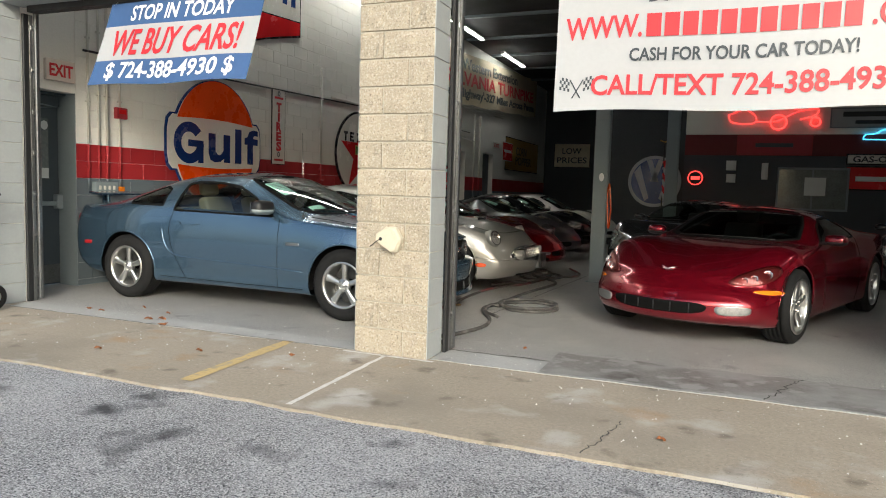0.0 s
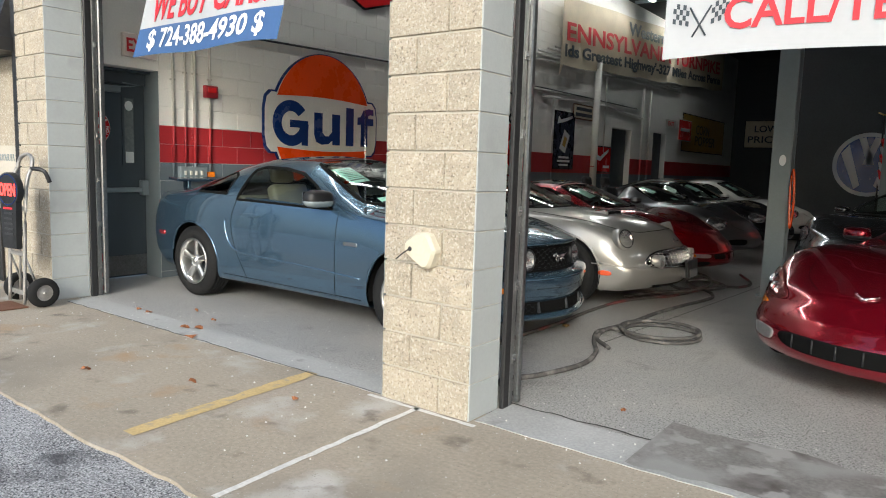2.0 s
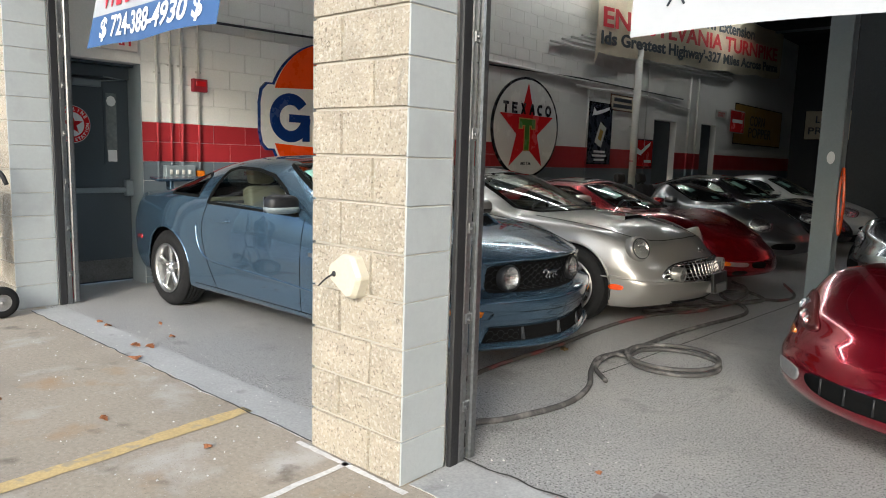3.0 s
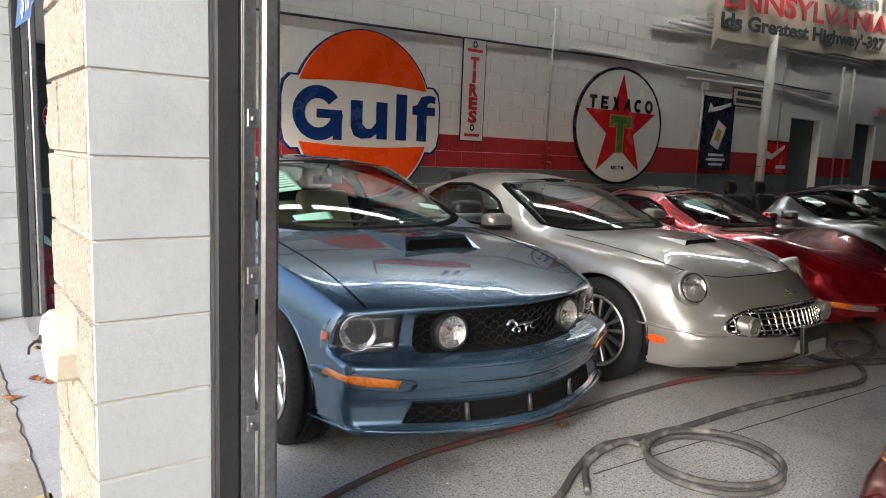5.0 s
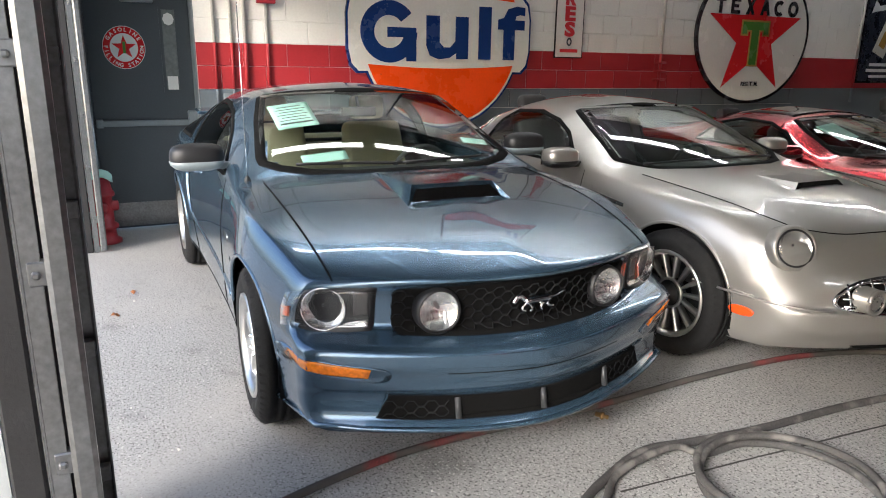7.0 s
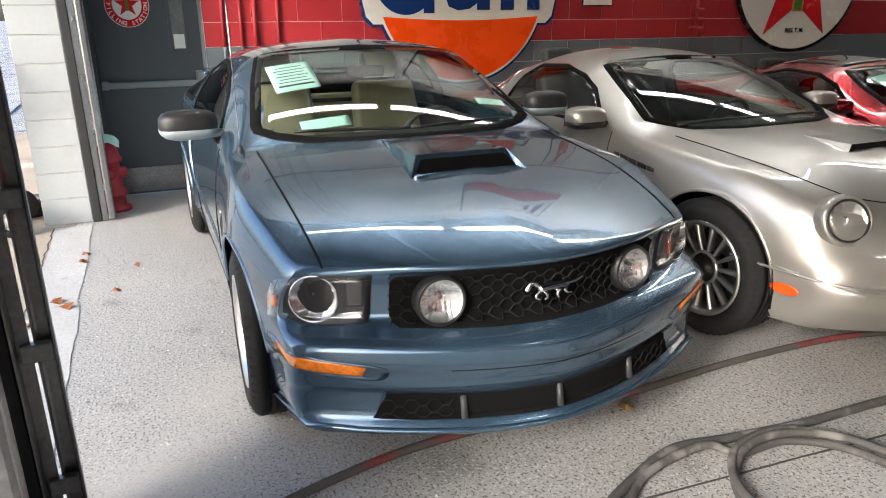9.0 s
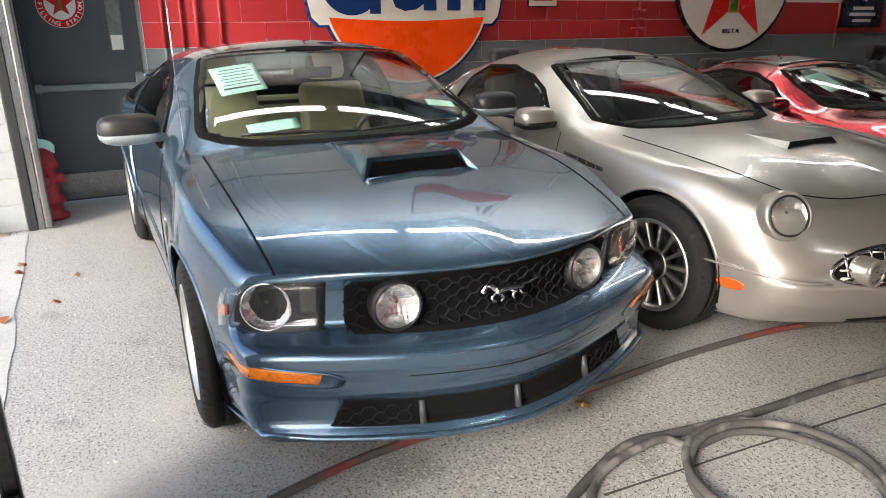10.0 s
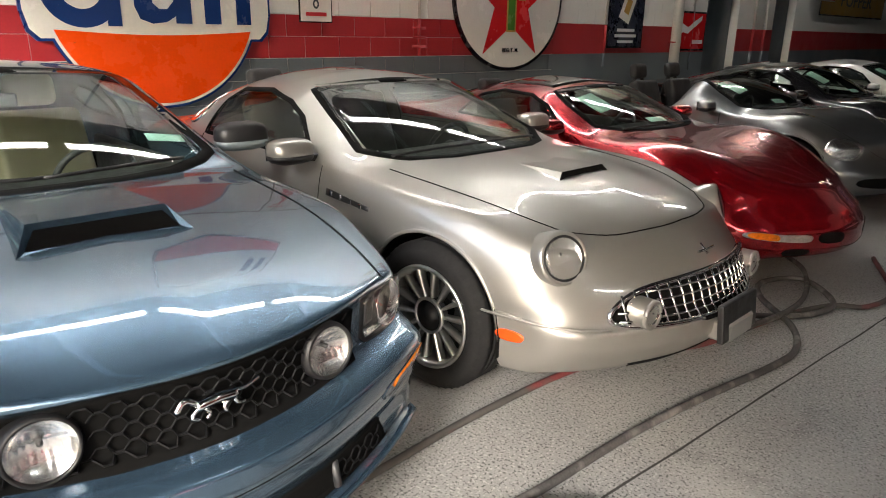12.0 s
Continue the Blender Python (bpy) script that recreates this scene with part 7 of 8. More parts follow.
for k in range(4):
    part("switch", box_bm(-0.13 + k * 0.07, -0.10 + k * 0.07, -0.085, -0.07, -0.02, 0.03, 0.004), M_PIPE_W, pn)
part("orange_outlet", box_bm(0.20, 0.29, -0.05, 0, -0.08, 0.02, 0.005), M_AMBER, pn)
vb = thing("valve", WALL_X + 0.03, 11.75, 1.40, "red painted pipe fitting on the conduit", "valve", 90)
for z in (0.0, 0.1, 0.2):
    tube("branch", [(-0.10, 0, z), (0.08, 0, z)], 0.014, M_PIPE_R, vb)
jb = thing("junction_box", WALL_X + 0.002, 15.42, 2.76, "small white junction box on the wall", "switch", 90)
part("case", box_bm(-0.08, 0.08, -0.06, 0, -0.07, 0.07, 0.006), M_PIPE_W, jb)


# ---- banners hung in the bays ----
def vinyl(name, x0, x1, xt0, xt1, y, z0, z1, label, bands, rows, wave=0.03):
    """A hanging printed sheet: lower corners x0, x1, upper corners xt0, xt1. bands: (v0, v1, material); rows: (words, v, size, material, width, u, shear)."""
    cx = (x0 + x1) / 2
    root = thing(name, cx, y, z0, label, "banner", 0)

    def place(u, v, off=0.0):
        a, b = xt0 + (xt1 - xt0) * u, x0 + (x1 - x0) * u
        x = b + (a - b) * v
        return (x - cx, -off + wave * math.sin(u * 7 + v * 2) * (1 - 0.6 * v), (z1 - z0) * v + 0.012 * math.sin(u * 9) * (1 - v))
    n = 32
    for k, (v0, v1, m) in enumerate(bands):
        verts, faces = [], []
        for i in range(n + 1):
            for j in range(5):
                v = v0 + (v1 - v0) * j / 4
                verts.append(place(i / n, v))
        for i in range(n):
            for j in range(4):
                a = i * 5 + j
                faces.append((a, a + 5, a + 6, a + 1))
        link_mesh("cloth", verts, faces, m, root, smooth=True)
    lean = math.degrees(math.atan2(((xt0 + xt1) - (x0 + x1)) / 2, z1 - z0))
    for words, v, size, m, wd, u, sh_ in rows:
        ob = text("lettering", words, size, m, root, Matrix(), width=wd, bold=size * 0.02, shear=sh_)
        co = np.empty(len(ob.data.vertices) * 3)
        ob.data.vertices.foreach_get("co", co)
        co = co.reshape(-1, 3)
        for q in co:
            uu = u + q[0] / (x1 - x0)
            vv = v + q[2] / (z1 - z0)
            p = place(uu, vv, 0.006 - q[1] * 0.5)
            q[:] = p
        ob.data.vertices.foreach_set("co", co.ravel())
        ob.data.update()
    for u in (0.02, 0.5, 0.98):
        p = place(u, 0.98)
        tube("tie", [p, (p[0], p[1] + 0.06, DOOR_TOP + 0.03 - z0 if DOOR_TOP + 0.03 > z1 else p[2] + 0.06)], 0.004, M_PIPE_W, root, n=5)
    return root, place


vinyl("vinyl_banner", -5.64, -3.82, -5.32, -3.60, 5.30, 2.17, 2.90, "navy and white vinyl banner offering to buy cars", ((0, 0.30, M_VINYL_B), (0.30, 0.72, M_VINYL_W), (0.72, 1.0, M_VINYL_B)),
      (("$ 724-388-4930 $", 0.155, 0.20, M_INK_WHITE, 1.50, 0.50, 0.0), ("WE BUY CARS!", 0.51, 0.31, M_INK_RED, 1.50, 0.50, 0.15), ("STOP IN TODAY", 0.86, 0.18, M_INK_WHITE, 1.20, 0.50, 0.0)))
rows2 = [("CALL/TEXT 724-388-4930", 0.165, 0.19, M_INK_RED, 1.87, 0.50, 0.0), ("CASH FOR YOUR CAR TODAY!", 0.365, 0.12, M_INK_DARK, 1.37, 0.50, 0.0), ("BUY - SELL - TRADE", 0.755, 0.14, M_INK_DARK, 1.15, 0.50, 0.0), ("WWW.", 0.555, 0.21, M_INK_RED, 0.52, 0.135, 0.0), (".COM", 0.555, 0.21, M_INK_RED, 0.40, 0.895, 0.0)]
ban2, place2 = vinyl("vinyl_banner", -1.135, 1.25, -1.125, 1.26, 5.32, 1.86, 2.88, "white vinyl banner with red and charcoal lettering", ((0, 1.0, M_VINYL_W),), rows2, wave=0.012)
for k in range(11):
    # the trade name, as plain red blocks
    u = 0.256 + k * 0.0492
    v, f = [], []
    for a, b in ((0, 0.48), (0.04, 0.48), (0.04, 0.63), (0, 0.63)):
        v.append(place2(u + a, b, 0.007))
    link_mesh("name_block", v, [(0, 1, 2, 3)], M_INK_RED, ban2)
for fx, sg in ((0.045, 1), (0.085, -1)):
    # crossed chequered flags
    v, f, dark = [], [], []
    for i in range(5):
        for j in range(4):
            if (i + j) % 2 == 0:
                a = len(v)
                for p, q in ((i, j), (i + 1, j), (i + 1, j + 1), (i, j + 1)):
                    v.append(place2(fx - sg * 0.006 * p + (-0.006 if sg > 0 else 0.006) * 0, 0.13 + 0.022 * q + 0.004 * p, 0.006))
                f.append((a, a + 1, a + 2, a + 3) if sg < 0 else (a + 3, a + 2, a + 1, a))
    link_mesh("chequered_flag", v, f, M_INK_DARK, ban2, "chequered flag print")
    tube("flag_staff", [place2(fx + sg * 0.001, 0.21, 0.006), place2(fx + sg * 0.032, 0.085, 0.006)], 0.004, M_INK_DARK, ban2, n=4)

# ---- hoses, leaves and oddments on the floor ----
def hose(points, r, m, label):
    pts = spline([(x, y, z) for x, y, z in points], 12)
    return tagged(tube("air_hose", pts, r, m, None, label, n=8), label, "hose")


def on_floor(xy, z=0.017):
    return [(x, y, z) for x, y in xy]


hose(on_floor([(-2.02, 5.60), (-2.20, 5.78), (-2.08, 6.03), (-1.98, 6.46), (-2.04, 6.83), (-2.20, 7.15), (-2.31, 7.45), (-2.28, 7.70), (-2.24, 8.05), (-2.22, 8.60), (-2.16, 9.14), (-2.08, 9.66), (-2.08, 9.95), (-2.22, 10.25), (-2.52, 10.56), (-2.63, 10.85), (-2.47, 11.11), (-2.18, 10.80), (-2.23, 10.45), (-2.5, 10.2), (-2.72, 10.4)]), 0.018, M_HOSE, "dusty black air hose winding over the floor")
coil = []
for k in range(21):
    a = radians(200 - k * 40)
    r = 1.0 - 0.05 * math.sin(k * 0.9)
    coil.append((-1.90 + 0.31 * r * math.cos(a), 7.78 + 0.33 * r * math.sin(a), 0.018 + 0.030 * (k >= 9)))
hose([(-2.02, 7.02, 0.018), (-2.22, 7.25, 0.018), (-2.26, 7.55, 0.04)] + coil, 0.016, M_HOSE, "dusty black hose coiled in a ring on the floor")
hose(on_floor([(-2.46, 5.75), (-2.60, 6.10), (-2.70, 6.52), (-2.72, 6.89), (-2.71, 7.28), (-2.71, 7.65), (-2.74, 8.19), (-2.73, 8.74), (-2.68, 9.05), (-2.60, 9.30), (-2.43, 9.66), (-2.32, 10.3), (-2.18, 10.74), (-2.02, 10.90), (-2.0, 11.3), (-2.3, 12.0)], 0.016), 0.016, M_HOSE_R, "worn red and black air hose along the car noses")
hose(on_floor([(-2.75, 9.1), (-2.58, 9.55), (-2.35, 10.0), (-2.30, 10.6), (-2.5, 11.2), (-2.75, 11.5)], 0.045), 0.016, M_HOSE, "dusty black hose crossing the others on the floor")


def leaf(x, y, turn, size):
    n = 7
    verts, faces = [], []
    for i in range(n + 1):
        t = i / n
        w = size * 0.42 * math.sin(math.pi * t) * (1 + 0.3 * math.sin(t * 19))
        verts += [((t - 0.5) * size, -w, 0.004 + 0.25 * w), ((t - 0.5) * size, 0, 0.003 + 0.02 * math.sin(t * 5)), ((t - 0.5) * size, w, 0.004 + 0.35 * w)]
    for i in range(n):
        for j in range(2):
            a = i * 3 + j
            faces.append((a, a + 3, a + 4, a + 1))
    ob = link_mesh("dry_leaf", verts, faces, M_LEAF, None)
    ob.matrix_basis = pose(x, y, 0.006, 0, 0, turn)
    return tagged(ob, "curled brown dry leaf on the concrete", "leaf", "fallen leaves")


for x, y, a, sz in ((-4.74, 5.30, 20, 0.08), (-5.54, 5.34, 70, 0.06), (-5.71, 5.35, 120, 0.06), (-5.33, 5.67, 10, 0.04), (-4.54, 5.10, 160, 0.10), (-4.84, 5.24, 40, 0.08), (-4.9, 5.55, 90, 0.05), (-3.6, 4.5, 30, 0.05), (-4.3, 4.2, 75, 0.06), (-0.2, 4.1, 20, 0.05), (-1.4, 5.8, 140, 0.04), (-2.9, 4.7, 110, 0.05)):
    leaf(x, y, a, sz)
M_BRASS = mat("tarnished_brass", (0.24, 0.15, 0.06), 0.45, metal=0.7, var=0.3, scale=40, fine=120)
fit_ = thing("hose_fitting", -2.62, 7.49, 0.016, "small brass hose fitting on the floor", "fitting", 30)
lathe("body", [(0.001, -0.03), (0.011, -0.03), (0.011, -0.005), (0.017, -0.004), (0.017, 0.008), (0.009, 0.01), (0.009, 0.03), (0.001, 0.03)], M_BRASS, fit_, "", n=10, axis="x")
rng = random.Random(4)
gv, gf = [], []
for _ in range(420):
    x = rng.uniform(-6.3, 1.8)
    y = rng.choice((rng.gauss(5.25, 0.25), rng.gauss(4.4, 0.5), rng.gauss(5.8, 0.5)))
    if y < 3.8 or (-2.6 < x < -1.93 and 5.0 < y < 5.6):
        continue
    r = rng.uniform(0.0025, 0.006)
    a = len(gv)
    gv += [(x - r, y - r * 0.7, 0.002), (x + r, y - r, 0.002), (x + r * 0.8, y + r, 0.002), (x - r, y + r * 0.8, 0.002), (x, y, 0.004 + r)]
    gf += [(a, a + 1, a + 4), (a + 1, a + 2, a + 4), (a + 2, a + 3, a + 4), (a + 3, a, a + 4)]
tagged(link_mesh("grit", gv, gf, M_SEALANT), "scattered pale grit and salt crumbs", "grit", kind="stuff")

# hydrant by the door, with a cloth on it
hy = thing("fire_hydrant", -6.93, 5.52, 0, "old red cast-iron fire hydrant with a cloth on it", "hydrant")
lathe("barrel", [(0.001, 0), (0.13, 0), (0.13, 0.03), (0.095, 0.05), (0.09, 0.12), (0.115, 0.13), (0.115, 0.16), (0.085, 0.18), (0.08, 0.40), (0.105, 0.41), (0.105, 0.44), (0.09, 0.46), (0.075, 0.53), (0.04, 0.58), (0.03, 0.62), (0.001, 0.62)], M_HYDRANT, hy, "", n=24)
for a in (0, 90, 180):
    ob = lathe("nozzle", [(0.045, 0.0), (0.045, 0.12), (0.03, 0.13), (0.001, 0.13)], M_HYDRANT, hy, "", n=14)
    ob.matrix_basis = pose(0, 0, 0.32, 90, 0, a)
bm = bmesh.new()
bmesh.ops.create_grid(bm, x_segments=14, y_segments=14, size=0.10)
for v in bm.verts:
    d = v.co.xy.length
    v.co.z = 0.635 - 1.7 * max(0, d - 0.03) ** 1.3 + 0.02 * noise.noise(v.co * 20)
rag = part("cloth", bm, M_PAPER, None, smooth=True)
rag.location = (-6.92, 5.52, 0.0)
tagged(rag, "mint green cloth draped on the hydrant", "cloth")

# sensor box on the pillar
bx = thing("wall_sensor", -2.28, FRONT - 0.002, 0.89, "tilted cream plastic cover with a cable stub on the pillar", "box")
o = [(-0.105, 0.03), (-0.098, 0.05), (-0.02, 0.100), (0.0, 0.103), (0.05, 0.098), (0.065, 0.088), (0.105, 0.015), (0.105, -0.002), (0.075, -0.075), (0.06, -0.088), (0.03, -0.092), (-0.09, -0.018), (-0.104, 0.0)]
bm = bmesh.new()
fr = [bm.verts.new((x * 0.86, -0.065, z * 0.86)) for x, z in o]
md = [bm.verts.new((x, -0.045, z)) for x, z in o]
bk = [bm.verts.new((x, 0.02, z)) for x, z in o]
bm.faces.new(fr)
for i in range(len(o)):
    j = (i + 1) % len(o)
    bm.faces.new((fr[j], fr[i], md[i], md[j]))
    bm.faces.new((md[j], md[i], bk[i], bk[j]))
bmesh.ops.recalc_face_normals(bm, faces=bm.faces)
part("cover", bm, M_CREAM, bx)
disc("grommet", (-0.055, -0.064, 0.01), (0, -1, 0), 0.014, M_PLASTIC, bx, depth=0.004, dome=0.008, n=12)
tube("cable_stub", spline([(-0.055, -0.07, 0.01), (-0.085, -0.09, -0.015), (-0.13, -0.09, -0.05)], 5), 0.004, M_PLASTIC, bx, n=5)

# ---- hand truck with a lit sign, outside ----
ht = thing("hand_truck", -6.62, 4.72, 0, "worn steel hand truck with black pneumatic tyres", "hand truck", 0)
M_WORN = mat("worn_grey_steel", (0.30, 0.29, 0.28), 0.5, metal=0.6, var=0.25, scale=8, fine=60)
for x in (-0.15, 0.15):
    tube("upright", spline([(x, 0.0, 0.03), (x, 0.02, 0.5), (x, 0.05, 1.05), (x * 0.95, 0.10, 1.22)], 5), 0.016, M_WORN, ht)
tube("handle", spline([(-0.145, 0.10, 1.20), (-0.12, 0.12, 1.30), (0, 0.13, 1.34), (0.12, 0.12, 1.30), (0.145, 0.10, 1.20)], 5), 0.016, M_WORN, ht)
tube("grip", spline([(0.14, 0.10, 1.22), (0.24, 0.16, 1.20), (0.26, 0.20, 1.10)], 5), 0.018, M_PLASTIC, ht)
tube("centre_bar", [(0, 0.03, 0.05), (0, 0.05, 1.0)], 0.012, M_WORN, ht)
for z in (0.10, 0.45, 0.85):
    box("cross_bar", -0.15, 0.15, 0.015, 0.035, z, z + 0.04, M_WORN, ht)
box("toe_plate", -0.19, 0.19, -0.20, 0.02, 0.004, 0.014, M_RUST, ht, "rusty toe plate", bevel=0.003)
tube("axle", [(-0.28, 0.12, 0.13), (0.28, 0.12, 0.13)], 0.012, M_WORN, ht)
for x in (-0.15, 0.15):
    tube("brace", [(x, 0.02, 0.45), (x, 0.12, 0.14), (x, 0.0, 0.05)], 0.011, M_WORN, ht)
for x in (-0.24, 0.24):
    w = lathe("wheel", [(0.07, -0.04), (0.10, -0.045), (0.125, -0.03), (0.132, 0), (0.125, 0.03), (0.10, 0.045), (0.07, 0.04)], M_TYRE, ht, "", n=28, axis="x")
    w.location = (x, 0.12, 0.132)
    lathe("rim", [(0.072, -0.025), (0.05, -0.02), (0.03, -0.03), (0.001, -0.03)], M_WORN, w, "", n=20, axis="x")
    lathe("rim", [(0.072, 0.025), (0.05, 0.02), (0.03, 0.03), (0.001, 0.03)], M_WORN, w, "", n=20, axis="x")
op = thing("open_sign", -6.60, 4.70, 0.90, "black sign with glowing red open letters on the hand truck", "sign", 6)
plate("case", ellipse(0.17, 0.15, 32, 0, 0.13), 0.05, M_PLASTIC, op, at=pose(0, 0.02, 0))
plate("case_foot", [(-0.13, 0.10), (-0.11, -0.38), (0.11, -0.38), (0.13, 0.10)], 0.05, M_PLASTIC, op, at=pose(0, 0.02, 0))
ring_plate("blue_ring", ellipse(0.155, 0.135, 32, 0, 0.13), ellipse(0.149, 0.129, 32, 0, 0.13), 0.003, M_ENAMEL_B, op, at=pose(0, -0.03, 0))
text("lettering", "OPEN", 0.15, M_NEON_R, op, pose(0, -0.033, 0.13), width=0.25, bold=0.003)
for k in range(6):
    box("hours_bar", -0.07, 0.07, -0.034, -0.031, -0.04 - k * 0.045, -0.022 - k * 0.045, M_INK_RED if k == 0 else M_VANE, op)
pot = thing("flower_pot", -7.02, 4.90, 0, "empty dark grey plastic pot on the apron", "pot")
lathe("pot", [(0.001, 0.0), (0.09, 0.0), (0.10, 0.09), (0.115, 0.09), (0.12, 0.15), (0.11, 0.15), (0.10, 0.09), (0.085, 0.02), (0.001, 0.02)], M_VANE, pot, "", n=24)

# facade beside the left pillar
setting(box("trim_downpipe", -7.30, -7.20, 5.02, 5.12, 0.55, 5.4, M_BLACK, bevel=0.01), "black square downpipe", "downpipe")
ds = thing("dedication_stone", -7.62, 5.155, 1.10, "pale carved dedication stone in the facade", "stone")
plate("slab", [(-0.42, -0.32), (0.30, -0.32), (0.30, 0.32), (-0.42, 0.32)], 0.03, M_MORTAR, ds)
text("lettering", "GUYASUTA V.F.D.", 0.10, M_STEEL, ds, pose(-0.05, -0.032, 0.20), width=0.60)
ring_plate("crest", ellipse(0.055, 0.07, 20, -0.02, -0.02), ellipse(0.035, 0.045, 20, -0.02, -0.02), 0.003, M_STEEL, ds, at=pose(0, -0.03, 0))
for a, b in ((-0.32, -0.12), (0.08, 0.26)):
    plate("rule", [(a, -0.024), (b, -0.024), (b, -0.016), (a, -0.016)], 0.003, M_STEEL, ds, at=pose(0, -0.03, 0))
aw = thing("awning", -8.20, 4.86, 2.30, "black shingled awning over the office door", "awning")
bm = bmesh.new()
vs = [bm.verts.new(p) for p in ((-1.2, 0.29, 0.62), (0.55, 0.29, 0.62), (0.95, 0.29, 0.12), (0.95, 0.0, 0.12), (-1.2, 0.0, 0.12), (0.95, 0.29, 0.0), (0.95, 0.0, 0.0), (-1.2, 0.0, 0.0), (-1.2, 0.29, 0.0))]
for f in ((0, 4, 3, 1), (1, 3, 2), (4, 7, 6, 3), (3, 6, 5, 2), (7, 8, 5, 6)):
    bm.faces.new([vs[i] for i in f])
part("roof", bm, M_PLASTIC, aw)
od = setting(thing("door_4", -8.55, 5.15, 0, "dark glazed office door in the facade", "door"))
part("door_frame", box_bm(-0.55, 0.55, -0.03, 0.0, 0, 2.2, 0.006), M_BLACK, od)
part("pane", box_bm(-0.42, 0.42, -0.04, -0.032, 0.15, 2.05), M_DARKGLASS, od)

# ---- columns and the dim back of the room ----
def steel_column(x, y, half, label, top=5.0):
    root = setting(thing("trim_column", x, y, 0, label, "column"))
    box("web", -0.006, 0.006, -half, half, 0, top, M_STEEL, root)
    for yy in (-half, half):
        box("flange", -half, half, yy - 0.008, yy + 0.008, 0, top, M_STEEL, root, bevel=0.002)
    box("base_plate", -half - 0.04, half + 0.04, -half - 0.04, half + 0.04, 0, 0.02, M_STEEL, root)
    return root


steel_column(-1.62, 10.6, 0.10, "grey painted steel column")
steel_column(-1.05, 16.6, 0.13, "grey painted steel column in the dim back")
tag_ = thing("round_tag", -1.60, 10.47, 1.53, "small white oval sticker on the column", "sticker")
plate("disc", ellipse(0.035, 0.06, 20), 0.003, M_INK_WHITE, tag_, at=pose(0, 0.004, 0))
cord = tagged(tube("orange_cord", spline([(-1.505, 10.53, 1.36), (-1.48, 10.48, 1.42), (-1.45, 10.46, 1.1), (-1.47, 10.47, 0.80), (-1.50, 10.50, 1.1), (-1.505, 10.52, 1.36)], 8), 0.014, M_ORANGE, None), "orange extension cord looped on the column", "cord")

vw = thing("round_badge_sign", -1.58, 18.55, 1.65, "large round blue and white badge sign", "sign", 0)
plate("disc", ellipse(0.64, 0.64), 0.04, M_VINYL_W, vw)
plate("blue_disc", ellipse(0.56, 0.56), 0.044, M_ENAMEL_B, vw)
for o in ([(-0.50, 0.22), (-0.36, 0.40), (-0.12, -0.42), (-0.22, -0.50)], [(0.50, 0.22), (0.36, 0.40), (0.12, -0.42), (0.22, -0.50)], [(-0.20, 0.52), (-0.08, 0.55), (0.10, 0.0), (-0.02, 0.0)], [(0.20, 0.52), (0.08, 0.55), (-0.10, 0.0), (0.02, 0.0)]):
    plate("white_stroke", o, 0.048, M_VINYL_W, vw)
fl = thing("flag_on_pole", -1.30, 17.5, 0, "striped flag furled on a dark pole", "flag")
tube("pole", [(0, 0, 0), (0, 0, 2.55)], 0.015, M_PLASTIC, fl)
tube("finial", [(-0.10, 0, 2.60), (0, 0, 2.55), (0.10, 0, 2.60)], 0.015, M_GOLD, fl)
for k in range(6):
    m = M_ENAMEL_R if k % 2 == 0 else M_VINYL_W
    pts = spline([(0.02, -0.02, 2.1 - k * 0.14), (0.06, -0.06, 2.0 - k * 0.15), (0.10, -0.04, 1.80 - k * 0.13)], 4)
    tube("stripe", pts, 0.05, m, fl, n=6)
lp = panel_sign("price_sign", -6.68, -5.15, 2.37, 3.38, "black framed low prices sign on the far wall", M_CANVAS, M_ENAMEL_K, words=(("LOW", 0.34, -0.02, 0.38, M_INK_DARK, 0.8), ("PRICES", 0.34, 0, -0.38, M_INK_DARK, 1.25)), x=29.46, turn=0)
ng = thing("neon_ring_sign", -0.62, 18.57, 1.76, "small round red neon sign", "sign", 0)
plate("back", ellipse(0.17, 0.17, 32), 0.02, M_PLASTIC, ng)
tube("neon", [(0.165 * math.cos(2 * math.pi * k / 32), -0.03, 0.165 * math.sin(2 * math.pi * k / 32)) for k in range(32)], 0.014, M_NEON_R, ng, n=6, closed=True)
plate("name_bar", [(-0.10, -0.04), (0.10, -0.04), (0.10, 0.04), (-0.10, 0.04)], 0.004, M_NEON_R, ng, at=pose(0, -0.022, 0))
nc = thing("neon_car_sign", 1.0, 18.57, 3.22, "red neon outline of an old car", "sign", 0)
for pts in ([(-0.95, 0.05), (-0.85, -0.12), (-0.4, -0.15), (-0.35, 0.02), (-0.6, 0.18), (-0.95, 0.05)], [(-0.35, -0.1), (0.1, -0.1), (0.5, 0.10), (0.95, 0.18), (0.9, 0.02), (0.6, -0.06)], [(-0.1, 0.2), (0.3, 0.22), (0.6, 0.16)]):
    tube("neon", spline([(x, -0.03, z) for x, z in pts], 5), 0.014, M_NEON_R, nc, n=6)
for cx, r in ((0.15, 0.17), (0.92, 0.10)):
    tube("neon", [(cx + r * math.cos(2 * math.pi * k / 24), -0.03, -0.12 + r * math.sin(2 * math.pi * k / 24)) for k in range(24)], 0.02, M_NEON_R, nc, n=6, closed=True)
nb = thing("neon_coupe_sign", 3.3, 18.57, 2.78, "blue neon outline of a coupe", "sign", 0)
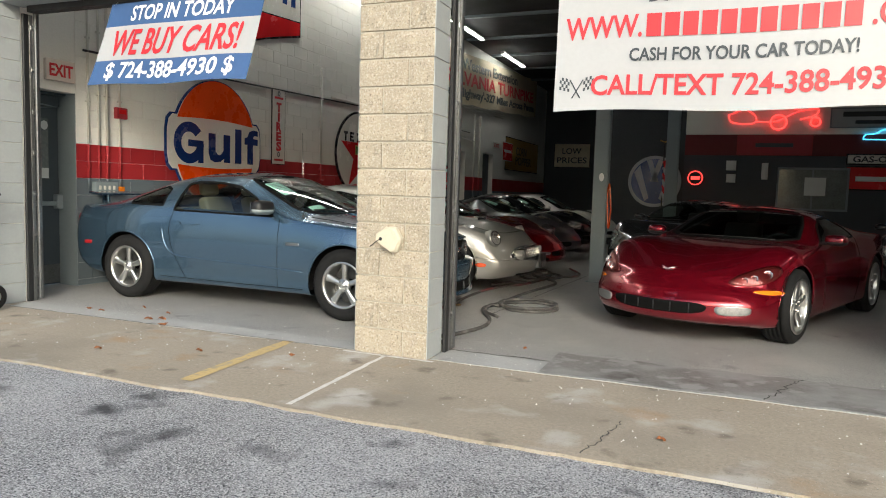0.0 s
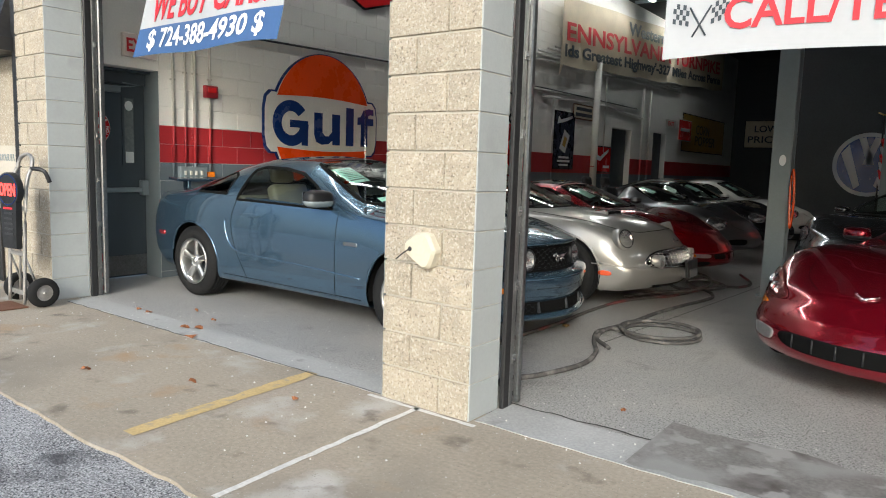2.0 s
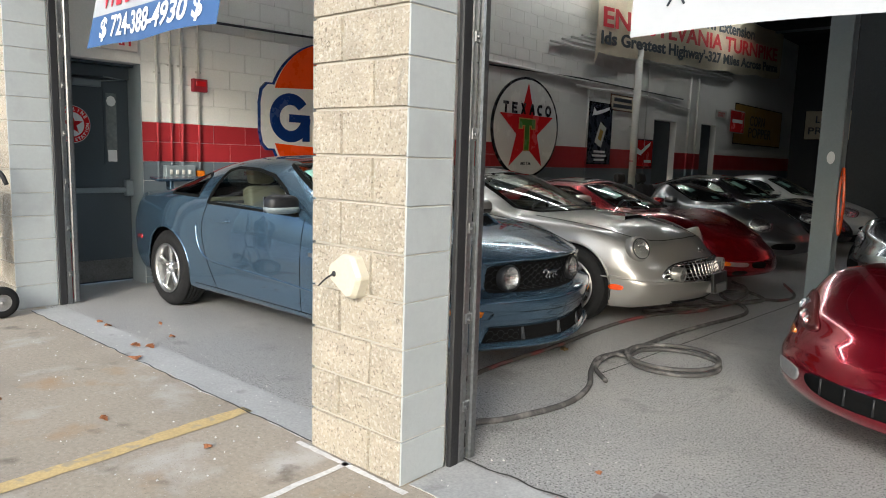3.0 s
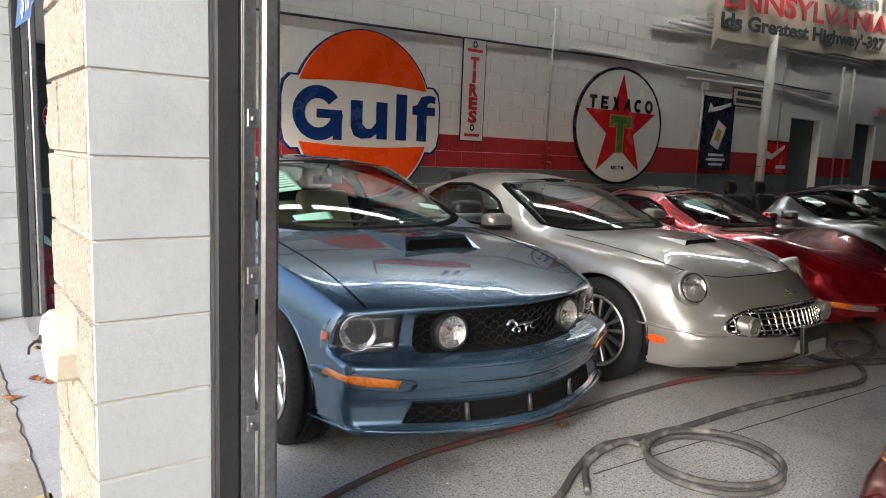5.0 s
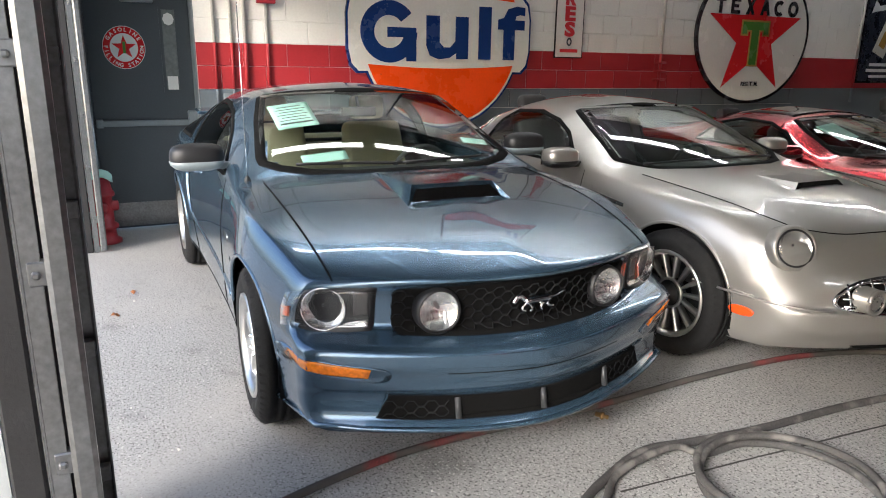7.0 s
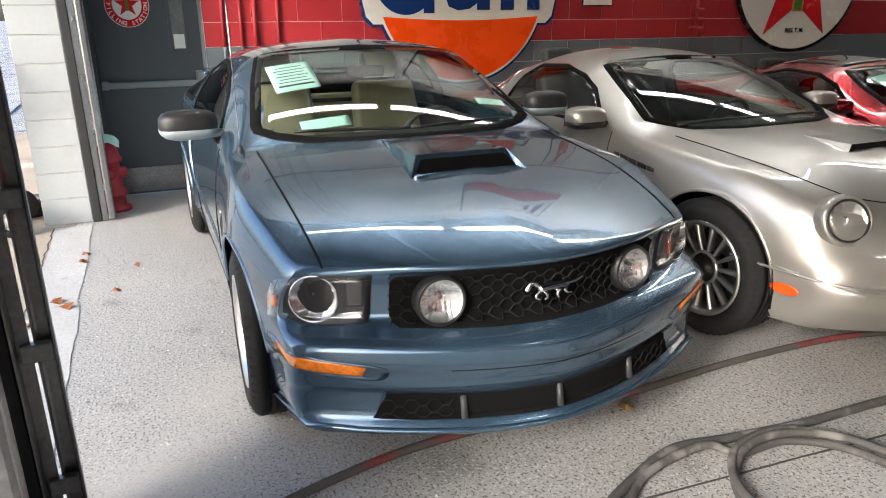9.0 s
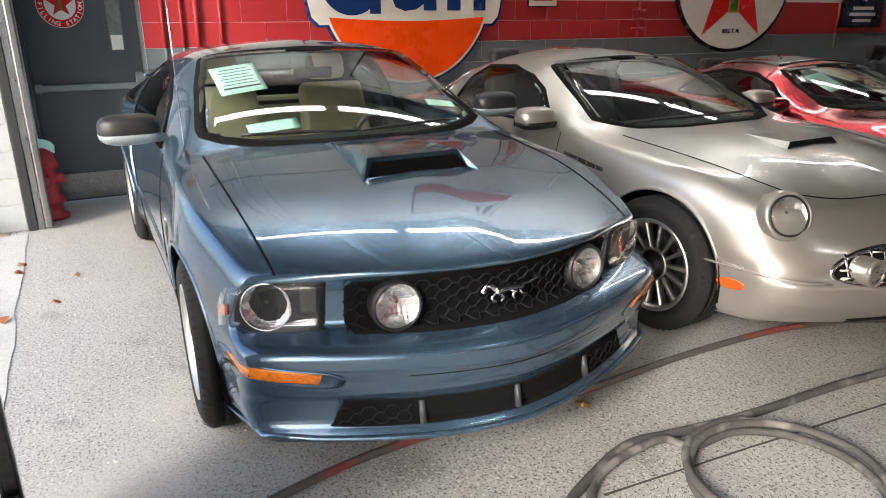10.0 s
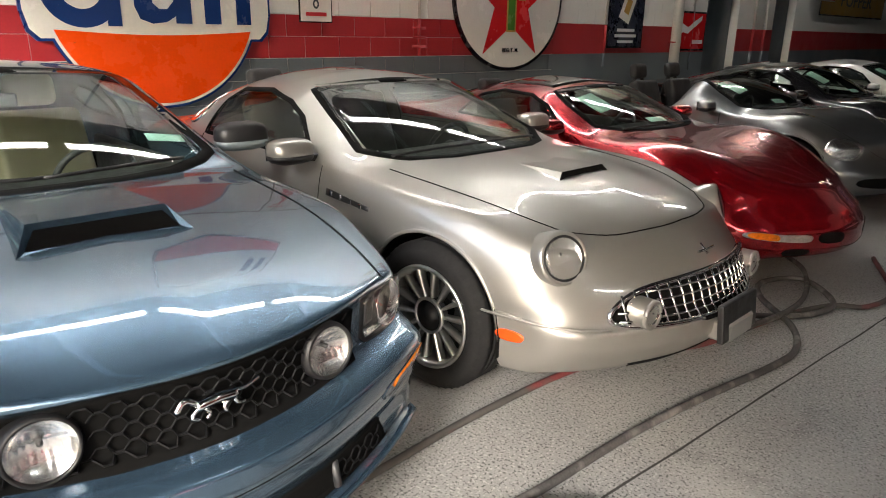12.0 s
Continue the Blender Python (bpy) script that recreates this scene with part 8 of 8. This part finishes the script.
tube("neon", spline([(-0.40, -0.03, -0.08), (-0.36, -0.03, 0.02), (-0.15, -0.03, 0.05), (0.0, -0.03, 0.14), (0.3, -0.03, 0.14), (0.5, -0.03, 0.02), (0.5, -0.03, -0.08), (-0.40, -0.03, -0.08)], 5), 0.013, M_NEON_B, nb, n=6)
panel_sign("gas_sign", 2.6, 4.0, 2.13, 2.38, "white gas-oil sign on the back wall", M_ENAMEL_W, M_ENAMEL_K, words=(("GAS-OIL", 0.19, -0.2, 0, M_INK_DARK, 0.85),), x=18.57, turn=0)
panel_sign("soda_board", 2.6, 4.0, 1.55, 2.10, "red soft-drink board on the back wall", M_ENAMEL_R, M_ENAMEL_K, shapes=((-0.7, 0.6, -0.25, 0.15, M_INK_WHITE),), x=18.57, turn=0)
panel_sign("office_board", 2.22, 3.9, 2.96, 3.42, "pale framed trading sign", M_VINYL_W, M_STEEL, shapes=((-0.7, 0.7, 0.1, 0.6, M_VANE), (-0.4, 0.6, -0.6, -0.25, M_INK_DARK)), x=18.57, turn=0)
panel_sign("dark_banner", 0.28, 1.9, 2.33, 2.80, "dull red banner across the band", M_HYDRANT, M_RED, shapes=((-0.5, 0.5, -0.2, 0.2, M_INK_DARK),), x=18.57, turn=0)
for a, b, c, d in ((0.06, 0.30, 1.95, 2.2), (0.08, 0.30, 1.66, 1.88), (0.85, 1.0, 1.75, 2.15)):
    panel_sign("small_notice", a, b, c, d, "small framed notice on the back wall", M_PAPER_W, M_PLASTIC, x=18.57, turn=0)
ow = setting(thing("window_1", 1.95, 18.59, 1.55, "interior office window", "window"))
part("window_frame", box_bm(-0.75, 0.75, -0.04, 0, -0.5, 0.5, 0.005), M_STEEL, ow)
for a, b in ((-0.70, -0.02), (0.02, 0.70)):
    part("pane", box_bm(a, b, -0.05, -0.042, -0.45, 0.45), M_DARKGLASS, ow)
bn = thing("paper_stack", 2.0, 18.50, 1.40, "white papers in the office window", "papers")
box("sheet", -0.22, 0.22, -0.01, 0.0, 0, 0.42, M_PAPER_W, bn)
pb = thing("white_pail", 4.3, 15.6, 0, "tall white plastic drum", "drum")
lathe("drum", [(0.001, 0), (0.24, 0), (0.26, 0.85), (0.24, 0.88), (0.001, 0.88)], M_VINYL_W, pb, "", n=28)
